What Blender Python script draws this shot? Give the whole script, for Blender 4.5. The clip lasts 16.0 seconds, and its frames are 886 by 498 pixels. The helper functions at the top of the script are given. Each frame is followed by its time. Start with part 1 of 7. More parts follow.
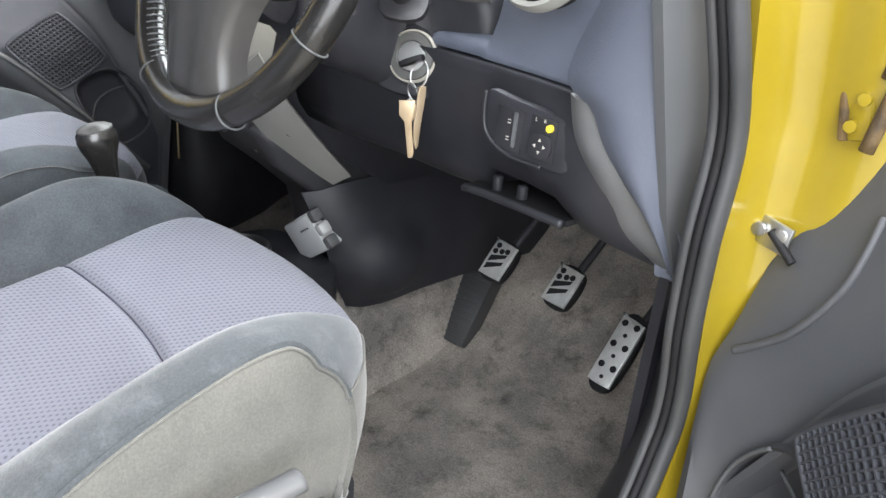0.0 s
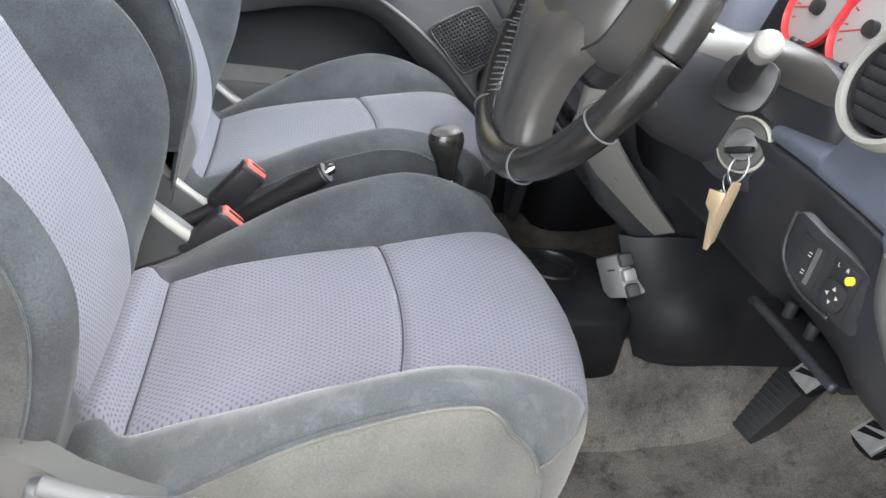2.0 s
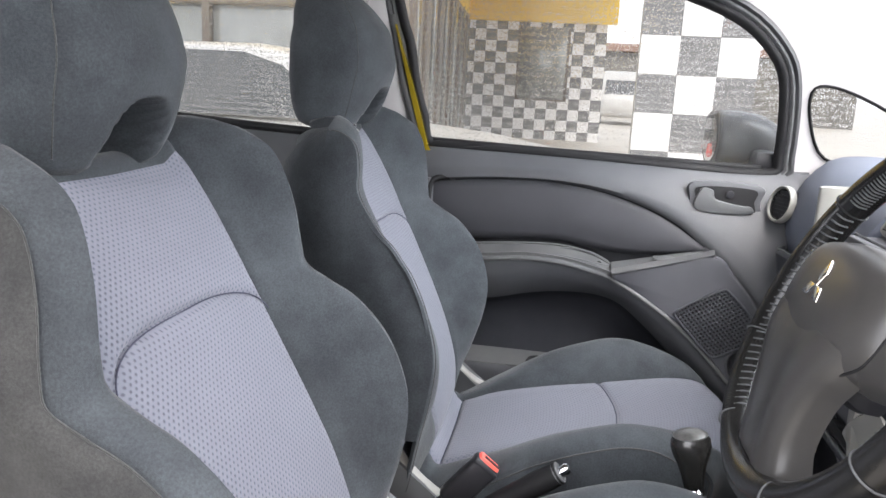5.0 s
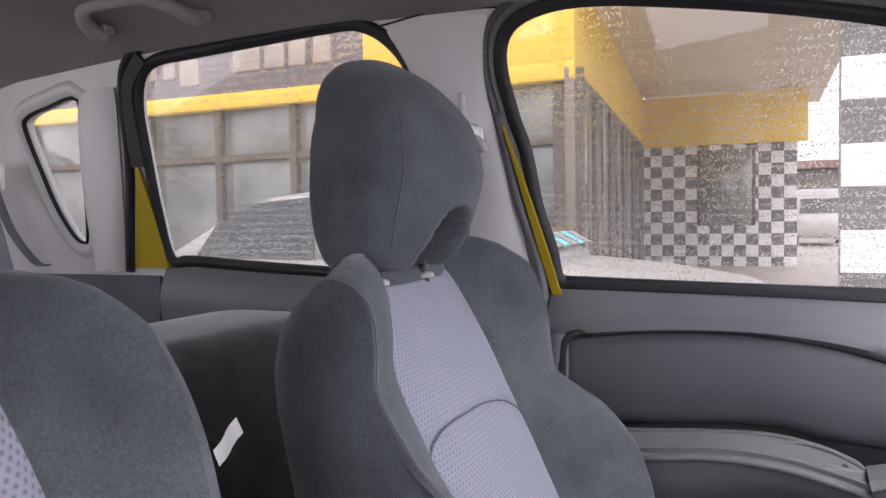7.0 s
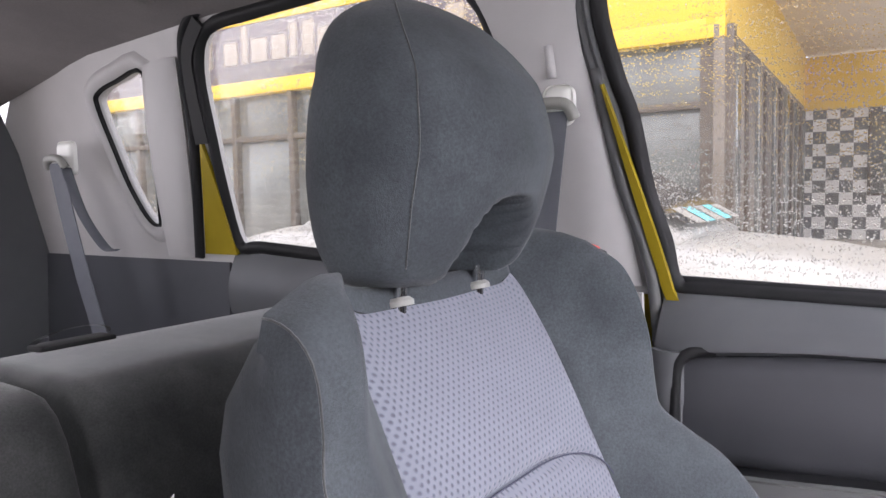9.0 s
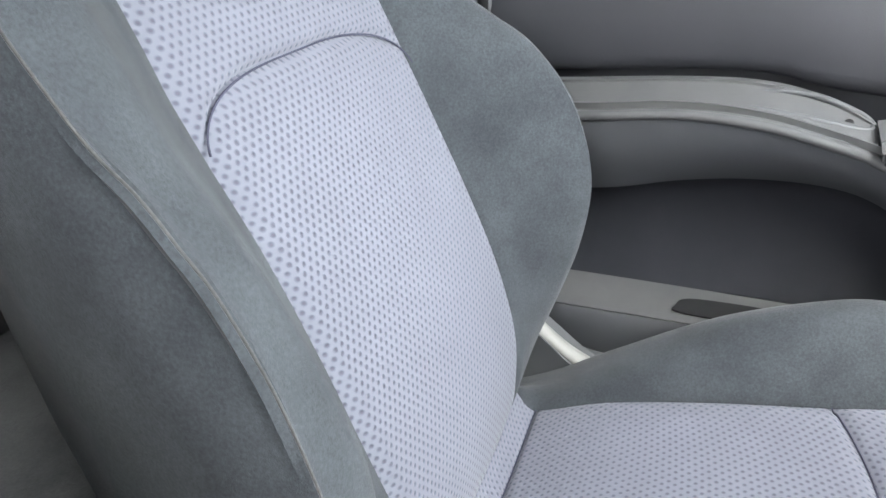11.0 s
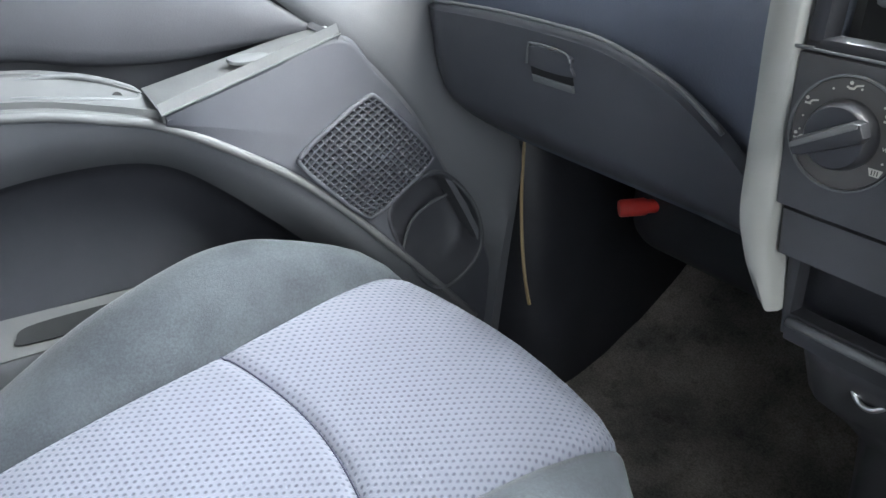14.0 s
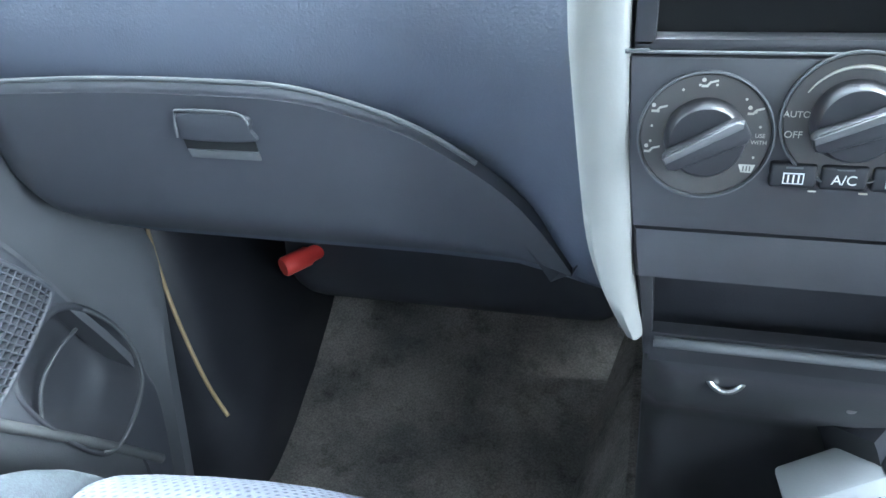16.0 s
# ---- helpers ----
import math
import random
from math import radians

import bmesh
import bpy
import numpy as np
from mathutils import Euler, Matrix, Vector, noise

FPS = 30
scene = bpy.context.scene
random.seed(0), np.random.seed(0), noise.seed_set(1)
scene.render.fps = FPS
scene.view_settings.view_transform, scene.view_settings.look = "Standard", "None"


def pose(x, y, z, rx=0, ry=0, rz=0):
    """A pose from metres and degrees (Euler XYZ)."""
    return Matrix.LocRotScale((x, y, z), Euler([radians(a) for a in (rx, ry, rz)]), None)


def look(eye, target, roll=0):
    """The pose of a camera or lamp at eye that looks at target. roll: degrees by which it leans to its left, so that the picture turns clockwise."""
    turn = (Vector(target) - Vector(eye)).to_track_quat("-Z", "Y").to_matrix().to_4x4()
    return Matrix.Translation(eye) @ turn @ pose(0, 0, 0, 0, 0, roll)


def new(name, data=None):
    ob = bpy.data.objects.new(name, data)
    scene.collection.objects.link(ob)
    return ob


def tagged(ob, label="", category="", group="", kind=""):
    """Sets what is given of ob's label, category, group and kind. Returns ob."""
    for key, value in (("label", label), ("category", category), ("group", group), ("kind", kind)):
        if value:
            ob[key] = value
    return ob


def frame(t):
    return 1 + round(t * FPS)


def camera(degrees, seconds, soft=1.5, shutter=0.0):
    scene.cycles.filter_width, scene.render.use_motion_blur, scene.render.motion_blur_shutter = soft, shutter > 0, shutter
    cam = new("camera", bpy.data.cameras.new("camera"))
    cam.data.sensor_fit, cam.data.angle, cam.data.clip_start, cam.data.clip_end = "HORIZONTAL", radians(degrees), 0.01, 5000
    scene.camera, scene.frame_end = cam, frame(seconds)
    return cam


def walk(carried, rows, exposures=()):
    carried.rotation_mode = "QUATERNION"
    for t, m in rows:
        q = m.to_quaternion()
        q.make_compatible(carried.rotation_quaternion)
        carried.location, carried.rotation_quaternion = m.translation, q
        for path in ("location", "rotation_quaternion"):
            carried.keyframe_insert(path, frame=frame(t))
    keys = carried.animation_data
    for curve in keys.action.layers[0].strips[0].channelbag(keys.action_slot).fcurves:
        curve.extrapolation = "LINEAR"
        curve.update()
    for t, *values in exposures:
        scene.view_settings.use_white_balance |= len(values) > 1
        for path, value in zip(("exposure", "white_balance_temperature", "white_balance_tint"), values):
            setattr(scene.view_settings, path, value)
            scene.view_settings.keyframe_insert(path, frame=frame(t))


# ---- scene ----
cam = camera(60.37, 16.0, soft=1.5)
PATH = [
    (0.0, (1.0485, -0.2437, 1.0966), (0.3930, 0.3913, 0.6880), 5.334),
    (0.5, (1.0420, -0.2688, 1.1575), (0.3155, 0.2542, 0.7117), 4.890),
    (1.0, (1.0540, -0.2612, 1.1745), (0.2770, 0.1017, 0.6601), 7.769),
    (1.5, (1.0621, -0.2195, 1.1784), (0.2414, 0.0595, 0.6797), 9.936),
    (2.0, (1.0609, -0.1229, 1.1868), (0.2103, 0.0708, 0.6980), 9.501),
    (2.5, (1.0693, -0.0875, 1.1891), (0.2065, -0.0029, 0.6908), 7.470),
    (3.0, (1.0714, -0.0779, 1.1870), (0.1821, -0.0768, 0.7296), 5.913),
    (3.5, (1.0648, -0.0839, 1.1948), (0.1428, -0.1348, 0.8110), 4.582),
    (4.0, (1.0525, -0.0916, 1.2179), (0.1051, -0.1750, 0.9088), 3.964),
    (4.2, (1.0445, -0.0945, 1.2320), (0.0899, -0.1883, 0.9491), 3.841),
    (6.3, (0.8283, -0.1149, 1.2362), (-0.1337, -0.3712, 1.1420), 1.775),
    (6.5, (0.7204, -0.1117, 1.2254), (-0.2344, -0.3983, 1.1464), 0.774),
    (7.0, (0.4827, -0.1204, 1.2102), (-0.4383, -0.5080, 1.1703), -0.922),
    (7.5, (0.3087, -0.1329, 1.2003), (-0.5677, -0.6144, 1.1968), -1.058),
    (8.0, (0.2460, -0.1377, 1.2366), (-0.6012, -0.6682, 1.2648), -1.094),
    (8.2, (0.2405, -0.1453, 1.2358), (-0.5983, -0.6891, 1.2615), -1.163),
    (10.3, (0.2272, -0.1303, 1.1474), (-0.6225, -0.5562, 0.8366), -1.925),
    (10.5, (0.2093, -0.1395, 1.1228), (-0.6452, -0.5367, 0.7879), -2.669),
    (11.0, (0.1654, -0.1372, 1.1122), (-0.6636, -0.4581, 0.6541), -1.518),
    (11.5, (0.1917, -0.1868, 1.0990), (-0.6841, -0.3366, 0.6401), 0.972),
    (12.0, (0.2508, -0.1480, 1.0775), (-0.6417, -0.1793, 0.6275), 1.655),
    (12.5, (0.2852, -0.1756, 1.0570), (-0.5950, -0.0668, 0.5951), 3.013),
    (13.0, (0.2831, -0.2207, 1.0617), (-0.5651, -0.0070, 0.5771), 2.866),
    (13.5, (0.2171, -0.1894, 1.0881), (-0.5860, 0.1961, 0.6337), 0.959),
    (14.0, (0.1386, -0.1859, 1.0767), (-0.5891, 0.3339, 0.6292), 1.278),
    (14.5, (0.0792, -0.1984, 1.0697), (-0.5722, 0.4073, 0.6128), 1.039),
    (15.0, (0.0336, -0.1974, 1.0712), (-0.5120, 0.4969, 0.6018), -2.085),
    (15.2, (0.0070, -0.1890, 1.0790), (-1.0000, 1.2530, 0.1260), -2.6),
    (15.5, (-0.0429, -0.1698, 1.0724), (-0.4216, 0.6427, 0.6291), -2.056),
    (16.0, (-0.1008, -0.1565, 1.0685), (-0.3503, 0.7092, 0.6348), -2.527),
]
walk(cam, [(t, look(eye, target, roll)) for t, eye, target, roll in PATH], [(0, 1.55, 6450, 11), (2, 1.37, 6500, 11), (4.2, 1.19, 6500, 11), (6.3, .66, 6500, 24), (8.2, .78, 6500, 25), (10.3, 1.36, 6550, 13), (12.5, 1.52, 6350, 10), (14, 2.0, 6150, 8), (15, 2.30, 5650, 4), (16, 3.25, 5350, 2)])

# world, sun and exposure: bright overcast day, car seen through its open driver's door
world = bpy.data.worlds.new("overcast_sky")
scene.world = world
world.use_nodes = True
wn = world.node_tree
sky = wn.nodes.new("ShaderNodeTexSky")
sky.sky_type, sky.sun_disc = "NISHITA", False
sky.sun_elevation, sky.sun_rotation = radians(48), radians(70)
sky.air_density, sky.dust_density, sky.ozone_density = 1.0, 6.0, 1.0
mixw = wn.nodes.new("ShaderNodeMixRGB")
mixw.inputs[0].default_value = 0.75
mixw.inputs[2].default_value = (7.2, 7.5, 7.9, 1)
wn.links.new(sky.outputs[0], mixw.inputs[1])
wn.links.new(mixw.outputs[0], wn.nodes["Background"].inputs[0])
wn.nodes["Background"].inputs[1].default_value = 0.15
sun = new("sun", bpy.data.lights.new("sun", "SUN"))
sun.data.energy, sun.data.angle, sun.data.color = 1.0, radians(30), (1, 0.97, 0.93)
sun.matrix_world = look((5, 2, 7), (0, 0, 0.5))


def fill_panel(name, at, target, w, h, watts):
    """Added area lamp that stands in for sky light at one of the car's openings."""
    li = bpy.data.lights.new(name, "AREA")
    li.shape, li.size, li.size_y, li.energy, li.color = "RECTANGLE", w, h, watts, (0.93, 0.97, 1.0)
    ob = new(name, li)
    ob.matrix_world = look(at, target)
    return ob


# added lamps, brighter than the sky itself, to lift the cabin
fill_panel("windscreen_daylight", (0, 1.10, 1.80), (0, -.05, .95), 2.0, 1.2, 36)
fill_panel("doorway_daylight", (1.68, -.50, 1.40), (.40, .36, .50), 1.7, 1.7, 22)
fill_panel("tailgate_daylight", (0, -1.86, 1.33), (0, -.6, 1.0), .95, .28, 1.5)


# ---- materials ----
def base_mat(name, color, rough=0.6, metal=0.0, spec=0.5):
    m = bpy.data.materials.new(name)
    m.use_nodes = True
    b = m.node_tree.nodes["Principled BSDF"]
    b.inputs["Base Color"].default_value = (*color, 1)
    b.inputs["Roughness"].default_value = rough
    b.inputs["Metallic"].default_value = metal
    b.inputs["Specular IOR Level"].default_value = spec
    return m, m.node_tree, b


def node(nt, kind, **inputs):
    n = nt.nodes.new(kind)
    for k, v in inputs.items():
        n.inputs[k.replace("_", " ")].default_value = v
    return n


def math_node(nt, op, a, b=None):
    n = nt.nodes.new("ShaderNodeMath")
    n.operation = op
    for i, v in enumerate((a, b)):
        if v is None:
            continue
        if isinstance(v, (int, float)):
            n.inputs[i].default_value = v
        else:
            nt.links.new(v, n.inputs[i])
    return n.outputs[0]


def varied(name, color, color2, rough=0.6, scale=6.0, grain=220.0, bump=0.15, metal=0.0, spec=0.5, rough2=None, sheen=0.0,
           dist=0.002, contrast=(0.35, 0.65), fleck=0.0, flecks=350.0, smudge=0.0):
    """Two tones mixed by soft stains, with a fine grain in the relief."""
    m, nt, b = base_mat(name, color, rough, metal, spec)
    tc = nt.nodes.new("ShaderNodeTexCoord")
    big = node(nt, "ShaderNodeTexNoise", Scale=scale, Detail=5.0, Roughness=0.6)
    fine = node(nt, "ShaderNodeTexNoise", Scale=grain, Detail=3.0)
    nt.links.new(tc.outputs["Object"], big.inputs["Vector"])
    nt.links.new(tc.outputs["Object"], fine.inputs["Vector"])
    ramp = nt.nodes.new("ShaderNodeMapRange")
    ramp.inputs["From Min"].default_value, ramp.inputs["From Max"].default_value = contrast
    nt.links.new(big.outputs[0], ramp.inputs[0])
    mix = nt.nodes.new("ShaderNodeMixRGB")
    mix.inputs[1].default_value, mix.inputs[2].default_value = (*color, 1), (*color2, 1)
    nt.links.new(ramp.outputs[0], mix.inputs[0])
    if fleck:
        nap = node(nt, "ShaderNodeTexNoise", Scale=flecks, Detail=2.0, Roughness=0.7)
        nt.links.new(tc.outputs["Object"], nap.inputs["Vector"])
        nr = nt.nodes.new("ShaderNodeMapRange")
        nr.inputs["From Min"].default_value, nr.inputs["From Max"].default_value = 0.3, 0.7
        nr.inputs["To Min"].default_value, nr.inputs["To Max"].default_value = 1 - fleck, 1 + fleck
        nt.links.new(nap.outputs[0], nr.inputs[0])
        mul = nt.nodes.new("ShaderNodeVectorMath")
        mul.operation = "SCALE"
        nt.links.new(mix.outputs[0], mul.inputs[0])
        nt.links.new(nr.outputs[0], mul.inputs["Scale"])
        nt.links.new(mul.outputs[0], b.inputs["Base Color"])
        if smudge:
            dirt = node(nt, "ShaderNodeTexNoise", Scale=19.0, Detail=7.0, Roughness=0.72)
            nt.links.new(tc.outputs["Object"], dirt.inputs["Vector"])
            dr = nt.nodes.new("ShaderNodeMapRange")
            dr.inputs["From Min"].default_value, dr.inputs["From Max"].default_value = 0.52, 0.70
            dr.inputs["To Min"].default_value, dr.inputs["To Max"].default_value = 1.0, 1 - smudge
            nt.links.new(dirt.outputs[0], dr.inputs[0])
            dm = nt.nodes.new("ShaderNodeVectorMath")
            dm.operation = "SCALE"
            nt.links.new(mul.outputs[0], dm.inputs[0])
            nt.links.new(dr.outputs[0], dm.inputs["Scale"])
            nt.links.new(dm.outputs[0], b.inputs["Base Color"])
    else:
        nt.links.new(mix.outputs[0], b.inputs["Base Color"])
    if rough2 is not None:
        mr = nt.nodes.new("ShaderNodeMapRange")
        mr.inputs["To Min"].default_value, mr.inputs["To Max"].default_value = rough, rough2
        nt.links.new(big.outputs[0], mr.inputs[0])
        nt.links.new(mr.outputs[0], b.inputs["Roughness"])
    bp = nt.nodes.new("ShaderNodeBump")
    bp.inputs["Strength"].default_value, bp.inputs["Distance"].default_value = bump, dist
    nt.links.new(fine.outputs[0], bp.inputs["Height"])
    nt.links.new(bp.outputs[0], b.inputs["Normal"])
    if sheen:
        b.inputs["Sheen Weight"].default_value = sheen
        b.inputs["Sheen Roughness"].default_value = 0.45
    return m


def knit(name, color, hole, pitch=0.0076):
    """Pale woven seat cloth with staggered rows of small dimples, laid out in metres along the cloth."""
    m, nt, b = base_mat(name, color, 0.85, 0, 0.25)
    uv = nt.nodes.new("ShaderNodeUVMap")
    sep = nt.nodes.new("ShaderNodeSeparateXYZ")
    nt.links.new(uv.outputs[0], sep.inputs[0])
    u = math_node(nt, "DIVIDE", sep.outputs[0], pitch)
    v = math_node(nt, "DIVIDE", sep.outputs[1], pitch * 0.68)
    row = math_node(nt, "FLOOR", v)
    odd = math_node(nt, "MULTIPLY", math_node(nt, "MODULO", row, 2.0), 0.5)
    fu = math_node(nt, "SUBTRACT", math_node(nt, "FRACT", math_node(nt, "ADD", u, odd)), 0.5)
    fv = math_node(nt, "SUBTRACT", math_node(nt, "FRACT", v), 0.5)
    fu2 = math_node(nt, "MULTIPLY", fu, fu)
    fv2 = math_node(nt, "MULTIPLY", math_node(nt, "MULTIPLY", fv, fv), 0.55)
    d = math_node(nt, "SQRT", math_node(nt, "ADD", fu2, fv2))
    mr = nt.nodes.new("ShaderNodeMapRange")
    mr.interpolation_type = "SMOOTHSTEP"
    mr.inputs["From Min"].default_value, mr.inputs["From Max"].default_value = 0.06, 0.34
    nt.links.new(d, mr.inputs[0])
    tc = nt.nodes.new("ShaderNodeTexCoord")
    big = node(nt, "ShaderNodeTexNoise", Scale=7.0, Detail=4.0)
    nt.links.new(tc.outputs["Object"], big.inputs["Vector"])
    tone = nt.nodes.new("ShaderNodeMixRGB")
    tone.inputs[1].default_value = (*[c * 0.9 for c in color], 1)
    tone.inputs[2].default_value = (*[min(1, c * 1.1) for c in color], 1)
    nt.links.new(big.outputs[0], tone.inputs[0])
    mix = nt.nodes.new("ShaderNodeMixRGB")
    mix.inputs[1].default_value = (*hole, 1)
    nt.links.new(mr.outputs[0], mix.inputs[0])
    nt.links.new(tone.outputs[0], mix.inputs[2])
    nt.links.new(mix.outputs[0], b.inputs["Base Color"])
    bp = nt.nodes.new("ShaderNodeBump")
    bp.inputs["Strength"].default_value, bp.inputs["Distance"].default_value = 0.55, 0.0014
    nt.links.new(mr.outputs[0], bp.inputs["Height"])
    nt.links.new(bp.outputs[0], b.inputs["Normal"])
    b.inputs["Sheen Weight"].default_value = 0.15
    return m


M = {}
M["cloth"] = knit("lilac_knit", (0.155, 0.161, 0.192), (0.084, 0.089, 0.114))
M["velour"] = varied("grey_velour", (0.040, 0.045, 0.050), (0.061, 0.069, 0.075), 0.95, 14, 900, 0.3, spec=0.12, sheen=0.12, dist=0.0015, fleck=0.2, flecks=420)
M["valance"] = varied("worn_velour", (0.088, 0.089, 0.082), (0.126, 0.125, 0.114), 0.95, 8, 900, 0.2, spec=0.15, sheen=0.25, dist=0.0015, fleck=0.14, flecks=420)
M["velour_side"] = varied("grey_velour_side", (0.042, 0.043, 0.043), (0.076, 0.077, 0.075), 0.95, 12, 900, 0.25, spec=0.15, sheen=0.25, dist=0.0015, fleck=0.2, flecks=420)
M["velour_worn"] = varied("rubbed_velour", (0.060, 0.068, 0.073), (0.095, 0.104, 0.110), 0.95, 30, 900, 0.25, spec=0.15, sheen=0.35,
                          dist=0.0015, contrast=(0.48, 0.72), fleck=0.2, flecks=420)
M["plastic"] = varied("black_plastic", (0.016, 0.0165, 0.020), (0.024, 0.0245, 0.029), 0.40, 14, 700, 0.16, rough2=0.58, dist=0.0008, spec=0.45)
M["plastic_gloss"] = varied("smooth_black_plastic", (0.018, 0.018, 0.020), (0.024, 0.024, 0.027), 0.3, 6, 300, 0.03, rough2=0.42)
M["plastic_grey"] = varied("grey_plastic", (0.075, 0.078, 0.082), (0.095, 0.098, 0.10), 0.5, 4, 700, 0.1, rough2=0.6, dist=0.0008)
M["trim"] = varied("warm_grey_trim", (0.225, 0.222, 0.205), (0.27, 0.266, 0.246), 0.45, 5, 500, 0.06, rough2=0.55)
M["stackgrey"] = varied("dark_grey_stack", (0.040, 0.040, 0.043), (0.050, 0.050, 0.054), 0.32, 8, 600, 0.1, rough2=0.44, dist=0.0008)
M["dash"] = varied("blue_grey_dash", (0.088, 0.098, 0.128), (0.102, 0.114, 0.146), 0.55, 5, 420, 0.35, rough2=0.65, dist=0.0012)
M["doorgrey"] = varied("door_grey", (0.068, 0.070, 0.076), (0.084, 0.086, 0.092), 0.45, 5, 600, 0.15, rough2=0.62, dist=0.0008)
M["doordark"] = varied("door_dark", (0.040, 0.042, 0.050), (0.050, 0.052, 0.060), 0.55, 5, 600, 0.15, rough2=0.65, dist=0.0008)
M["doorinsert"] = varied("door_insert_dark", (0.033, 0.034, 0.039), (0.042, 0.043, 0.049), 0.5, 5, 600, 0.15, rough2=0.7, dist=0.0008)
# door plastic darkened for the shade inside the door pocket
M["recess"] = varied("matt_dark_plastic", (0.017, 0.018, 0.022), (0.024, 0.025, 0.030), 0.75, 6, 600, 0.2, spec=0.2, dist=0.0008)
M["pillar"] = varied("pale_pillar_trim", (0.40, 0.385, 0.38), (0.45, 0.435, 0.43), 0.55, 4, 500, 0.06)
M["headliner"] = varied("headliner_felt", (0.19, 0.175, 0.172), (0.225, 0.207, 0.203), 0.95, 5, 800, 0.3, spec=0.1, dist=0.001, fleck=0.12, flecks=500)
M["carpet"] = varied("dirty_carpet", (0.17, 0.161, 0.149), (0.37, 0.33, 0.29), 0.98, 7, 700, 0.7, spec=0.1, dist=0.004, contrast=(0.36, 0.66), fleck=0.3, flecks=330, smudge=0.55)
M["leather"] = varied("worn_black_leather", (0.011, 0.011, 0.011), (0.020, 0.019, 0.018), 0.18, 10, 380, 0.10, rough2=0.30, dist=0.001)
M["knobleather"] = varied("matt_knob_leather", (0.012, 0.012, 0.012), (0.022, 0.021, 0.019), 0.16, 40, 380, 0.12, rough2=0.32, dist=0.001, spec=0.8)
M["rubber"] = varied("black_rubber", (0.009, 0.009, 0.010), (0.015, 0.015, 0.016), 0.6, 8, 200, 0.1, spec=0.25)
M["rubber_grey"] = varied("grey_rubber", (0.075, 0.078, 0.080), (0.10, 0.10, 0.10), 0.6, 8, 200, 0.1)
M["rubber_mid"] = varied("dark_grey_rubber", (0.035, 0.036, 0.038), (0.052, 0.053, 0.054), 0.5, 8, 200, 0.1)
M["yellow"] = varied("yellow_paint", (0.26, 0.187, 0.012), (0.335, 0.248, 0.019), 0.25, 3, 60, 0.02)
M["yellow"].node_tree.nodes["Principled BSDF"].inputs["Coat Weight"].default_value = 0.6
M["wornsilver"] = varied("rubbed_silver", (0.055, 0.054, 0.052), (0.13, 0.128, 0.122), 0.24, 60, 500, 0.06, metal=0.2, rough2=0.38)
M["rust"] = varied("rusty_steel", (0.055, 0.035, 0.018), (0.16, 0.10, 0.035), 0.7, 60, 400, 0.3)
M["steel"] = varied("brushed_steel", (0.55, 0.55, 0.54), (0.66, 0.66, 0.65), 0.3, 12, 600, 0.08, metal=1.0, rough2=0.4)
M["pedalmetal"] = varied("worn_pedal_metal", (0.55, 0.55, 0.53), (0.72, 0.72, 0.70), 0.35, 30, 500, 0.1, metal=0.55, rough2=0.5)
M["chrome"] = base_mat("chrome", (0.8, 0.8, 0.8), 0.12, 1.0)[0]
M["brass"] = varied("key_brass", (0.46, 0.35, 0.22), (0.56, 0.44, 0.30), 0.42, 20, 600, 0.05, metal=0.55)
M["red"] = varied("red_plastic", (0.75, 0.05, 0.04), (0.80, 0.08, 0.06), 0.4, 8, 300, 0.03)
# darker copy of the red, for the shade of the gauge hood
M["gaugered"] = varied("gauge_red", (0.50, 0.025, 0.03), (0.56, 0.04, 0.045), 0.4, 8, 300, 0.03)
M["buttonred"] = base_mat("buckle_button", (0.85, 0.12, 0.09), 0.45)[0]
M["white"] = varied("white_print", (0.75, 0.74, 0.70), (0.8, 0.8, 0.76), 0.5, 8, 300, 0.02)
M["yellowbtn"] = base_mat("yellow_knob", (0.85, 0.62, 0.05), 0.4)[0]
M["cord"] = base_mat("tan_cord", (0.30, 0.22, 0.11), 0.6)[0]
M["belt"] = varied("belt_webbing", (0.085, 0.09, 0.105), (0.11, 0.115, 0.13), 0.8, 10, 700, 0.4)
M["bracket"] = varied("bracket_grey", (0.070, 0.070, 0.067), (0.092, 0.091, 0.086), 0.45, 6, 500, 0.08, rough2=0.55)
# dark tone for the shade in the creases of the seat cloth
M["seam"] = varied("seam_thread", (0.05, 0.052, 0.075), (0.07, 0.072, 0.10), 0.9, 30, 800, 0.3, spec=0.1)
# near-black put in for the shade inside openings; joints use it too
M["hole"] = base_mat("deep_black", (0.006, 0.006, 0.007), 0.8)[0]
M["dialface"] = varied("dial_grey", (0.048, 0.045, 0.042), (0.062, 0.058, 0.054), 0.45, 8, 300, 0.03)
M["hubgrey"] = varied("hub_grey_plastic", (0.046, 0.044, 0.042), (0.058, 0.055, 0.052), 0.24, 5, 500, 0.04, rough2=0.38)
M["clipgrey"] = varied("pale_grey_plastic", (0.40, 0.41, 0.41), (0.46, 0.47, 0.47), 0.5, 9, 400, 0.05)
M["mark"] = varied("cream_print", (0.42, 0.40, 0.35), (0.48, 0.46, 0.40), 0.5, 8, 300, 0.02)
M["silver"] = varied("silver_panel", (0.50, 0.50, 0.49), (0.56, 0.56, 0.55), 0.4, 6, 500, 0.05, metal=0.3)
# pale face dimmed in colour for the hood's shade
M["gauge"] = base_mat("gauge_face", (0.42, 0.39, 0.385), 0.4)[0]
M["mirror"] = base_mat("mirror_glass", (0.85, 0.87, 0.88), 0.03, 1.0)[0]


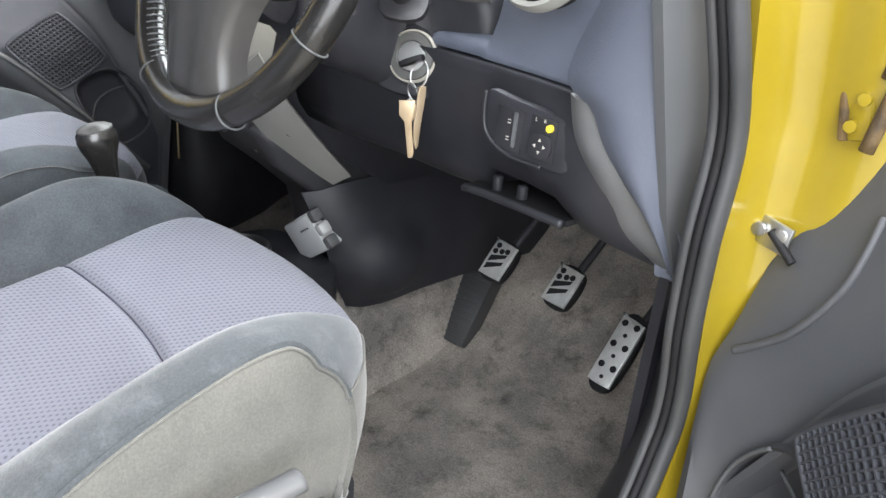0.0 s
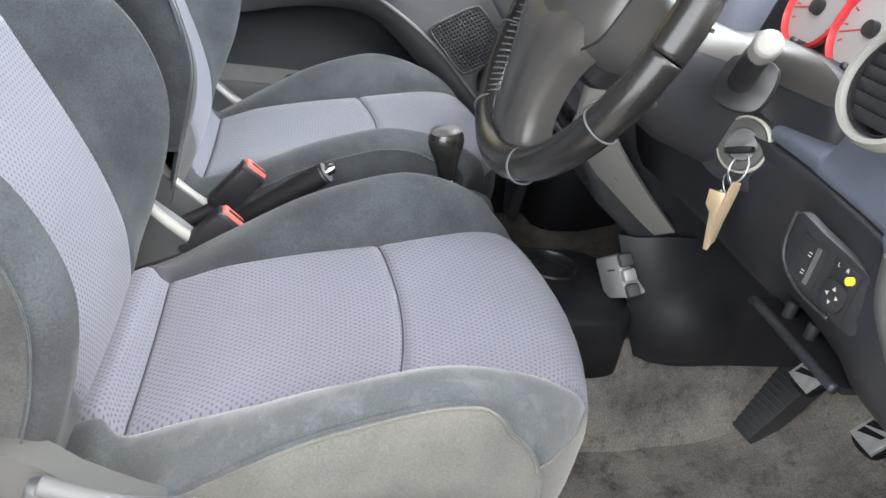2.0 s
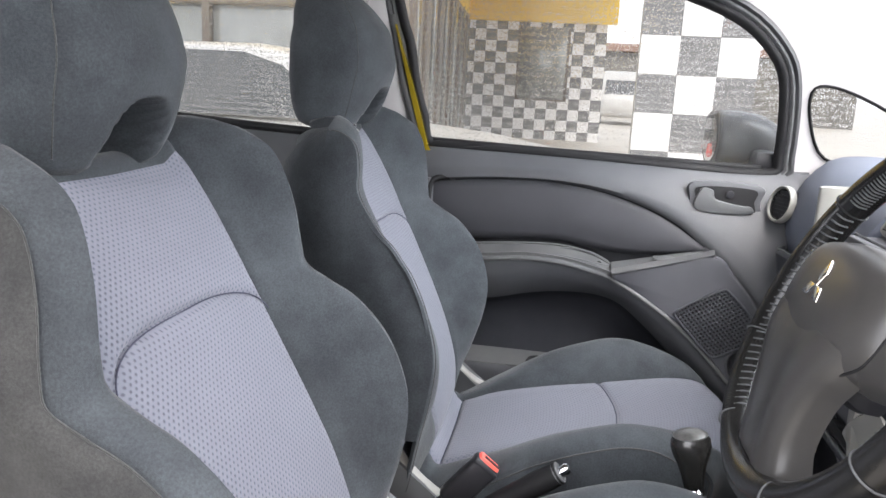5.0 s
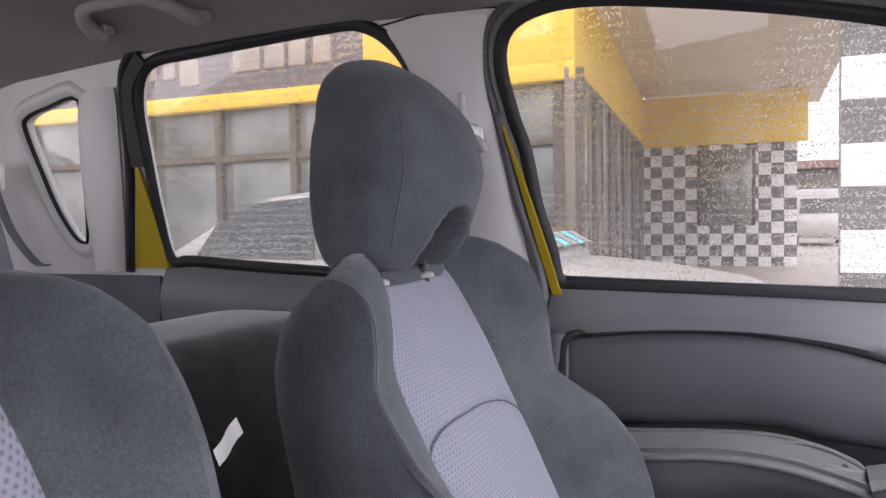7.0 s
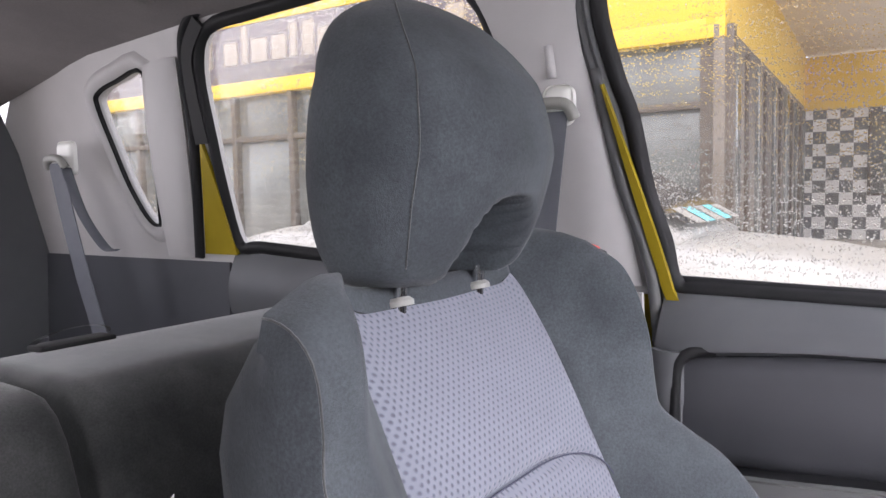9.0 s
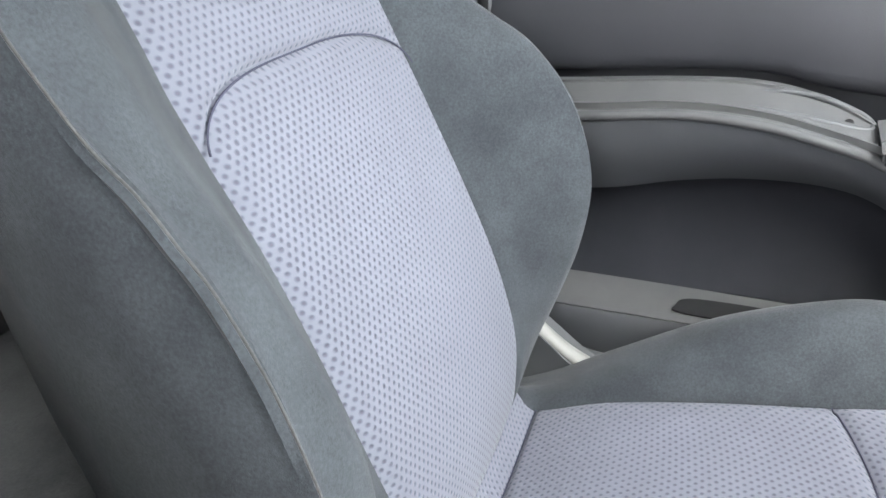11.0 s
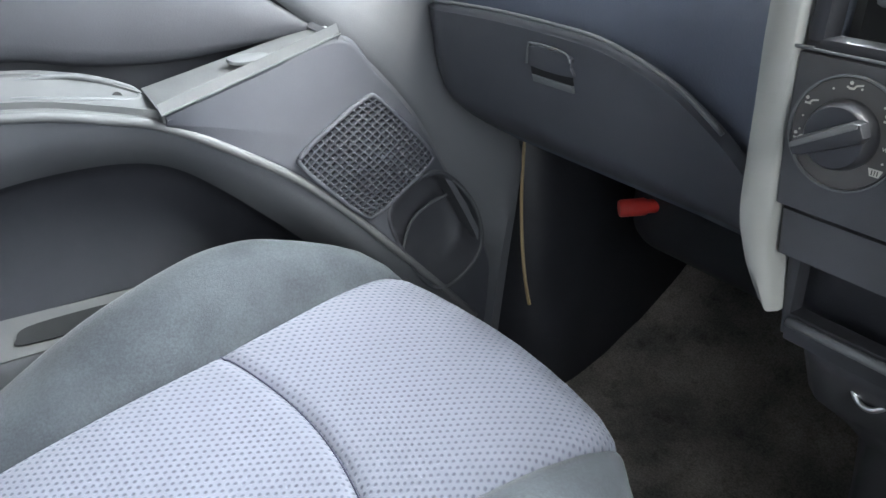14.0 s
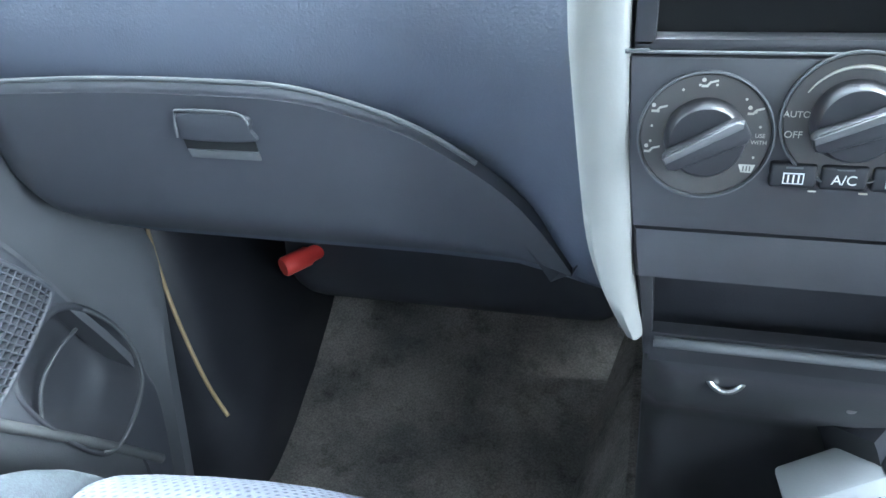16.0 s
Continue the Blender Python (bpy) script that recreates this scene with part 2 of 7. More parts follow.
def glass(name, wet):
    m = bpy.data.materials.new(name)
    m.use_nodes = True
    nt = m.node_tree
    b = nt.nodes["Principled BSDF"]
    b.inputs["Base Color"].default_value = (0.93, 0.96, 0.95, 1)
    b.inputs["Roughness"].default_value, b.inputs["Transmission Weight"].default_value, b.inputs["IOR"].default_value = 0.0, 1.0, 1.05
    if wet:
        tc = nt.nodes.new("ShaderNodeTexCoord")
        vor = nt.nodes.new("ShaderNodeTexVoronoi")
        vor.inputs["Scale"].default_value = 290
        nt.links.new(tc.outputs["Object"], vor.inputs["Vector"])
        no = node(nt, "ShaderNodeTexNoise", Scale=9.0, Detail=3.0)
        nt.links.new(tc.outputs["Object"], no.inputs["Vector"])
        mr = nt.nodes.new("ShaderNodeMapRange")
        mr.inputs["From Min"].default_value, mr.inputs["From Max"].default_value = 0.03, 0.34
        mr.inputs["To Min"].default_value, mr.inputs["To Max"].default_value = 1.0, 0.0
        nt.links.new(vor.outputs["Distance"], mr.inputs[0])
        sc = nt.nodes.new("ShaderNodeSeparateColor")
        nt.links.new(vor.outputs["Color"], sc.inputs[0])
        some = math_node(nt, "GREATER_THAN", math_node(nt, "ADD", sc.outputs[0], no.outputs[0]), 0.92)
        h = math_node(nt, "MULTIPLY", mr.outputs[0], some)
        bp = nt.nodes.new("ShaderNodeBump")
        bp.inputs["Strength"].default_value, bp.inputs["Distance"].default_value = 0.25, 0.003
        nt.links.new(h, bp.inputs["Height"])
        nt.links.new(bp.outputs[0], b.inputs["Normal"])
        b.inputs["IOR"].default_value = 1.33
        # translucent veil mixed in for the bright haze over the wet glass
        haze_veil = nt.nodes.new("ShaderNodeBsdfTranslucent")
        haze_veil.inputs["Color"].default_value = (0.80, 0.79, 0.75, 1)
        both = nt.nodes.new("ShaderNodeMixShader")
        both.inputs[0].default_value = 0.04
        nt.links.new(b.outputs[0], both.inputs[1])
        nt.links.new(haze_veil.outputs[0], both.inputs[2])
        nt.links.new(both.outputs[0], nt.nodes["Material Output"].inputs["Surface"])
    return m


M["wetglass"] = glass("rain_glass", True)
M["glass"] = glass("clear_glass", False)


# ---- mesh helpers ----
def mesh_ob(name, verts, faces, mat, parent=None, label="", smooth=True, uvs=None):
    me = bpy.data.meshes.new(name)
    me.from_pydata([tuple(map(float, v)) for v in verts], [], faces)
    me.materials.append(M[mat])
    if smooth:
        me.polygons.foreach_set("use_smooth", [True] * len(me.polygons))
    if uvs is not None:
        lay = me.uv_layers.new(name="UVMap")
        for lp in me.loops:
            lay.data[lp.index].uv = uvs[lp.vertex_index]
    me.update()
    ob = new(name, me)
    if parent is not None:
        ob.parent = parent
    if label:
        ob["label"] = label
    return ob


def bm_ob(name, bm, mat, parent=None, label="", smooth=True, angle=40):
    bmesh.ops.recalc_face_normals(bm, faces=bm.faces)
    me = bpy.data.meshes.new(name)
    bm.to_mesh(me)
    bm.free()
    me.materials.append(M[mat])
    if smooth:
        me.polygons.foreach_set("use_smooth", [True] * len(me.polygons))
        me.set_sharp_from_angle(angle=radians(angle))
    ob = new(name, me)
    if parent is not None:
        ob.parent = parent
    if label:
        ob["label"] = label
    return ob


def thing(name, at, label, category, group="", kind=""):
    ob = new(name)
    ob.location = at
    ob.empty_display_size = 0.05
    return tagged(ob, label, category, group, kind)


def cr(pts, n):
    """n points along a smooth curve through pts, even in index."""
    P = np.array(pts, float)
    k = len(P)
    t = np.linspace(0, k - 1, n) if np.isscalar(n) else np.array(n, float)
    i = np.clip(np.floor(t).astype(int), 0, k - 2)
    f = (t - i)[:, None]
    p0, p1, p2, p3 = P[np.clip(i - 1, 0, k - 1)], P[i], P[i + 1], P[np.clip(i + 2, 0, k - 1)]
    return 0.5 * (2 * p1 + (p2 - p0) * f + (2 * p0 - 5 * p1 + 4 * p2 - p3) * f ** 2 + (3 * p1 - p0 - 3 * p2 + p3) * f ** 3)


def even(pts, n):
    """n points evenly spaced along the smooth curve through pts."""
    P = cr(pts, max(8 * len(pts), 60))
    s = np.r_[0, np.cumsum(np.linalg.norm(np.diff(P, axis=0), axis=1))]
    q = np.linspace(0, s[-1], n)
    return np.stack([np.interp(q, s, P[:, k]) for k in range(P.shape[1])], 1)


def grid_ob(name, P, mat, parent=None, label="", wrap=False, cap=False, flip=False, uv=None, sel=None):
    """A sheet through the points P[row][column]; wrap closes the rows into rings."""
    P = np.asarray(P, float)
    n, m = P.shape[:2]
    faces = []
    for i in range(n - 1):
        for j in range(m if wrap else m - 1):
            q = (i * m + j, i * m + (j + 1) % m, (i + 1) * m + (j + 1) % m, (i + 1) * m + j)
            faces.append(q[::-1] if flip else q)
    if cap:
        a, b = tuple(range(m)), tuple(range((n - 1) * m, n * m))
        faces += [a[::-1] if not flip else a, b if not flip else b[::-1]]
    return mesh_ob(name, P.reshape(-1, 3), faces, mat, parent, label, True, uv)


def thick_sheet(name, P, th, mat, parent=None, label="", uv=None):
    """A sheet with thickness th behind it (away from its normals)."""
    P = np.asarray(P, float)
    du, dv = np.gradient(P, axis=0), np.gradient(P, axis=1)
    nrm = np.cross(du, dv)
    nrm /= np.linalg.norm(nrm, axis=2, keepdims=True) + 1e-9
    Q = P - nrm * th
    n, m = P.shape[:2]
    V = np.concatenate([P.reshape(-1, 3), Q.reshape(-1, 3)])
    k = n * m
    F = []
    for i in range(n - 1):
        for j in range(m - 1):
            a, b, c, d = i * m + j, i * m + j + 1, (i + 1) * m + j + 1, (i + 1) * m + j
            F += [(a, d, c, b), (k + a, k + b, k + c, k + d)]
    for j in range(m - 1):
        a, b, c, d = j, j + 1, (n - 1) * m + j, (n - 1) * m + j + 1
        F += [(a, b, k + b, k + a), (d, c, k + c, k + d)]
    for i in range(n - 1):
        a, b, c, d = i * m, (i + 1) * m, i * m + m - 1, (i + 1) * m + m - 1
        F += [(b, a, k + a, k + b), (c, d, k + d, k + c)]
    U = None if uv is None else np.concatenate([uv, uv])
    ob = mesh_ob(name, V, F, mat, parent, label, True, U)
    ob.data.set_sharp_from_angle(angle=radians(50))
    return ob


def box(name, size, at, mat, parent=None, label="", r=0.004, rot=(0, 0, 0), seg=2, taper=None):
    bm = bmesh.new()
    bmesh.ops.create_cube(bm, size=1)
    for v in bm.verts:
        if taper and v.co.z > 0:
            v.co.x *= taper[0]
            v.co.y *= taper[1]
        v.co = Vector((v.co.x * size[0], v.co.y * size[1], v.co.z * size[2]))
    if r:
        bmesh.ops.bevel(bm, geom=bm.edges[:], offset=r, segments=seg, affect="EDGES", profile=0.5)
    bm.transform(pose(*at, *rot))
    return bm_ob(name, bm, mat, parent, label)


def prism(name, outline, depth, m, mat, parent=None, label="", r=0.0, seg=2):
    """A flat outline (x, y) drawn out by depth along z, then moved by the pose m."""
    bm = bmesh.new()
    f = bm.faces.new([bm.verts.new((x, y, 0)) for x, y in outline])
    ex = bmesh.ops.extrude_face_region(bm, geom=[f])
    bmesh.ops.translate(bm, vec=(0, 0, depth), verts=[v for v in ex["geom"] if isinstance(v, bmesh.types.BMVert)])
    if r:
        top = [e for e in bm.edges if all(abs(v.co.z - depth) < 1e-6 for v in e.verts)]
        bmesh.ops.bevel(bm, geom=top, offset=r, segments=seg, affect="EDGES", profile=0.5)
    bm.transform(m)
    return bm_ob(name, bm, mat, parent, label)


def tube(name, pts, r, mat, parent=None, label="", sides=12, n=40, closed=False, flat=1.0, up=(0, 0, 1)):
    """A round bar along a smooth curve; r one radius or one for each given point."""
    P = np.array(pts, float)
    if closed:
        P = np.concatenate([P, P[:1]])
    C = cr(P, n) if len(P) > 2 else np.linspace(P[0], P[1], n)
    R = np.full(n, r) if np.isscalar(r) else np.interp(np.linspace(0, 1, n), np.linspace(0, 1, len(r)), r)
    T = np.gradient(C, axis=0)
    T /= np.linalg.norm(T, axis=1, keepdims=True) + 1e-12
    rings = []
    a = np.array(up, float)
    for c, t, rr in zip(C, T, R):
        a = a - t * (a @ t)
        if np.linalg.norm(a) < 1e-4:
            a = np.cross(t, (1, 0, 0))
        a = a / np.linalg.norm(a)
        b = np.cross(t, a)
        th = np.linspace(0, 2 * np.pi, sides, endpoint=False)
        rings.append(c + rr * (np.cos(th)[:, None] * b + flat * np.sin(th)[:, None] * a))
    return grid_ob(name, rings, mat, parent, label, wrap=True, cap=True, flip=True)


def lathe(name, prof, m, mat, parent=None, label="", n=40):
    """A profile of (radius, height) turned about z, then moved by the pose m."""
    th = np.linspace(0, 2 * np.pi, n, endpoint=False)
    V, F, rings = [], [], []
    for r, h in prof:
        k = len(V)
        if r < 1e-6:
            V.append(m @ Vector((0, 0, h)))
            rings.append([k] * n)
        else:
            V += [m @ Vector((r * math.cos(a), r * math.sin(a), h)) for a in th]
            rings.append(list(range(k, k + n)))
    for p, q in zip(rings, rings[1:]):
        for j in range(n):
            f = list(dict.fromkeys((p[j], p[(j + 1) % n], q[(j + 1) % n], q[j])))
            if len(f) > 2:
                F.append(tuple(f))
    if prof[0][0] > 1e-6 and prof[-1][0] > 1e-6:
        p, q = rings[-1], rings[0]
        F += [(p[j], p[(j + 1) % n], q[(j + 1) % n], q[j]) for j in range(n)]
    for g, back in ((rings[0], True), (rings[-1], False)):
        if len(set(g)) > 2 and not (prof[0][0] > 1e-6 and prof[-1][0] > 1e-6):
            F.append(tuple(g[::-1] if back else g))
    ob = mesh_ob(name, V, F, mat, parent, label)
    ob.data.set_sharp_from_angle(angle=radians(35))
    return ob


def text_ob(name, body, size, m, mat, parent=None, label="", align="CENTER"):
    cu = bpy.data.curves.new(name, "FONT")
    cu.body, cu.size, cu.extrude, cu.align_x, cu.align_y = body, size, 0.0002, align, "CENTER"
    tmp = bpy.data.objects.new(name, cu)
    scene.collection.objects.link(tmp)
    me = bpy.data.meshes.new_from_object(tmp.evaluated_get(bpy.context.evaluated_depsgraph_get()))
    bpy.data.objects.remove(tmp)
    me.transform(m)
    me.materials.clear()
    me.materials.append(M[mat])
    ob = new(name, me)
    if parent is not None:
        ob.parent = parent
    if label:
        ob["label"] = label
    return ob


# ---- seats ----
def cushion(parent, worn):
    C = [(-.35, -.075), (-.298, -.046), (-.272, -.068), (-.2, -.042), (-.1, -.018), (0, 0), (.06, .012), (.12, .022), (.165, .020),
         (.197, .002), (.214, -.035), (.217, -.08), (.205, -.13)]
    R = [(-.35, -.12), (-.298, -.095), (-.268, -.078), (-.2, -.033), (-.1, .028), (0, .066), (.055, .072), (.108, .062), (.150, .042),
         (.178, .012), (.190, -.032), (.190, -.08), (.178, -.13)]
    S = [-.14, -.115, -.094, -.036, .020, .050, .055, .050, .036, .030, .030, .030, .030]
    W = [.135, .138, .140, .143, .145, .147, .152, .158, .163, .160, .155, .150, .150]
    t = np.unique(np.round(np.concatenate([np.linspace(0, 12, 61), [1.9, 1.96, 2, 2.04, 2.1, 4.9, 4.96, 5, 5.04, 5.1]]), 4))
    c, r = cr(C, t), cr(R, t)
    s, w = np.interp(t, range(13), S), np.interp(t, range(13), W)
    groove = .006 * np.exp(-((t - 5) / .05) ** 2) + .007 * np.exp(-((t - 2) / .06) ** 2)

    def row(k, flat=False):
        out = []
        wk = w[k]
        half = [(0, 0, -.003), (.25, 0, -.003), (.5, 0, -.002), (.75, 0, 0), (.92, 0, .001), (.97, .0, -.001), (1.0, .01, -.006)]
        for f, b, dz in half:
            y, z = c[k] * (1 - b) + r[k] * b
            near = math.exp(-((t[k] - 5) / 1.6) ** 2)
            bow = -.006 * near * worn + (1 - f * f) * ((.018 if worn else .03) * near + .028 * min(1, max(0, (t[k] - 6) / 2)))
            out.append((f * wk, y + bow, z + dz - groove[k] * (f < 1)))
        for g, b, dz in ((.05, .07, -.002), (.16, .24, .003), (.34, .5, .006), (.6, .8, .005), (.82, .95, .002), (1, 1, 0)):
            y, z = c[k] * (1 - b) + r[k] * b
            out.append((wk + (.214 - wk) * g, y, z + dz))
        top = r[k][1]
        sz = top - .005 if flat else min(s[k], top - float(np.interp(t[k], [7.2, 8.4], [.02, .003])))
        for a, f in ((.228, .12), (.240, .42), (.247, .8), (.2495, .97), (.2485, 1.0)):
            out.append((a, r[k][0], top + (sz - top) * f))
        low = -.165 + .03 * (t[k] > 8)
        for a, f in ((.2505, .03), (.255, .2), (.256, .5), (.252, .9), (.235, 1.0)):
            out.append((a, r[k][0] - .012 * f, sz + (min(low, sz - .02) - sz) * f))
        out = np.array(out)
        return out
    rows = np.array([row(k) for k in range(len(t))])
    rubbed = np.array([row(k, True) for k in range(len(t))])

    def rounded(P):
        """Rounds the front corner on the side of the door."""
        P = np.array(P, float)
        if not worn:
            P[..., 1] += .022 * np.clip((P[..., 1] - .02) / .13, 0, 1) - .048 * np.clip((P[..., 0] - .13) / .12, 0, 1) ** 1.5 * np.clip((P[..., 1] - .05) / .09, 0, 1)
        else:
            P[..., 1] -= .010 * np.clip((P[..., 1] - .02) / .13, 0, 1)
        P[..., 1] -= .060 * np.clip(((1 if worn else -1) * P[..., 0] - .175) / .075, 0, 1.1) ** 2.2 * np.clip((P[..., 1] - .05) / .09, 0, 1)
        P[..., 1] -= .45 * np.clip(.01 - P[..., 2], 0, .17) * np.clip((np.abs(P[..., 0]) - .12) / .08, 0, 1) * np.clip((P[..., 1] - .05) / .09, 0, 1) * ((1 if worn else -1) * P[..., 0] < 0)
        return P
    cloth_c, bol_c, val_c = slice(0, 7), slice(6, 18), slice(17, 23)

    def strip(name, rs, cs, mat, label="", both=True):
        P = rows[rs, cs]
        if both:
            L = P[:, ::-1] * [-1, 1, 1]
            P = np.concatenate([L[:, :-1], P], 1)
        P = rounded(P)
        d = np.linalg.norm(np.diff(P, axis=0), axis=2).mean(1)
        v = np.r_[0, np.cumsum(d)]
        uv = np.stack([P[:, :, 0], np.broadcast_to(v[:, None], P.shape[:2]) + 3.0], 2).reshape(-1, 2)
        return thick_sheet(name, P[:, ::-1], .006, mat, parent, label, uv.reshape(P.shape[0], P.shape[1], 2)[:, ::-1].reshape(-1, 2))
    i2, i5, i9 = int(np.where(t == 2)[0][0]), int(np.where(t == 5)[0][0]), int(np.argmin(abs(t - 9.6)))
    ib = int(np.argmin(abs(t - 9.3)))
    strip("rear_roll", slice(0, i2 + 1), cloth_c, "cloth", "lilac knit roll at the back of the cushion")
    strip("seat_panel", slice(i2, i5 + 1), cloth_c, "cloth", "lilac dimpled knit panel")
    strip("front_panel", slice(i5, i9 + 1), cloth_c, "cloth", "lilac dimpled knit panel")
    strip("front_cover", slice(i9, len(t)), cloth_c, "valance" if worn else "velour")
    for k in (i2, i5):
        q = rows[k, 0:7]
        # thin dark bar carries the shade of the cushion crease
        tube("seam", np.concatenate([q[::-1] * [-1, 1, 1], q[1:]]) + np.array((0, 0, .0015)), .0008, "seam", parent, "seam crease, its shade drawn as a dark line", sides=6, n=60)
    for sgn in (1, -1):
        soft_side = worn and sgn > 0
        side = rubbed if soft_side else rows
        for cs, mat, nme, lb in ((bol_c, "velour_worn" if soft_side else "velour", "bolster", "grey velour bolster, rubbed and flattened" if soft_side else "dark grey velour bolster"),
                                 (val_c, "valance" if soft_side else "velour", "side_cover", "pale grey worn side cover" if soft_side else "grey velour side cover")):
            split = soft_side and nme == "bolster"
            for some, mt, nx in ((side[:ib + 1], mat, nme), (side[ib:], "valance", "front_corner")) if split else ((side, mat, nme),):
                P = rounded(some[:, cs] * [sgn, 1, 1])
                thick_sheet(nx, P[:, ::-1] if sgn > 0 else P, .006, mt, parent, lb if nx == nme else "pale grey worn front corner")
        edge = np.concatenate([side[6:ib + 1, 17], side[ib, 16:5:-1]]) if soft_side else rows[6:ib + 2, 17]
        tube("piping", rounded(edge * [sgn, 1, 1]) + np.array((sgn * .0015, 0, 0)), .0016 if soft_side else .0012, "valance" if soft_side else "velour_side", parent, "seam piping", sides=6, n=90)



def backrest(parent, worn):
    zr = [-.085, -.05, -.02, .03, .1, .17, .24, .29, .315, .335, .36, .41, .45, .475, .49]
    Cy = [-.300, -.290, -.286, -.293, -.315, -.343, -.375, -.400, -.412, -.422, -.433, -.457, -.478, -.492, -.503]
    Ry = [-.312, -.298, -.286, -.268, -.248, -.243, -.266, -.306, -.345, -.374, -.380, -.384, -.394, -.410, -.436]
    W = [.095, .106, .114, .137, .146, .145, .144, .146, .147, .147, .146, .144, .141, .138, .135]
    if worn:
        W = [a + .010 for a in W]
    # the inboard bolster of the passenger seat stands wider, with a softer knee
    Ri = Ry if worn else [-.312, -.303, -.297, -.288, -.270, -.271, -.298, -.327, -.346, -.360, -.373, -.398, -.400, -.403, -.408]
    Bi = [.030] * 15 if worn else [.004, .004, .004, .004, .008, .001, -.009, -.016, -.018, -.017, -.006, -.002, -.002, -.003, -.004]
    t = np.unique(np.round(np.concatenate([np.linspace(0, 14, 71), np.linspace(7.4, 9.6, 23)]), 4))
    z, cy, ry, ri, bi, w = (cr(np.array(a)[:, None], t)[:, 0] for a in (zr, Cy, Ry, Ri, Bi, W))
    bk = np.interp(z, [-.1, .28, .40, .5], [-.485, -.552, -.563, -.556] if worn else [-.485, -.548, -.548, -.530])

    def ztop(a):
        return float(np.interp(a, [0, .11, .14, .18, .21, .245, .27], [.472, .474, .486, .504, .508, .490, .455]))
    def shell(front, wide, depth):
        """One half of the padded shell: front edge line, half width at the seam, depth of the seam behind the crest."""
        out_rows = []
        for k in range(len(t)):
            wk, c, r, b, back = w[k], cy[k], front[k], bk[k], depth[k]
            out = [(f * wk, c + d) for f, d in ((0, .003), (.25, .003), (.5, .002), (.75, .001), (.92, .0), (.97, -.001), (1, -.006))]
            wi = .216 - wk
            out += [(wk + wi * g, c + (r - c) * q) for g, q in ((.06, .01), (.2, .11), (.42, .34), (.68, .68), (.86, .9), (1, 1.0))]
            out += [(.229, r - .1 * back), (.2395, r - .47 * back), (.2445, r - .73 * back), (.246, r - back)]
            d = (r - back) - b
            s0 = r - back
            if wide > .26:
                # the inboard side is a rounded cover that thins out at the shoulder
                side = float(np.interp(z[k], [-.1, .1, .163, .30, .37, .41, .45, .475, .49], [-.40, -.450, -.468, -.493, -.508, -.511, -.503, -.487, -.470]))
                out += [(.2475, s0 - .002)] + [(a, s0 + (side - s0) * q) for a, q in ((.2545, .32), (.251, .70), (.235, 1.0))] + [(.205, max(b, side - .028)), (.16, b + .01 * d), (.08, b), (0, b)]
            else:
                out += [(.2475, s0 - .003), (.2545, s0 - .18 * d), (.251, s0 - .42 * d), (.235, b + .3 * d), (.205, b + .1 * d), (.16, b + .01 * d), (.08, b), (0, b)]
            nar = 1 - (0 if wide > .26 else .11) * min(1, max(0, (z[k] - .33) / .13)) ** 1.3
            grow_x = (wide - wk) / (.246 - wk)
            line = []
            for i, (a, y) in enumerate(out):
                zt = ztop(a) - (.008 if wide > .26 else 0) * min(1, max(0, (a - .14) / .06))
                if i > 6 and a > wk:
                    a = wk + (a - wk) * (1 + (grow_x - 1) * min(1, max(0, (22 - i) / 5)))
                x = a if a <= wk else wk + (a - wk) * (1 - (1 - nar) * .255 / max(.05, .255 - wk))
                line.append((x, y, z[k] if z[k] < .38 else .38 + (z[k] - .38) * (zt - float(np.interp(i, [16, 21], [0, .036 if wide < .26 else .018])) - .38) / .11))
            out_rows.append(line)
        out_rows = np.array(out_rows)
        # closing rings at the top
        top = out_rows[-1]
        ym = np.interp(top[:, 0], [.14, .20], [(cy[-1] + bk[-1]) / 2, (cy[-1] + bk[-1]) / 2 if wide < .26 else front[-1] - depth[-1] - .045])
        extra = []
        for s, dz, sa in ((.86, .007, .995), (.6, .014, .985), (.3, .018, .975), (.03, .019, .97)):
            q = top.copy()
            q[:, 1] = ym + (q[:, 1] - ym) * s
            q[:, 2] += dz
            q[:, 0] *= sa
            extra.append(q)
        return np.concatenate([out_rows, extra])

    rows = shell(ry, .246, [.030] * len(t))
    inner = rows if worn else shell(ri, .270, bi)
    n = len(t)

    def zarch(f):
        return (.285 if worn else .277) + .054 * (max(0, 1 - f * f) ** .45 if f < 0 else max(0, 1 - f ** 3) ** .55) + .014 * max(0, f) ** 2

    def cloth(name, lo, hi, nv):
        P, U = [], []
        for v in np.linspace(0, 1, nv):
            line, ul = [], []
            for f in np.linspace(-1, 1, 25):
                zz = lo(f) + (hi(f) - lo(f)) * v
                wk = float(np.interp(zz, z, w))
                edge = .006 * max(0, (abs(f) - .93) / .07)
                seam = .007 * (math.exp(-((zz - zarch(f)) / .004) ** 2)) * max(0.0, 1 - abs(f) ** 6)
                bulge = .004 * math.exp(-((zz - zarch(f) + .03) / .03) ** 2) * (1 - f * f)
                line.append((f * wk, float(np.interp(zz, z, cy)) + .003 * (1 - f * f) - edge - seam + bulge, zz if zz < .38 else .38 + (zz - .38) * (ztop(abs(f) * wk) - .38) / .11))
                ul.append((f * wk, zz * 1.07 + 5))
            P.append(line)
            U.append(ul)
        return thick_sheet(name, np.array(P), .008, "cloth", parent, "lilac dimpled knit panel", np.array(U).reshape(-1, 2))
    cloth("lumbar_panel", lambda f: -.085, zarch, 60)
    cloth("shoulder_panel", zarch, lambda f: .49, 40)
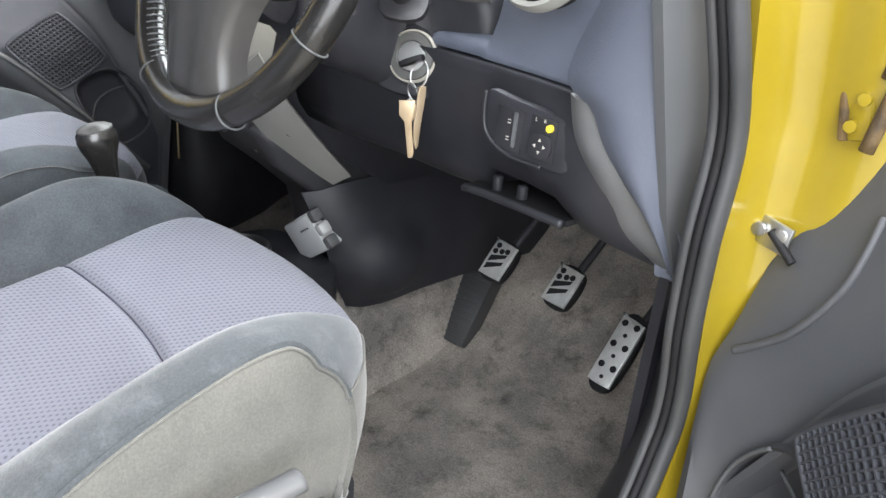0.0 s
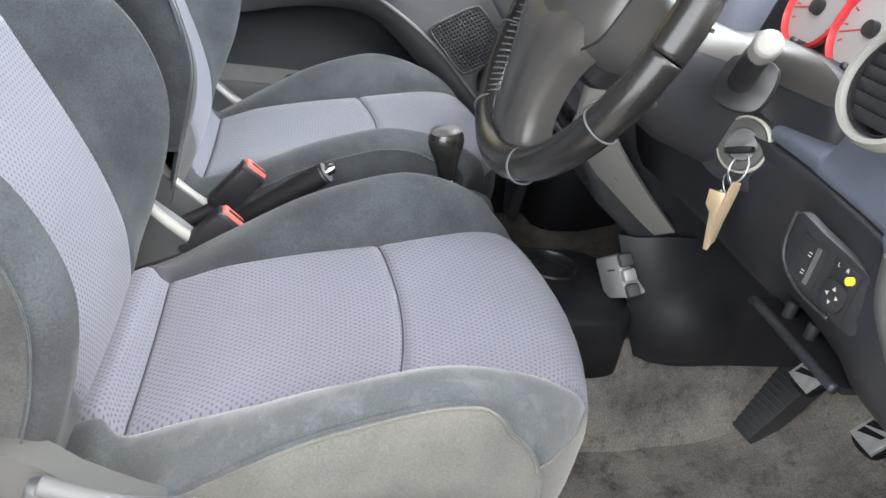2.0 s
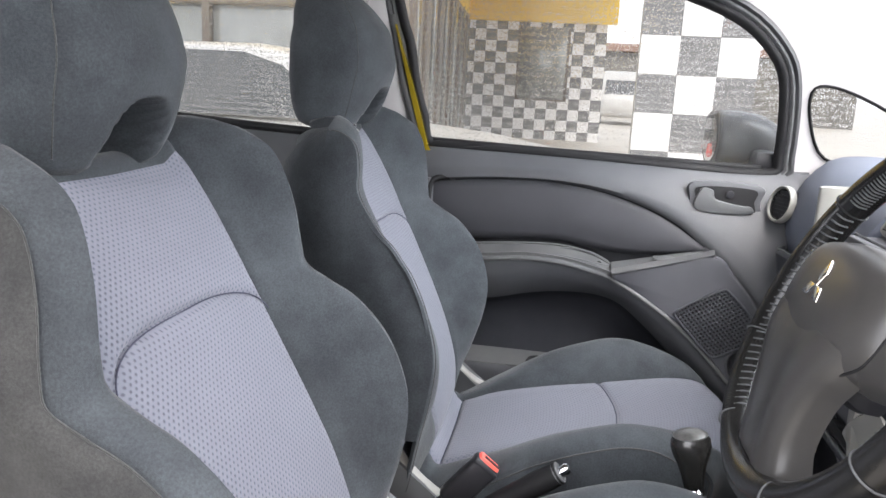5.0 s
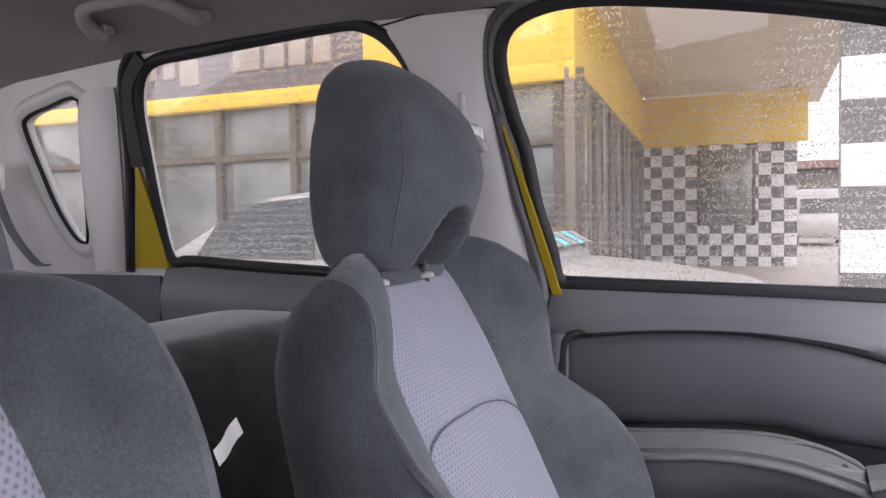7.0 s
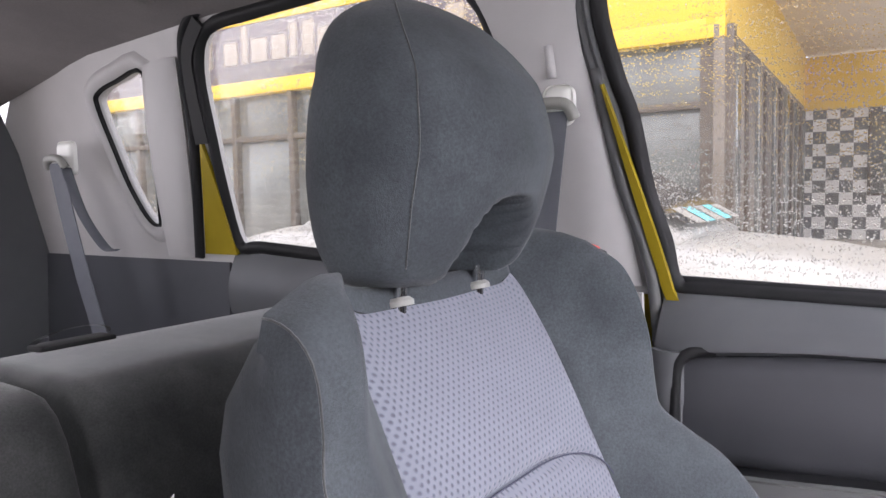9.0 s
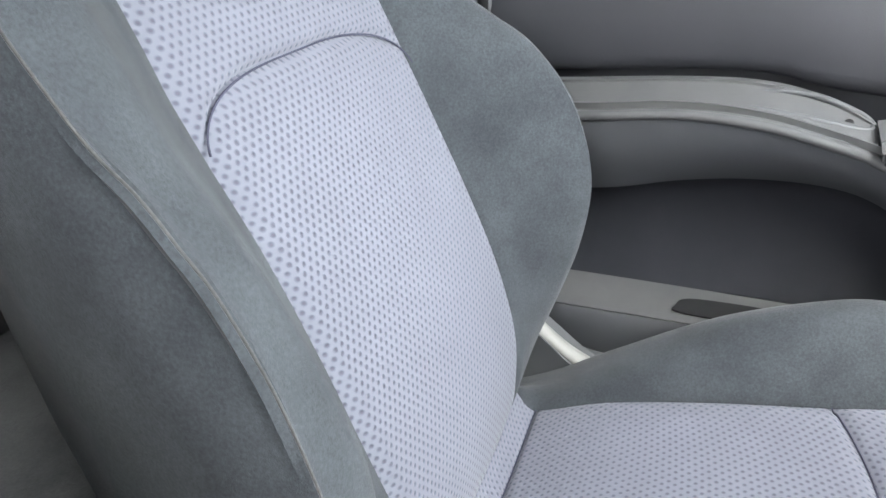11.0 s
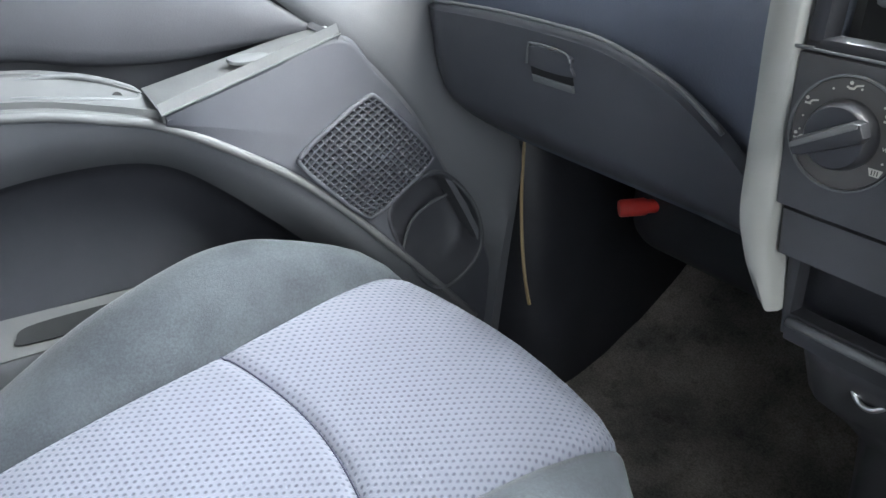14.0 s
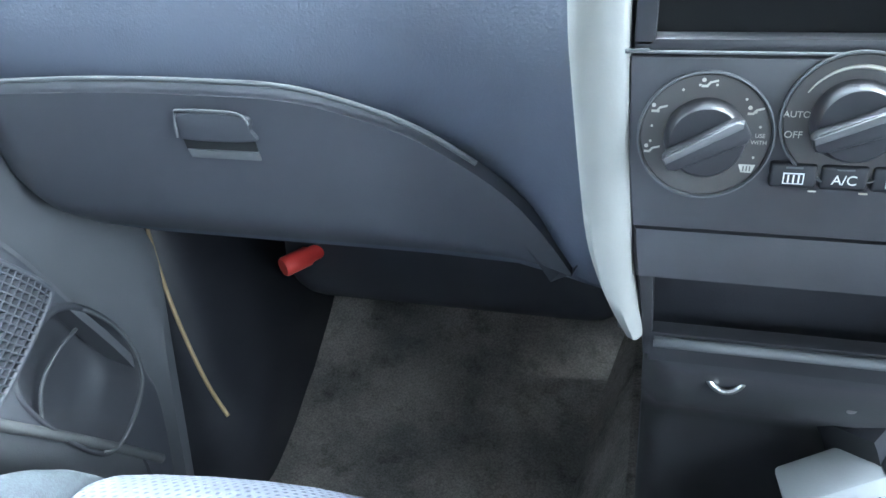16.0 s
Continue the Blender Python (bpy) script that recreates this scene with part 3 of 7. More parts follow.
    q = [(f * float(np.interp(zarch(f), z, w)), float(np.interp(zarch(f), z, cy)) + .003 * (1 - f * f) - .0005, zarch(f)) for f in np.sin(np.linspace(-math.pi / 2, math.pi / 2, 31)) * .99]
    # dark bar along the arch puts in the crease's shade
    tube("seam", q, .0008, "seam", parent, "seam crease, its shade drawn as a dark line", sides=6, n=70)
    for sgn in (1, -1):
        rs = inner if sgn > 0 else rows
        P = rs[:, 4:17].copy()
        P[:, 0:2, 1] -= .004
        P = P * [sgn, 1, 1]
        thick_sheet("bolster", P[:, ::-1] if sgn < 0 else P, .006, "velour", parent, "dark grey velour side bolster")
        tube("edge_seam", rs[4:, 16] * [sgn, 1, 1] + np.array((sgn * .0042, .0042, 0)), .0008, "velour_side", parent, "stitched edge seam", sides=6, n=130)
        P = rs[:, 15:25].copy()
        P[:, 0, :2] -= (.0012, .0012)
        P = P * [sgn, 1, 1]
        keep = rs[:, 16, 2] > .02
        P = P[keep]
        thick_sheet("back_cover", P[:, ::-1] if sgn < 0 else P, .006, "velour_side" if worn else "velour", parent, "velour side and back cover")
    P = rows[n - 1:, :7]
    P = np.concatenate([P[:, ::-1] * [-1, 1, 1], P[:, 1:]], 1)
    thick_sheet("top_cover", P, .005, "velour", parent)


def headrest(parent, worn):
    zs = [.492, .50, .515, .53, .545, .555, .565, .58, .605, .64, .675, .703, .721, .730, .733]
    A = [.088, .104, .114, .120, .124, .126, .127, .128, .127, .121, .108, .087, .060, .034, .004]
    B = [.046, .058, .066, .072, .076, .078, .080, .083, .085, .081, .071, .056, .038, .022, .003]
    t = np.linspace(0, 14, 71)
    z, a, b = (cr(np.array(q)[:, None], t)[:, 0] for q in (zs, A, B))
    rings = []
    head_y = lambda q: float(np.interp(q, [.49, .55, .6, .66, .71, .735], [-.516, -.508, -.502, -.506, -.527, -.540]))
    th = np.linspace(0, 2 * np.pi, 96, endpoint=False)
    for k in range(len(t)):
        e = .82
        x = a[k] * np.sign(np.cos(th)) * abs(np.cos(th)) ** e
        y = b[k] * np.sign(np.sin(th)) * abs(np.sin(th)) ** e
        yc = head_y(z[k])
        lim = .046 * math.sqrt(max(0.0, 1 - ((z[k] - .512) / .05) ** 2)) if z[k] > .512 else .050
        dip = np.where((np.sin(th) > 0) & (z[k] < .562), 1 / (1 + np.exp((abs(x + .006) - lim) / .0022)), 0)
        y = y * (1 - dip) + dip * np.minimum(y, -.02)
        rings.append(np.stack([x, yc + y, np.full_like(x, z[k])], 1))
    grid_ob("head_pad", rings, "velour", parent, "dark grey velour head pad with a notch", wrap=True, cap=True)
    seam = []
    for k in range(8, 66, 3):
        f = .84
        seam.append((a[k] * f, head_y(z[k]) + b[k] * (1 - f ** 2.44) ** .41 + .0003, z[k]))
    tube("seam", seam, .0007, "velour_side", parent, sides=6, n=60)
    for s in (1, -1):
        tube("post", [(s * .062, -.505, .44), (s * .062, -.497, .53)], .006, "chrome", parent, sides=14, n=4)
        lathe("post_guide", [(.0, 0), (.013, 0), (.013, .004), (.010, .007), (.0, .007)], pose(s * .062, -.503, .474, 10, 0, 0), "trim", parent,
              "pale plastic post guide")


def base_parts(parent, outer):
    """Hinge cover, recliner and slide rails; outer: the side that faces the door, +1 or -1."""
    for s in (1, -1):
        P = even([(-.47, -.165), (-.30, -.165), (-.10, -.16), (.0, -.15)], 24)
        top = even([(-.47, .055), (-.42, .05), (-.36, .02), (-.29, -.035), (-.22, -.085), (-.12, -.105), (.0, -.12)], 24)
        if outer > 0 and s > 0:
            P = even([(-.47, -.165), (-.30, -.165), (-.10, -.16), (.09, -.15)], 24)
            top = even([(-.47, .058), (-.40, .050), (-.359, .040), (-.315, .022), (-.275, -.010), (-.20, -.046), (-.130, -.062), (-.065, -.070), (.0, -.082), (.09, -.105)], 24)
        rows = [[(s * (.268 + .006 * math.sin(math.pi * v)), p[0] + (q[0] - p[0]) * v, p[1] + (q[1] - p[1]) * v) for v in np.linspace(0, 1, 9)] for p, q in zip(P, top)]
        rows = np.array(rows)
        thick_sheet("hinge_cover", rows if s > 0 else rows[:, ::-1], .035, "bracket" if outer > 0 and s > 0 else "plastic_grey", parent, "grey plastic hinge cover")
        if s != outer or outer < 0:
            # edge in a paler grey than the plate, for the highlight along it
            tube("hinge_bracket", [(s * .240, -.345, .022), (s * .246, -.31, -.026), (s * .247, -.26, -.067), (s * .246, -.2, -.094)], .012, "trim", parent,
             "hinge bracket edge, paler grey for its highlight", flat=.7)
            crv = even([(s * .243, -.375, .060), (s * .243, -.345, .022), (s * .247, -.31, -.026), (s * .248, -.26, -.067), (s * .247, -.2, -.094)], 24)
            plate_rows = np.array([[p + np.array((s * .002 * math.sin(math.pi * v), -.02 * v, -.085 * v)) for v in np.linspace(0, 1, 8)] for p in crv])
            thick_sheet("bracket_plate", plate_rows if s < 0 else plate_rows[:, ::-1], .006, "plastic_grey", parent, "grey bracket side plate")
        lathe("pivot_hole", [(0, 0), (.013, 0), (.013, .004), (.009, .004), (.009, .001), (0, .001)], pose(s * .256, -.30, -.090, 0, 90 * s, 0), "hole", parent)
        box("slide_rail", (.04, .46, .03), (s * .2, -.09, -.335), "plastic", parent, r=.004)
        box("rail_leg", (.03, .40, .16), (s * .2, -.08, -.25), "plastic", parent, r=.006)
    box("seat_pan", (.44, .44, .05), (0, -.06, -.165), "plastic", parent, r=.015)
    s = outer
    if s > 0:
        tube("height_lever", [(.296, -.170, -.040), (.299, -.12, -.034), (.300, -.06, -.031), (.300, .0, -.030), (.299, .034, -.029)], [.007, .010, .012, .013, .013], "plastic_grey",
             parent, "grey plastic seat height lever", flat=.7, n=24)
        tube("recline_lever", [(.300, -.295, .030), (.303, -.262, .020), (.303, -.225, .009), (.303, -.182, .006), (.302, -.175, -.018), (.302, -.205, -.045), (.301, -.27, -.040), (.300, -.302, -.008)], .0085, "plastic_grey",
             parent, "grey plastic looped recline lever", n=70, closed=True)
        lathe("recliner_disc", [(0, 0), (.07, 0), (.07, .006), (.06, .014), (.0, .016)], pose(.285, -.395, -.065, 0, 90, 0), "plastic_grey", parent)
        return
    tube("height_lever", [(s * .292, -.24, -.135), (s * .296, -.1, -.14), (s * .296, .03, -.128), (s * .294, .085, -.118)], [.012, .016, .017, .016], "plastic_grey",
         parent, "grey plastic seat height lever", flat=.75, n=24)
    tube("recline_lever", [(s * .287, -.40, -.06), (s * .292, -.33, -.07), (s * .292, -.26, -.095), (s * .290, -.20, -.10)], [.024, .014, .011, .010], "plastic_grey",
         parent, "grey plastic recline lever", flat=.7, n=24)
    lathe("recliner_disc", [(0, 0), (.07, 0), (.07, .006), (.06, .014), (.0, .016)], pose(s * .285, -.395, -.065, 0, 90 * s, 0), "plastic_grey", parent)


def seat(at, back_dy, outer, label, head=(0, 0), lean=0):
    root = thing("bucket_seat", at, label, "seat", "front seats")
    for nm, fn, dy in (("cushion", cushion, 0), ("backrest", backrest, back_dy), ("headrest", headrest, back_dy)):
        p = new(nm)
        p.parent = root
        p.location = (0, dy + head[0] * (nm == "headrest"), head[1] * (nm == "headrest"))
        p.rotation_euler = (lean * (nm != "cushion"), 0, 0)
        p.empty_display_size = .03
        fn(p, outer > 0)
    base_parts(root, outer)
    return root


seat((.323, -.005, .682), -.03, 1, "lilac and grey cloth driver's bucket seat, worn at the side", (-.020, -.014), .05)
seat((-.322, -.008, .662), 0, -1, "lilac and grey cloth passenger bucket seat, clean")


# ---- car body ----
def fan_fill(outer, holes, fx, th, name, mat, parent=None, label=""):
    """A plate with openings: outlines in (y, z), fx gives x at a point, th the thickness along x."""
    bm = bmesh.new()
    edges = []
    for loop in (outer, *holes):
        vs = [bm.verts.new((0, y, z)) for y, z in loop]
        edges += [bm.edges.new((vs[i], vs[(i + 1) % len(vs)])) for i in range(len(vs))]
    bmesh.ops.triangle_fill(bm, use_beauty=True, use_dissolve=False, edges=edges)
    ex = bmesh.ops.extrude_face_region(bm, geom=bm.faces[:])
    moved = {v for v in ex["geom"] if isinstance(v, bmesh.types.BMVert)}
    for v in bm.verts:
        v.co.x = fx(v.co.y, v.co.z) + (th if v in moved else 0)
    return bm_ob(name, bm, mat, parent, label, angle=30)


def side_x(y, z):
    """Inner face of the passenger side above the waistline."""
    return -(.765 - .25 * max(0.0, z - 1.10))


def loop(pts, n):
    """A closed smooth outline of n points."""
    P = np.array(list(pts) + [pts[0]], float)
    k = len(P) - 1
    t = np.linspace(0, k, n, endpoint=False)
    i = np.floor(t).astype(int)
    f = (t - i)[:, None]
    g = lambda q: P[q % k]
    p0, p1, p2, p3 = g(i - 1), g(i), g(i + 1), g(i + 2)
    return [tuple(q) for q in 0.5 * (2 * p1 + (p2 - p0) * f + (2 * p0 - 5 * p1 + 4 * p2 - p3) * f ** 2 + (3 * p1 - p0 - 3 * p2 + p3) * f ** 3)]


FW = loop([(-.429, 1.105), (-.440, 1.16), (-.458, 1.227), (-.470, 1.317), (-.486, 1.373), (-.500, 1.455), (-.483, 1.503), (-.429, 1.525), (-.346, 1.527), (-.208, 1.508),
           (-.067, 1.482), (.068, 1.448), (.214, 1.395), (.295, 1.33), (.330, 1.26), (.346, 1.115), (.33, 1.082), (.15, 1.084), (-.10, 1.094), (-.38, 1.100)], 80)
RW = loop([(-1.25, 1.14), (-1.258, 1.24), (-1.256, 1.34), (-1.248, 1.45), (-1.207, 1.511), (-1.10, 1.522), (-.975, 1.528), (-.80, 1.536), (-.745, 1.532), (-.70, 1.505),
           (-.667, 1.456), (-.659, 1.374), (-.645, 1.22), (-.642, 1.115), (-.75, 1.112), (-1.0, 1.124), (-1.20, 1.137)], 68)
QW = loop([(-1.410, 1.462), (-1.50, 1.455), (-1.568, 1.438), (-1.580, 1.41), (-1.562, 1.32), (-1.545, 1.25), (-1.515, 1.188), (-1.488, 1.170), (-1.470, 1.19), (-1.438, 1.336)], 40)
TW_ = loop([(.394, 1.265), (.398, 1.20), (.445, 1.118), (.55, 1.112), (.66, 1.118), (.645, 1.145), (.581, 1.207), (.46, 1.262)], 36)


def grow(L, d):
    P = np.array(L)
    c = P.mean(0)
    T = np.roll(P, -1, 0) - np.roll(P, 1, 0)
    nrm = np.stack([T[:, 1], -T[:, 0]], 1)
    nrm /= np.linalg.norm(nrm, axis=1, keepdims=True) + 1e-9
    s = np.sign(((P - c) * nrm).sum(1).mean())
    return [tuple(q) for q in P + s * nrm * d]


def seal(name, L, d0, d1, dx0, dx1, mat, parent=None, label="", side=-1):
    """A rounded band that runs round an opening."""
    a, b = np.array(grow(L, d0)), np.array(grow(L, d1))
    rows = []
    for p, q in zip(a, b):
        line = []
        for f in np.linspace(0, 1, 7):
            y, z = p + (q - p) * f
            x = side_x(y, z) + dx0 + (dx1 - dx0) * math.sin(math.pi * f)
            line.append((x if side < 0 else -x, y, z))
        rows.append(line)
    rows.append(rows[0])
    return thick_sheet(name, np.array(rows)[:, ::-1] if side < 0 else np.array(rows), .004, mat, parent, label)


FLOOR = [(-1.85, .300), (-.6, .300), (.30, .300), (.45, .302), (.52, .308), (.60, .318), (.68, .338), (.76, .376), (.84, .435), (.92, .510), (.975, .575)]
rows = []
for y in np.concatenate([np.linspace(-1.85, .3, 16), np.linspace(.36, .975, 44)]):
    z = float(np.interp(y, [q[0] for q in FLOOR], [q[1] for q in FLOOR]))
    rows.append([(x, y, z + .004 * noise.noise((x * 5, y * 5, 0)) + .002 * noise.noise((x * 17, y * 17, 3))) for x in np.linspace(-.75, .75, 76)])
floor = thick_sheet("floor", np.array(rows)[:, ::-1], .03, "carpet")
tagged(floor, "dark stained carpet on the car floor", "floor", kind="structure")

outer = [(-1.95, 1.10), (-1.95, 1.40), (-1.80, 1.545), (-1.0, 1.575), (-.3, 1.57), (.1, 1.53), (.35, 1.45), (.62, 1.30), (.95, 1.10), (.90, 1.07), (.45, 1.068), (-.2, 1.078), (-.8, 1.095)]
wp = fan_fill(outer, [grow(FW, .012), grow(RW, .012), grow(QW, .004), grow(TW_, .003)], side_x, -.03, "wall_west", "pillar")
tagged(wp, "pale grey pillar and window surround trim of the car", "car body", kind="structure")
lower = [(-1.95, .28), (-1.95, 1.10), (-.8, 1.095), (-.2, 1.08), (.45, 1.073), (.75, 1.08), (.95, .9), (.95, .28)]
wl = fan_fill(lower, [], lambda y, z: -.80, -.03, "wall_west", "yellow")
tagged(wl, "yellow painted lower side of the car", "car body", kind="structure")
for nm, L in (("window_1", FW), ("window_2", RW), ("window_3", QW), ("window_7", TW_)):
    g = fan_fill(grow(L, .014), [], lambda y, z: side_x(y, z) - .014, -.004, nm, "wetglass")
    g.visible_shadow = False
    tagged(g, "rain-spotted side window glass", "window", kind="structure")
    seal("window_seal", L, -.003, .015 if L is FW or L is RW else .003, -.004, .006, "rubber", g, "black rubber window seal")
for nm, L in (("door_frame", FW),):
    tagged(seal(nm, L, .016, .024, -.003, .005, "rubber_grey", None), "grey rubber door seal round the window opening", "door seal", kind="structure")
    tagged(seal("door_seal", L, .025, .036, -.003, .007, "rubber_mid", None), "dark grey rubber door seal round the window opening", "door seal", kind="structure")
def pillar_pad(name, rear, front, bulge, label, n=30, m=14):
    a, b = even(rear, n), even(front, n)
    rows = [[(side_x(*(p + (q - p) * v)) + .002 + bulge * math.sin(math.pi * v) ** .6, *(p + (q - p) * v)) for v in np.linspace(0, 1, m)] for p, q in zip(a, b)]
    tagged(thick_sheet(name, rows, .006, "pillar"), label, "pillar trim", kind="structure")


pillar_pad("pillar_trim", [(-.622, 1.098), (-.632, 1.25), (-.640, 1.40), (-.690, 1.522)], [(-.480, 1.098), (-.502, 1.25), (-.530, 1.40), (-.520, 1.528)], .018, "pale rounded trim of the middle door pillar")
pillar_pad("pillar_trim", [(-1.462, 1.110), (-1.450, 1.25), (-1.420, 1.40), (-1.395, 1.47)], [(-1.385, 1.110), (-1.350, 1.25), (-1.322, 1.38), (-1.305, 1.48)], .014, "pale rounded trim of the rear door pillar")
tagged(seal("quarter_rim", QW, .003, .034, .0, .010, "pillar"), "pale moulded rim round the quarter window", "pillar trim", kind="structure")
joint = tube("trim_joint", [(side_x(-.701, 1.534) + .004, -.705, 1.530), (side_x(-.593, 1.54) + .004, -.593, 1.543), (side_x(-.495, 1.53) + .004, -.500, 1.536)], .0016, "rubber", None, n=24, sides=6)
tagged(joint, "dark joint between pillar trim and headliner", "pillar trim", kind="structure")
# waist of the rear door, wheel-arch trims and yellow door edges
def panel_strip(name, lo, hi, x0, x1, mat, label, n=30, m=10, bulge=.0, parent=None):
    a, b = even(lo, n), even(hi, n)
    rows = [[(x0 + (x1 - x0) * v + bulge * math.sin(math.pi * v), p[0] + (q[0] - p[0]) * v, p[1] + (q[1] - p[1]) * v) for v in np.linspace(0, 1, m)] for p, q in zip(a, b)]
    return thick_sheet(name, np.array(rows), .012, mat, parent, label)


# rear passenger door
rdoor = thing("rear_door", (0, 0, 0), "grey trimmed rear passenger door, closed", "car door")
panel_strip("upper_trim", [(-1.27, 1.005), (-.62, .985)], [(-1.27, 1.125), (-.62, 1.095)], -.742, -.762, "doorgrey", "", bulge=.014, parent=rdoor)
panel_strip("insert", [(-1.27, .80), (-.62, .80)], [(-1.27, 1.0), (-.62, .982)], -.732, -.746, "doordark", "", bulge=-.008, parent=rdoor)
panel_strip("lower_trim", [(-1.27, .32), (-.62, .32)], [(-1.27, .795), (-.62, .795)], -.74, -.732, "doorgrey", "", parent=rdoor)
tube("insert_seam", [(-.736, -1.17, .93), (-.737, -1.18, .985), (-.738, -1.12, 1.005), (-.738, -.9, 1.0), (-.738, -.64, .98)], .004, "rubber", rdoor, n=40)
def side_band(name, lo, hi, mat, off, label="", n=24, m=6, parent=None):
    """A band lying on the side of the cabin between two lines of (y, z)."""
    a, b = even(lo, n), even(hi, n)
    rows = [[(side_x(*(p + (q - p) * v)) + off, *(p + (q - p) * v)) for v in np.linspace(0, 1, m)] for p, q in zip(a, b)]
    return thick_sheet(name, rows, .008, mat, parent, label)


side_band("door_edge", [(-1.346, 1.118), (-1.315, 1.22), (-1.285, 1.330)], [(-1.256, 1.118), (-1.268, 1.24), (-1.282, 1.330)], "yellow", .004, "yellow painted door edge", parent=rdoor)
ds = tube("door_seal", [(-.738, -1.349, 1.11), (-.735, -1.345, 1.14), (-.700, -1.305, 1.33), (-.672, -1.288, 1.45), (-.655, -1.262, 1.52), (-.648, -1.20, 1.545), (-.646, -1.05, 1.552), (-.643, -.93, 1.560), (-.640, -.86, 1.575)], .010, "rubber", None, n=80, flat=.7)
tagged(ds, "black rubber seal round the rear door", "door seal", kind="structure")
side_band("frame_edge", [(-1.296, 1.325), (-1.288, 1.42), (-1.272, 1.49), (-1.225, 1.538)], [(-1.262, 1.325), (-1.260, 1.42), (-1.250, 1.475), (-1.207, 1.518)], "rubber", .005, "black window frame edge", parent=rdoor)
# yellow shut face between front door and pillar
pe = side_band("pillar_edge", [(-.436, .40), (-.432, .99), (-.447, 1.095), (-.461, 1.156), (-.481, 1.246), (-.506, 1.36)], [(-.410, .40), (-.410, .99), (-.433, 1.095), (-.447, 1.156), (-.471, 1.246), (-.503, 1.36)], "yellow", .009, "", n=40)
tagged(pe, "yellow painted shut face of the door pillar", "car body", kind="structure")
bpl = side_band("pillar_trim", [(-.63, .33), (-.63, 1.09)], [(-.452, .33), (-.470, 1.09)], "pillar", .020)
tagged(bpl, "pale plastic lower door pillar trim", "car body", kind="structure")
seal_l = tube("pillar_seal", [(-.748, -.444, .35), (-.748, -.444, .8), (-.750, -.458, 1.09), (-.720, -.492, 1.24), (-.690, -.514, 1.38)], .008, "rubber_grey", None, n=30)
tagged(seal_l, "grey rubber door seal on the pillar", "door seal", kind="structure")
rq = panel_strip("quarter_trim", [(-1.95, .5), (-1.29, .5)], [(-1.95, 1.10), (-1.29, 1.10)], -.735, -.76, "doordark", "")
tagged(rq, "dark grey plastic side trim beside the rear seat", "car body", kind="structure")

# driver's side: open doorway, rear door and pillars, mirrored
wr = fan_fill([(-1.95, 1.10), (-1.95, 1.40), (-1.80, 1.545), (-1.0, 1.575), (-.3, 1.57), (.1, 1.52), (.35, 1.42), (.62, 1.22), (.75, 1.08), (.42, 1.073), (.30, 1.34),
               (.08, 1.455), (-.2, 1.52), (-.42, 1.535), (-.52, 1.48), (-.47, 1.09), (-.8, 1.095)], [grow(RW, .012), grow(QW, .004)], lambda y, z: -side_x(y, z), .03, "wall_east", "pillar")
tagged(wr, "pale grey pillar trim round the open doorway", "car body", kind="structure")
wr2 = fan_fill([(-1.95, .28), (-1.95, 1.10), (-.8, 1.095), (-.47, 1.09), (-.47, .34), (-.42, .30), (.30, .30), (.50, .36), (.64, .60), (.66, .85), (.66, 1.073), (.75, 1.08), (.95, .9), (.95, .28)],
               [], lambda y, z: .80, .03, "wall_east", "yellow")
tagged(wr2, "yellow painted lower side of the car", "car body", kind="structure")
wr3 = fan_fill([(-1.95, .28), (-1.95, 1.10), (-.8, 1.095), (-.5, 1.09), (-.5, .28)], [], lambda y, z: .74, .03, "wall_east", "doorgrey")
tagged(wr3, "grey rear door trim on the driver's side", "car body", kind="structure")
for nm, L in (("window_4", RW), ("window_5", QW)):
    g = fan_fill(grow(L, .014), [], lambda y, z: -side_x(y, z) + .014, .004, nm, "glass")
    g.visible_shadow = False
    tagged(g, "clear side window glass", "window", kind="structure")

# ceiling
ys = [-1.95, -1.6, -1.2, -.8, -.4, -.1, .1, .25]
zc = [1.50, 1.575, 1.60, 1.605, 1.60, 1.585, 1.56, 1.525]
rows = []
for y, z in zip(np.linspace(ys[0], ys[-1], 30), np.interp(np.linspace(ys[0], ys[-1], 30), ys, zc)):
    line = []
    for a in np.linspace(-1, 1, 41):
        drop = .0 if abs(a) < .55 else .038 * ((abs(a) - .55) / .45) ** 2
        line.append((a * .675, y, z - drop))
    rows.append(line)
ceil = thick_sheet("ceiling", np.array(rows)[:, ::-1], .03, "headliner")
tagged(ceil, "grey felt headliner", "ceiling", kind="structure")
roof = thick_sheet("roof", (np.array(rows) * [1.03, 1, 1] + [0, 0, .045])[:, ::-1], .008, "yellow")
tagged(roof, "plain yellow painted car roof", "car body", kind="structure")
for x in (-.70, .70):
    for y in (-1.30, 1.15):
        wh = thing("road_wheel", (x, y, .29), "black tyre on a plain wheel under the car", "wheel", "car wheels")
        q = pose(0, 0, 0, 0, 90 if x > 0 else -90, 0)
        lathe("tyre", [(.17, -.09), (.27, -.09), (.29, -.06), (.29, .06), (.27, .09), (.17, .09)], q, "rubber", wh, n=36)
        lathe("rim", [(0, -.02), (.168, -.02), (.168, .05), (.12, .06), (0, .05)], q, "silver", wh, "silver wheel rim", 36)
# rear end with its window
back = fan_fill([(-.78, .28), (-.78, 1.15), (-.62, 1.55), (.62, 1.55), (.78, 1.15), (.78, .28)], [[(-.60, 1.15), (-.50, 1.46), (.50, 1.46), (.60, 1.15)]], lambda y, z: 0, .03, "wall_south", "doorgrey")
back.matrix_world = Matrix.Translation((0, -1.93, 0)) @ pose(0, 0, 0, 0, 0, -90)
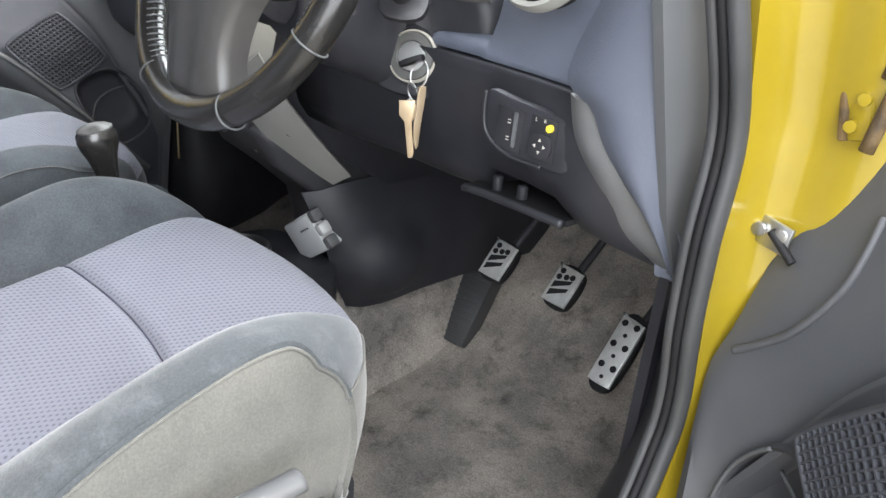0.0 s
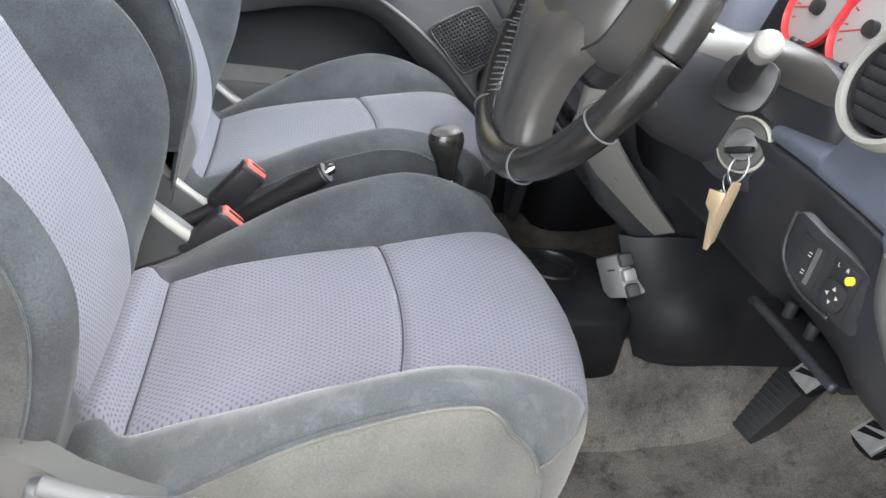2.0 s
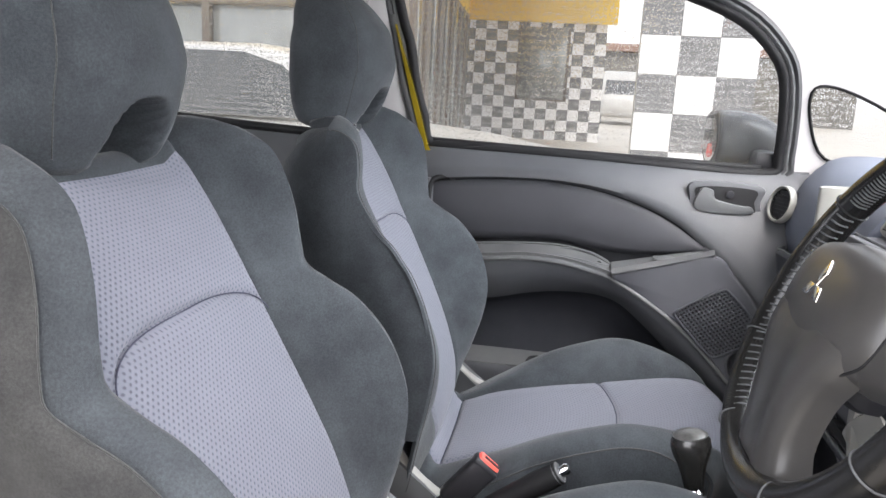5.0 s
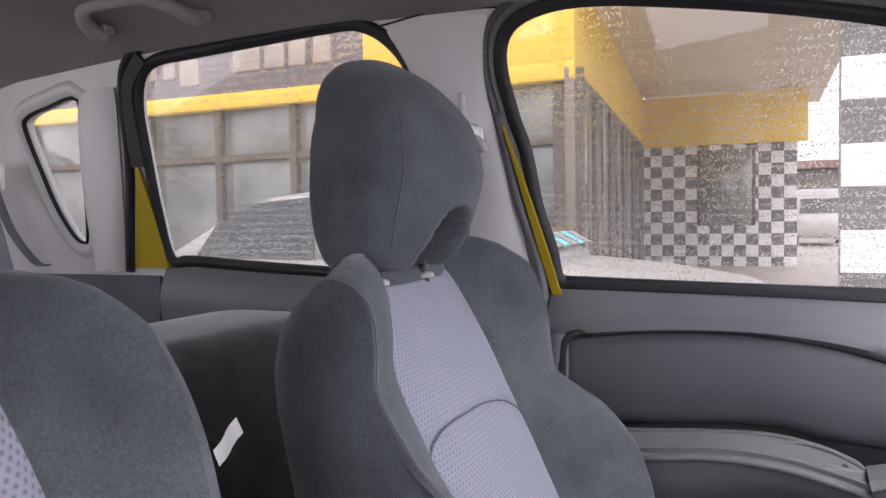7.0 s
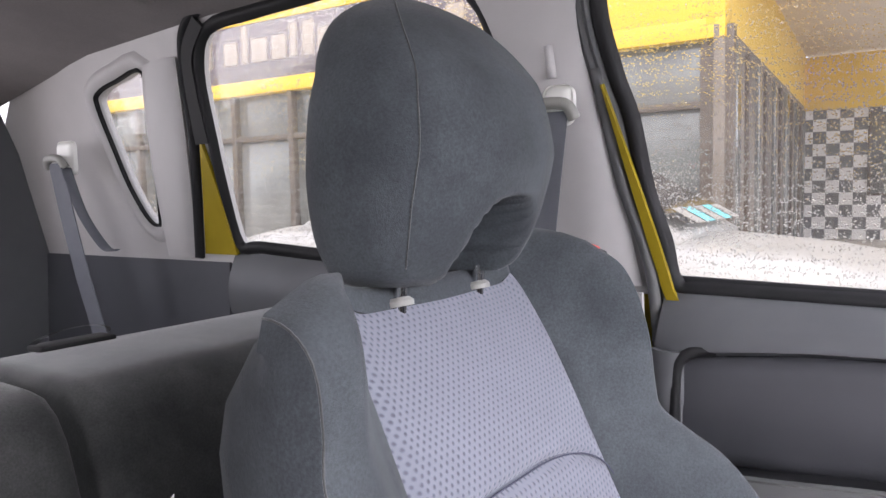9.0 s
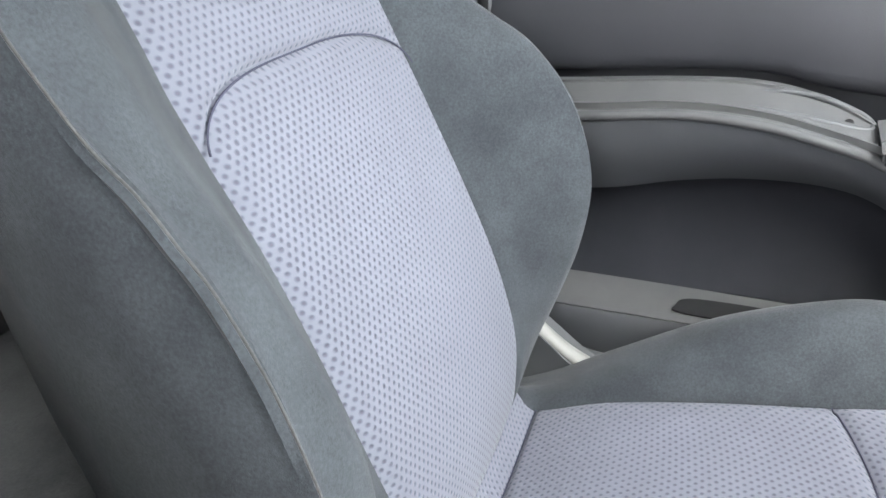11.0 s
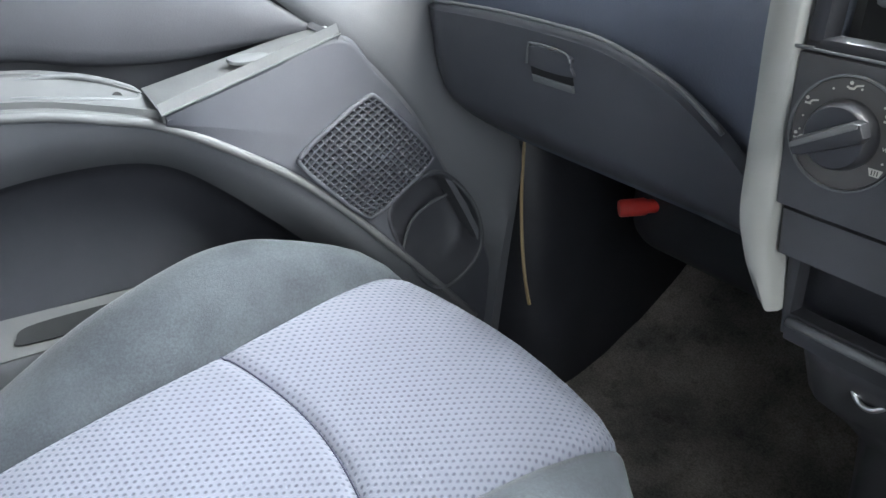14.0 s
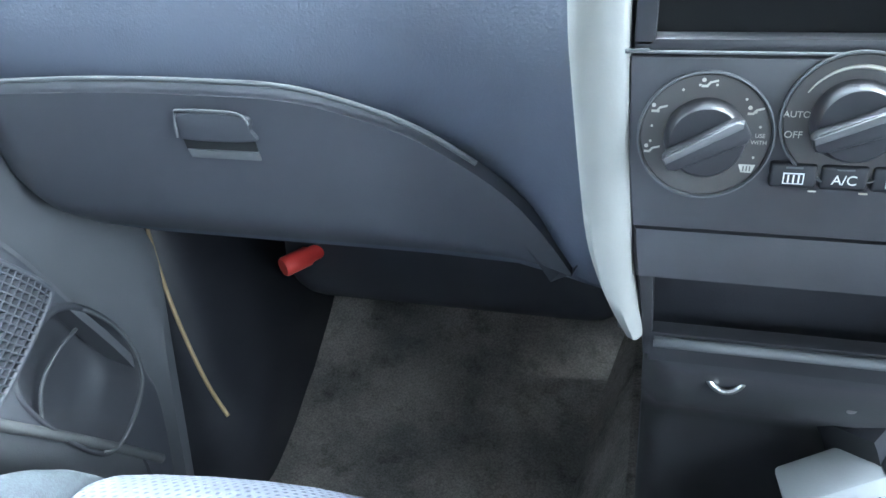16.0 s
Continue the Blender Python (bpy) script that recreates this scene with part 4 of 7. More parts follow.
tagged(back, "grey tailgate trim with its window opening", "car body", kind="structure")
# windscreen frame and glass
gl = mesh_ob("window_6", [(-.70, .78, 1.09), (.70, .78, 1.09), (.58, .22, 1.525), (-.58, .22, 1.525)], [(0, 1, 2, 3)], "glass")
gl.modifiers.new("thick", "SOLIDIFY").thickness = .004
gl.visible_shadow = False
tagged(gl, "clear windscreen glass", "window", kind="structure")
fw = box("wall_north", (1.62, .04, .82), (0, .96, .69), "carpet", None, r=.005)
tagged(fw, "dark carpeted bulkhead behind the dashboard", "wall", kind="structure")
def kick_panel(side):
    """Moulded footwell side panel that bulges in towards the feet."""
    rows = []
    for q in np.linspace(0, 1, 26):
        y = .480 + .47 * q
        wrap = math.exp(-q / .035)
        line = []
        for z in np.linspace(.29, .80, 20):
            x = .606 - .024 * math.exp(-((z - .42) / .12) ** 2) * math.exp(-((y - .58) / .10) ** 2) + .03 * max(0, (z - .55) / .25) ** 2 + .085 * wrap - .012 * q
            line.append((side * x, y - .012 * (1 - wrap), z))
        rows.append(line)
    k = thick_sheet("kick_trim", np.array(rows) if side > 0 else np.array(rows)[:, ::-1], .01, "plastic")
    tagged(k, "black plastic kick panel bulging into the footwell", "kick panel", kind="structure")


kick_panel(-1)
k = panel_strip("kick_trim", [(.40, .30), (.95, .30)], [(.40, .80), (.95, .80)], -.70, -.70, "plastic", "")
k.scale = (-1, 1, 1)
tagged(k, "black plastic kick panel in the footwell", "kick panel", kind="structure")
hood = box("bonnet", (1.5, .95, .05), (0, 1.30, 1.0), "yellow", None, r=.02, rot=(-8, 0, 0))
tagged(hood, "yellow painted bonnet", "car body", kind="structure")


def rear_bench():
    root = thing("rear_seat", (0, -1.0, .3), "dark grey velour rear bench with a split back", "car seat")
    at = np.array((0, -1.0, .3))
    for x0, x1 in ((-.68, -.175), (-.160, .68)):
        prof = even([(-.80, .62), (-.77, .80), (-.815, .98), (-.842, 1.030), (-.875, 1.045), (-.95, 1.048), (-1.04, 1.046), (-1.095, 1.030), (-1.135, .96), (-1.13, .6)], 44)
        c = prof.mean(0)
        rows = [[(x, *(c + (p - c) * f)) for p in prof] for x, f in [(x0, .93), (x0 + .004, .97), (x0 + .014, 1.0)] + [(x, 1.0) for x in np.linspace(x0 + .03, x1 - .03, 12)] + [(x1 - .014, 1.0), (x1 - .004, .97), (x1, .93)]]
        grid_ob("backrest", np.array(rows) - at, "velour_side", root, wrap=True, cap=True)
    prof = even([(-.40, .60), (-.42, .72), (-.5, .745), (-.75, .70), (-.86, .68), (-.88, .5), (-.45, .5)], 30)
    rows = [[(x, p[0], p[1]) for p in prof] for x in np.linspace(-.66, .66, 15)]
    grid_ob("cushion", np.array(rows) - at, "velour_side", root, wrap=True, cap=True)
    box("pedestal", (1.3, .42, .22), (0, .36, .10), "plastic", root, r=.02)
    # release strap and its slot on the top of the back
    grid_ob("strap", np.array([[(-.30 + .055 * math.cos(a) * q, -.03 - .03 * q + .02 * math.sin(a), .752 + .018 * math.sin(a)) for q in (.86, 1.0)] for a in np.linspace(.1, math.pi - .1, 14)]), "plastic_gloss", root, "black release strap")
    box("slot", (.10, .035, .008), (-.30, -.055, .748), "hole", root, r=.003)


rear_bench()
tg = thing("paper_tag", (-.068, -.566, 1.012), "small white cloth tag hanging behind the seats", "tag")
grid_ob("cloth", [[(.008 * u + .003 * math.sin(v * 3), .010 * u + .014 * v, .017 * v - .004 * u) for u in (-1, -.3, .3, 1)] for v in np.linspace(-1, 1, 6)], "white", tg)
ft = thing("fabric_tag", (-.557, -.467, 1.160), "small black and red fabric tag sewn to the seat shoulder", "tag")
box("loop_black", (.012, .034, .010), (0, 0, 0), "rubber", ft, r=.002, rot=(-18, 0, 0))
box("loop_red", (.0125, .014, .005), (.001, .002, .004), "red", ft, r=.001, rot=(-18, 0, 0))
shelf = box("parcel_shelf", (1.36, .7, .03), (0, -1.50, .80), "velour", None, r=.01)
tagged(shelf, "dark felt luggage floor behind the rear seat", "shelf", kind="structure")


def grab_handle(at):
    root = thing("grab_handle", at, "pale grey plastic grab handle on the ceiling", "grab handle")
    tube("grip", [(-.022, .098, -.004), (-.004, .096, -.008), (.030, .085, .002), (.060, .055, .010), (.066, 0, .010), (.060, -.060, .010), (.034, -.098, .002), (.0, -.112, -.010), (-.020, -.114, -.010)],
         [.016, .0145, .012, .0115, .0115, .0115, .012, .0145, .016], "headliner", root, n=60, sides=14)
    for y in (.098, -.114):
        box("mount", (.026, .042, .020), (-.022, y, -.004), "headliner", root, r=.007)


grab_handle((-.520, -1.085, 1.556))
# sun visor and lamp above the passenger
sv = thing("sun_visor", (-.36, .10, 1.525), "pale grey sun visor folded against the ceiling", "sun visor")
box("flap", (.40, .17, .022), (0, 0, 0), "pillar", sv, r=.010, seg=3, rot=(-17, 0, 0))
box("hinge_block", (.03, .035, .025), (-.205, .055, -.010), "pillar", sv, r=.007)


def belt_set(x, y, ztop, label, bottom, wide=.047):
    root = thing("seat_belt", (x, y, ztop), label, "seat belt")
    box("anchor_plate", (.018, .042, .052) if wide < .048 else (.020, .06, .07), (0, 0, 0), "white", root, "pale plastic anchor cover", r=.014, seg=4)
    tube("guide", [(.022, -.03, -.02), (.03, -.02, -.002), (.03, .02, -.002), (.022, .03, -.02)], .008, "trim", root, n=16)
    p0 = np.array((.026, 0, -.01))
    p1 = np.array(bottom) - np.array((x, y, ztop))
    rows = [[p0 + (p1 - p0) * t + np.array((.006 * math.sin(3 * t), s * wide / 2, 0)) for s in (-1, -.3, .3, 1)] for t in np.linspace(0, 1, 12)]
    thick_sheet("webbing", rows, .0018, "belt", root, "blue-grey belt webbing")
    return root


b1 = belt_set(-.650, -1.637, 1.310, "rear seat belt on its pillar anchor", (-.625, -1.50, .93), .05)
tube("stray_webbing", [(.022, .03, -.02), (.02, .075, -.11), (.015, .135, -.175), (.012, .165, -.182)], .012, "belt", b1, n=18, flat=.15)
b2 = belt_set(-.672, -.556, 1.335, "front seat belt on the door pillar", (-.675, -.66, .5), .046)
tube("height_slider", [(.004, -.008, .035), (.006, -.012, .075)], .010, "pillar", b2, n=6, flat=.6)


# ---- dashboard ----
dash = thing("dashboard", (0, .5, .9), "blue-grey moulded dashboard with black knee panel", "dashboard")
DO = np.array((0, .5, .9))


def dpart(name, P, mat, label="", th=.006, cap=True):
    return grid_ob(name, np.array(P) - DO, mat, dash, label, wrap=True, cap=True)


def section(x, pts, n=40):
    return [(x, y, z) for y, z in even(pts, n)]


def into(ob, parent, o):
    ob.data.transform(Matrix.Translation(-Vector(o)))
    ob.parent = parent
    return ob


# passenger side body
S = []
for x, f in ((-.735, 0), (-.72, .3), (-.66, .7), (-.55, 1), (-.40, 1), (-.28, 1.0), (-.20, 1.15), (-.155, 1.7), (-.118, 2.3)):
    y0 = .385 - .035 * f
    S.append(section(x, [(.80, 1.085), (.60, 1.125), (.47, 1.125), (y0 + .035, 1.085), (y0 + .005, 1.02), (y0, .965), (y0 + .012, .925), (y0 + .03, .86), (y0 + .048, .80), (y0 + .10, .765), (.65, .745), (.80, .745)]))
dpart("passenger_shell", S, "dash")
# driver side body: blue-grey above, black knee panel below
S, K = [], []
for x, y0, zl in ((.115, .33, .80), (.20, .345, .795), (.30, .345, .80), (.40, .345, .800), (.485, .343, .806), (.502, .341, .836), (.56, .335, .842), (.605, .327, .842), (.628, .325, .812), (.665, .333, .803), (.70, .36, .79), (.712, .395, .775)):
    K.append(section(x, [(.80, .951), (.60, .951), (y0 + .01, .951), (y0, .946), (y0 - .006, .90), (y0 + .004, .845), (y0 + .03, zl), (y0 + .10, zl - .015), (.60, zl + .02), (.80, zl + .02)]))
for x, y0, deep in ((.115, .33, 0), (.205, .345, 0), (.212, .345, 1), (.30, .345, 1), (.45, .345, 1), (.468, .345, 1), (.478, .343, 0), (.56, .335, 0), (.62, .325, 0), (.665, .335, 0), (.70, .36, 0), (.712, .395, 0)):
    if deep:
        S.append(section(x, [(.80, 1.085), (.60, 1.145), (.50, 1.155), (.455, 1.145), (.447, 1.08), (.442, .995), (.40, .978), (y0 + .012, .972), (y0 + .006, .958), (y0 + .02, .953), (.60, .953), (.80, .953)], 60))
    else:
        S.append(section(x, [(.80, 1.085), (.60, 1.14), (.50, 1.14), (.46, 1.13), (y0 + .05, 1.07), (y0 + .025, 1.03), (y0 + .018, 1.0), (y0 + .008, .975), (y0 + .004, .958), (y0 + .02, .953), (.60, .953), (.80, .953)], 60))
dpart("driver_shell", S, "dash")
dpart("knee_panel", K, "plastic", "black plastic knee panel")
rows = [[(x, y, z + .010 * (y - .33)) for y in np.linspace(.336, .47, 8)] for x, z in ((.47, .805), (.50, .808), (.56, .811), (.605, .813), (.625, .816))]
thick_sheet("pocket_floor", np.array(rows)[::-1] - DO, .006, "rubber", dash, "black open tray under the knee panel")
box("pocket_back", (.26, .006, .06), (.52, -.03, -.07), "plastic", dash, r=.001)
for x in (.508, .545):
    lathe("pocket_stud", [(0, 0), (.006, 0), (.006, .016), (.004, .018), (0, .018)], pose(x, -.145, -.086), "plastic", dash, n=14)
tube("pocket_lip", np.array([(.47, .342, .808), (.51, .337, .813), (.56, .332, .817), (.622, .330, .819)]) - DO, .005, "plastic", dash, n=30, sides=8)
# added block that stands in for the dark void under the dash
box("blower_housing", (.46, .30, .26), (-.325, .27, -.195), "doorinsert", dash, "added dark block for the shade under the dash", r=.06, seg=5)
# centre of the dash behind the radio
S = [section(x, [(.80, 1.085), (.60, 1.14), (.43, 1.145), (.366, 1.113), (.334, 1.057), (.302, 1.045), (.30, 1.0), (.30, .88), (.31, .79), (.40, .74), (.62, .62), (.80, .62)]) for x in (-.112, -.08, 0, .10, .12)]
dpart("centre_shell", S, "plastic")

# glove box lid, lower edge and catch
glove = thing("glove_box", (-.40, .40, .80), "dark grey glove box lid, closed, with a recessed catch", "glove box")
GO = np.array((-.40, .40, .80))
top = even([(-.70, .925), (-.63, .934), (-.516, .940), (-.416, .940), (-.347, .936), (-.281, .918), (-.239, .897), (-.197, .866), (-.171, .832), (-.150, .795)], 44)
rows = []
for k, (x, zt) in enumerate(top):
    zb = min(.790 + .10 * max(0, (-x - .585) / .115) ** 2, zt - .004)
    line = []
    for v in np.linspace(0, 1, 22):
        z = zt + (zb - zt) * v
        y = np.interp(z, [.64, .70, .76, .86, .93, .97], [.46, .415, .385, .357, .345, .342]) - .010 + .016 * max(0, 1 - v / .05) ** 2 + .05 * max(0, (-x - .62) / .1) + .03 * max(0, (v - .72) / .28) ** 2
        line.append((x, y, z))
    for a in (.3, .6, 1.0):
        fade = min(1, max(.02, (-.165 - x) / .08))
        line.append((x, line[21][1] + .16 * a ** 1.5 * fade, zb - .022 * math.sin(a * math.pi / 2) * fade))
    rows.append(line)
thick_sheet("lid", np.array(rows)[:, ::-1] - GO, .018, "doordark", glove, "smooth dark grey lid")
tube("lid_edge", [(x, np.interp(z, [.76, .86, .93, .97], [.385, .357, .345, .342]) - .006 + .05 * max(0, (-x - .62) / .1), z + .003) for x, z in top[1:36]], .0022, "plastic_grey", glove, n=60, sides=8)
for o in (bpy.data.objects["lid_edge"],):
    for v in o.data.vertices:
        v.co -= Vector(GO)
CX, CZ = -.419, .902
for o in (prism("catch_recess", loop([(-.034, -.020), (.034, -.020), (.037, -.010), (.034, .020), (-.030, .022), (-.037, .010)], 40), .004, pose(CX, .344, CZ, 100, 0, 0), "plastic", None, "", .002),
          prism("catch_handle", loop([(-.030, -.004), (.030, -.004), (.031, .006), (.028, .017), (-.026, .018), (-.032, .008)], 40), .004, pose(CX, .340, CZ, 100, 0, 0), "doordark", None, "", .002),
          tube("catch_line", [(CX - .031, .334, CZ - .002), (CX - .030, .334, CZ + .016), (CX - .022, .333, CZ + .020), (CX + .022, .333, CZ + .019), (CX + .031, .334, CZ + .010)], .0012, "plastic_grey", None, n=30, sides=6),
          # near-black strip for the shade inside the catch
          prism("catch_hole", [(-.029, -.013), (.032, -.013), (.031, -.004), (-.030, -.004)], .0012, pose(CX, .3395, CZ, 100, 0, 0), "hole", None),
          prism("catch_lip", [(-.026, -.020), (.033, -.020), (.032, -.0125), (-.028, -.0125)], .004, pose(CX, .3405, CZ, 100, 0, 0), "plastic_grey", None, "worn grey catch lip", .0015)):
    into(o, glove, GO)

# centre stack
stack = thing("centre_stack", (0, .26, .9), "dark grey centre stack with radio slot, heater dials and tray", "centre console")
SO = Vector((0, .26, .9))


def plate(name, outline, y, depth, mat, label="", r=.003):
    """An upright plate facing the seats: outline in (x, z)."""
    return into(prism(name, [(x, z) for x, z in outline], depth, Matrix.Translation((0, y, 0)) @ pose(0, 0, 0, 90, 0, 0), mat, None, label, r), stack, SO)


plate("heater_panel", [(-.113, .984), (.107, .984), (.106, .92), (.102, .889), (-.106, .889), (-.111, .93)], .262, .012, "stackgrey", "dark heater control panel", .002)
plate("lower_band", [(-.106, .886), (.102, .886), (.098, .852), (-.102, .852)], .276, .020, "stackgrey", "", .006)
for nm, outl in (("tray_top", [(-.101, .856), (.097, .856), (.097, .846), (-.101, .846)]), ("tray_side", [(-.101, .85), (-.091, .85), (-.088, .79), (-.094, .79)]),
                 ("tray_side", [(.097, .85), (.087, .85), (.084, .79), (.090, .79)]), ("tray_lip", [(-.093, .808), (.089, .808), (.087, .786), (-.091, .786)])):
    plate(nm, outl, .285, .014, "plastic_gloss", "", .003)
# near-black sheet for the shade at the back of the tray
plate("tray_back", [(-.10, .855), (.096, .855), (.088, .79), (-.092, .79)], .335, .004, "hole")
tube_l = [(-.088, .268, .803), (.085, .268, .803)]
into(tube("lip_highlight", tube_l, .0035, "plastic_grey", None, n=6), stack, SO)
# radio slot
# near-black sheet puts the slot's shade into its back
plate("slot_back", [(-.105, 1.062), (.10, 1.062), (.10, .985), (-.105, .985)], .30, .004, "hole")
for nm, outl in (("slot_edge", [(-.112, 1.064), (-.101, 1.064), (-.101, .988), (-.112, .988)]), ("slot_edge", [(.106, 1.064), (.096, 1.064), (.096, .988), (.106, .988)]),
                 ("slot_edge", [(-.112, .993), (.106, .993), (.106, .985), (-.112, .985)])):
    plate(nm, outl, .270, .018, "plastic_gloss", "", .002)
into(tube("bright_line", [(-.104, .2495, .9875), (-.10, .2495, .9865), (.10, .2495, .9865)], .0010, "plastic_grey", None, n=30, sides=6), stack, SO)
radio = thing("car_radio", (0, .29, 1.04), "silver-faced car radio in the slot", "car radio")
for o in (box("radio_body", (.178, .12, .05), (0, .345, 1.035), "plastic_gloss", None, r=.003), box("face", (.165, .012, .035), (.008, .283, 1.046), "plastic_gloss", None, r=.003),
          box("silver_strip", (.150, .010, .009), (.012, .280, 1.020), "silver", None, r=.002), box("corner_button", (.020, .014, .022), (-.078, .278, 1.022), "plastic_grey", None, r=.004)):
    into(o, radio, (0, .29, 1.04))
# silver side trims
for s in (-1, 1):
    L = even([(-.152, 1.12), (-.149, 1.01), (-.145, .965), (-.137, .905), (-.132, .875), (-.125, .849), (-.117, .828), (-.102, .800), (-.0925, .775)], 40)
    Rr = even([(-.116, 1.12), (-.115, 1.013), (-.112, .955), (-.107, .890), (-.1055, .865), (-.103, .845), (-.099, .825), (-.094, .802), (-.0905, .773)], 40)
    rows = []
    for a, b in zip(L, Rr):
        back, lean = np.interp(a[1], [.77, .79, .81, .835, .87], [.038, .026, .013, .008, 0]), np.interp(a[1], [.78, .84, .885, .945, 1.0, 1.12], [-.008, -.014, -.012, -.004, .0, .004])
        rows.append([(x, y + back + lean * (b[0] - x) / (b[0] - a[0]), z) for x, y, z in ((a[0] - .002, .300, a[1]), (a[0], .272, a[1]), (a[0] * .8 + b[0] * .2, .256, a[1] * .8 + b[1] * .2), (a[0] * .45 + b[0] * .55, .249, a[1] * .45 + b[1] * .55),
                                               (b[0] - .003, .248, b[1]), (b[0], .251, b[1]), (b[0], .275, b[1]))])
    rows = np.array(rows[:-4] if s < 0 else rows[13:-4]) * [1 if s < 0 else -1, 1, 1]
    into(thick_sheet("side_trim", rows if s < 0 else rows[:, ::-1], .003, "trim", None, "warm silver side trim"), stack, SO)
# lower strip on the driver's side, running down to the tunnel
A = even([(.098, .252, .852), (.094, .285, .800), (.078, .355, .728), (.063, .427, .656)], 24)
B = even([(.150, .262, .905), (.150, .300, .845), (.130, .372, .768), (.104, .449, .694)], 24)
rows = [[a + (b - a) * v + np.array((.004, -.008, .004)) * math.sin(math.pi * v) for v in np.linspace(0, 1, 9)] for a, b in zip(A, B)]
into(thick_sheet("lower_trim", np.array(rows)[:, ::-1], .006, "trim", None, "warm silver lower trim strip"), stack, SO)

# heater dials
def dial(x, z, turn, fan):
    root = thing("heater_dial", (x, .25, z), "black rotary heater dial with white marks" if not fan else "black rotary fan dial with white marks", "dial", "heater dials")
    base = pose(0, 0, 0, 90, 0, 0)
    lathe("scale_ring", [(0, 0), (.0335, 0), (.0335, .0015), (.032, .003), (0, .003)], base, "dialface", root, "grey dial face with white symbols", 64)
    lathe("rim", [(.0328, .0025), (.0342, .0022), (.0342, .0045), (.0333, .0048), (.0325, .003)], base, "plastic_grey", root, n=64)
    lathe("knob", [(0, .002), (.0205, .002), (.0205, .006), (.0185, .014), (.0175, .015), (0, .0155)], base, "plastic_gloss", root, n=48)
    a = radians(turn)
    m = base @ pose(0, 0, .0155, 0, 0, turn)
    prism("grip", [(-.0215, -.0035), (-.018, -.0055), (.018, -.0065), (.0215, -.004), (.0215, .004), (.018, .0065), (-.018, .0055), (-.0215, .0035)], .008, m, "plastic_gloss", root, "", .002)
    prism("pointer", [(-.021, .0005), (.0195, .002), (.0205, .004), (.018, .006), (-.0205, .0038)], .0012, base @ pose(0, 0, .0232, 0, 0, turn), "rubber_grey", root, "worn grey pointer", .0004)
    for k in range(15 if not fan else 0):
        if k % 4 == 0:
            continue
        b = radians(205 - k * 17.5)
        lathe("mark", [(0, .003), (.0007, .003), (.0007, .0033), (0, .0033)], base @ pose(.0272 * math.cos(b), .0272 * math.sin(b), 0), "mark", root, n=8)
    if not fan:
        for b in (198, 150, 90, 30):
            c = radians(b)
            m = base @ pose(.0272 * math.cos(c), .0272 * math.sin(c), .003)
            o1 = prism("symbol", [(-.004, -.0015), (-.001, -.0015), (.0005, .0005), (.004, .0015), (.004, .0025), (0, .0015), (-.0015, -.0003), (-.004, -.0003)], .0003, m, "mark", root)
            lathe("mark", [(0, .0030), (.0011, .0030), (.0011, .0033), (0, .0033)], base @ pose(.0272 * math.cos(c) - .003, .0272 * math.sin(c) + .0022, 0), "mark", root, n=8)
        prism("symbol", [(-.0042, .0022), (.0042, .0022), (.0026, -.0022), (-.0026, -.0022)], .0003, base @ pose(.0225, -.0165, .003), "mark", root)
        for q in (-.0016, 0, .0016):
            prism("symbol", [(q - .0003, -.0014), (q + .0003, -.0014), (q + .0003, .0014), (q - .0003, .0014)], .0005, base @ pose(.0225, -.0165, .003), "dialface", root)
        text_ob("lettering", "USE", .0030, base @ pose(.0270, .0012, .0032), "mark", root)
        text_ob("lettering", "WITH", .0030, base @ pose(.0268, -.0024, .0032), "mark", root)
    else:
        text_ob("lettering", "AUTO", .0046, base @ pose(-.0262, .002, .0032), "mark", root)
        text_ob("lettering", "OFF", .0050, base @ pose(-.0266, -.0085, .0032), "mark", root)
        arc = [(.0265 * math.cos(radians(q)), .0265 * math.sin(radians(q)), .0033) for q in np.linspace(150, 20, 20)]
        o = tube("fan_scale", arc, [.0004, .0018], "mark", root, sides=6, n=30)
        o.data.transform(base)
    return root


dial(-.073, .944, 28, False)
dial(-.004, .955, 22, True)
dial(.059, .944, 40, False)
for k, (x, tx) in enumerate(((-.0275, ""), (-.0035, "A/C"), (.0205, ""))):
    btn = thing("heater_button", (x, .25, .925), "black heater push button with a white mark", "button", "heater buttons")
    box("cap", (.0228, .008, .0135), (0, -.001, 0), "plastic_gloss", btn, r=.0022, seg=3)
    m = pose(0, -.0052, -.001, 90, 0, 0)
    if tx:
        text_ob("lettering", tx, .0072, m, "white", btn)
    else:
        prism("symbol", [(-.005, -.003), (.005, -.003), (.005, .003), (-.005, .003)], .0002, m, "white", btn)
        prism("symbol", [(-.0044, -.0024), (.0044, -.0024), (.0044, .0024), (-.0044, .0024)], .0004, m, "plastic_gloss", btn)
        for q in (-.0025, 0, .0025):
            prism("symbol", [(q - .0004, -.0022), (q + .0004, -.0022), (q + .0004, .0022), (q - .0004, .0022)], .0006, m, "white", btn)
    box("indicator", (.008, .001, .0008), (0, -.0052, .0048), "plastic_grey", btn, r=0)
    box("foot_strip", (.004, .001, .0008), (.010, -.004, -.0078), "mark", btn, r=0)

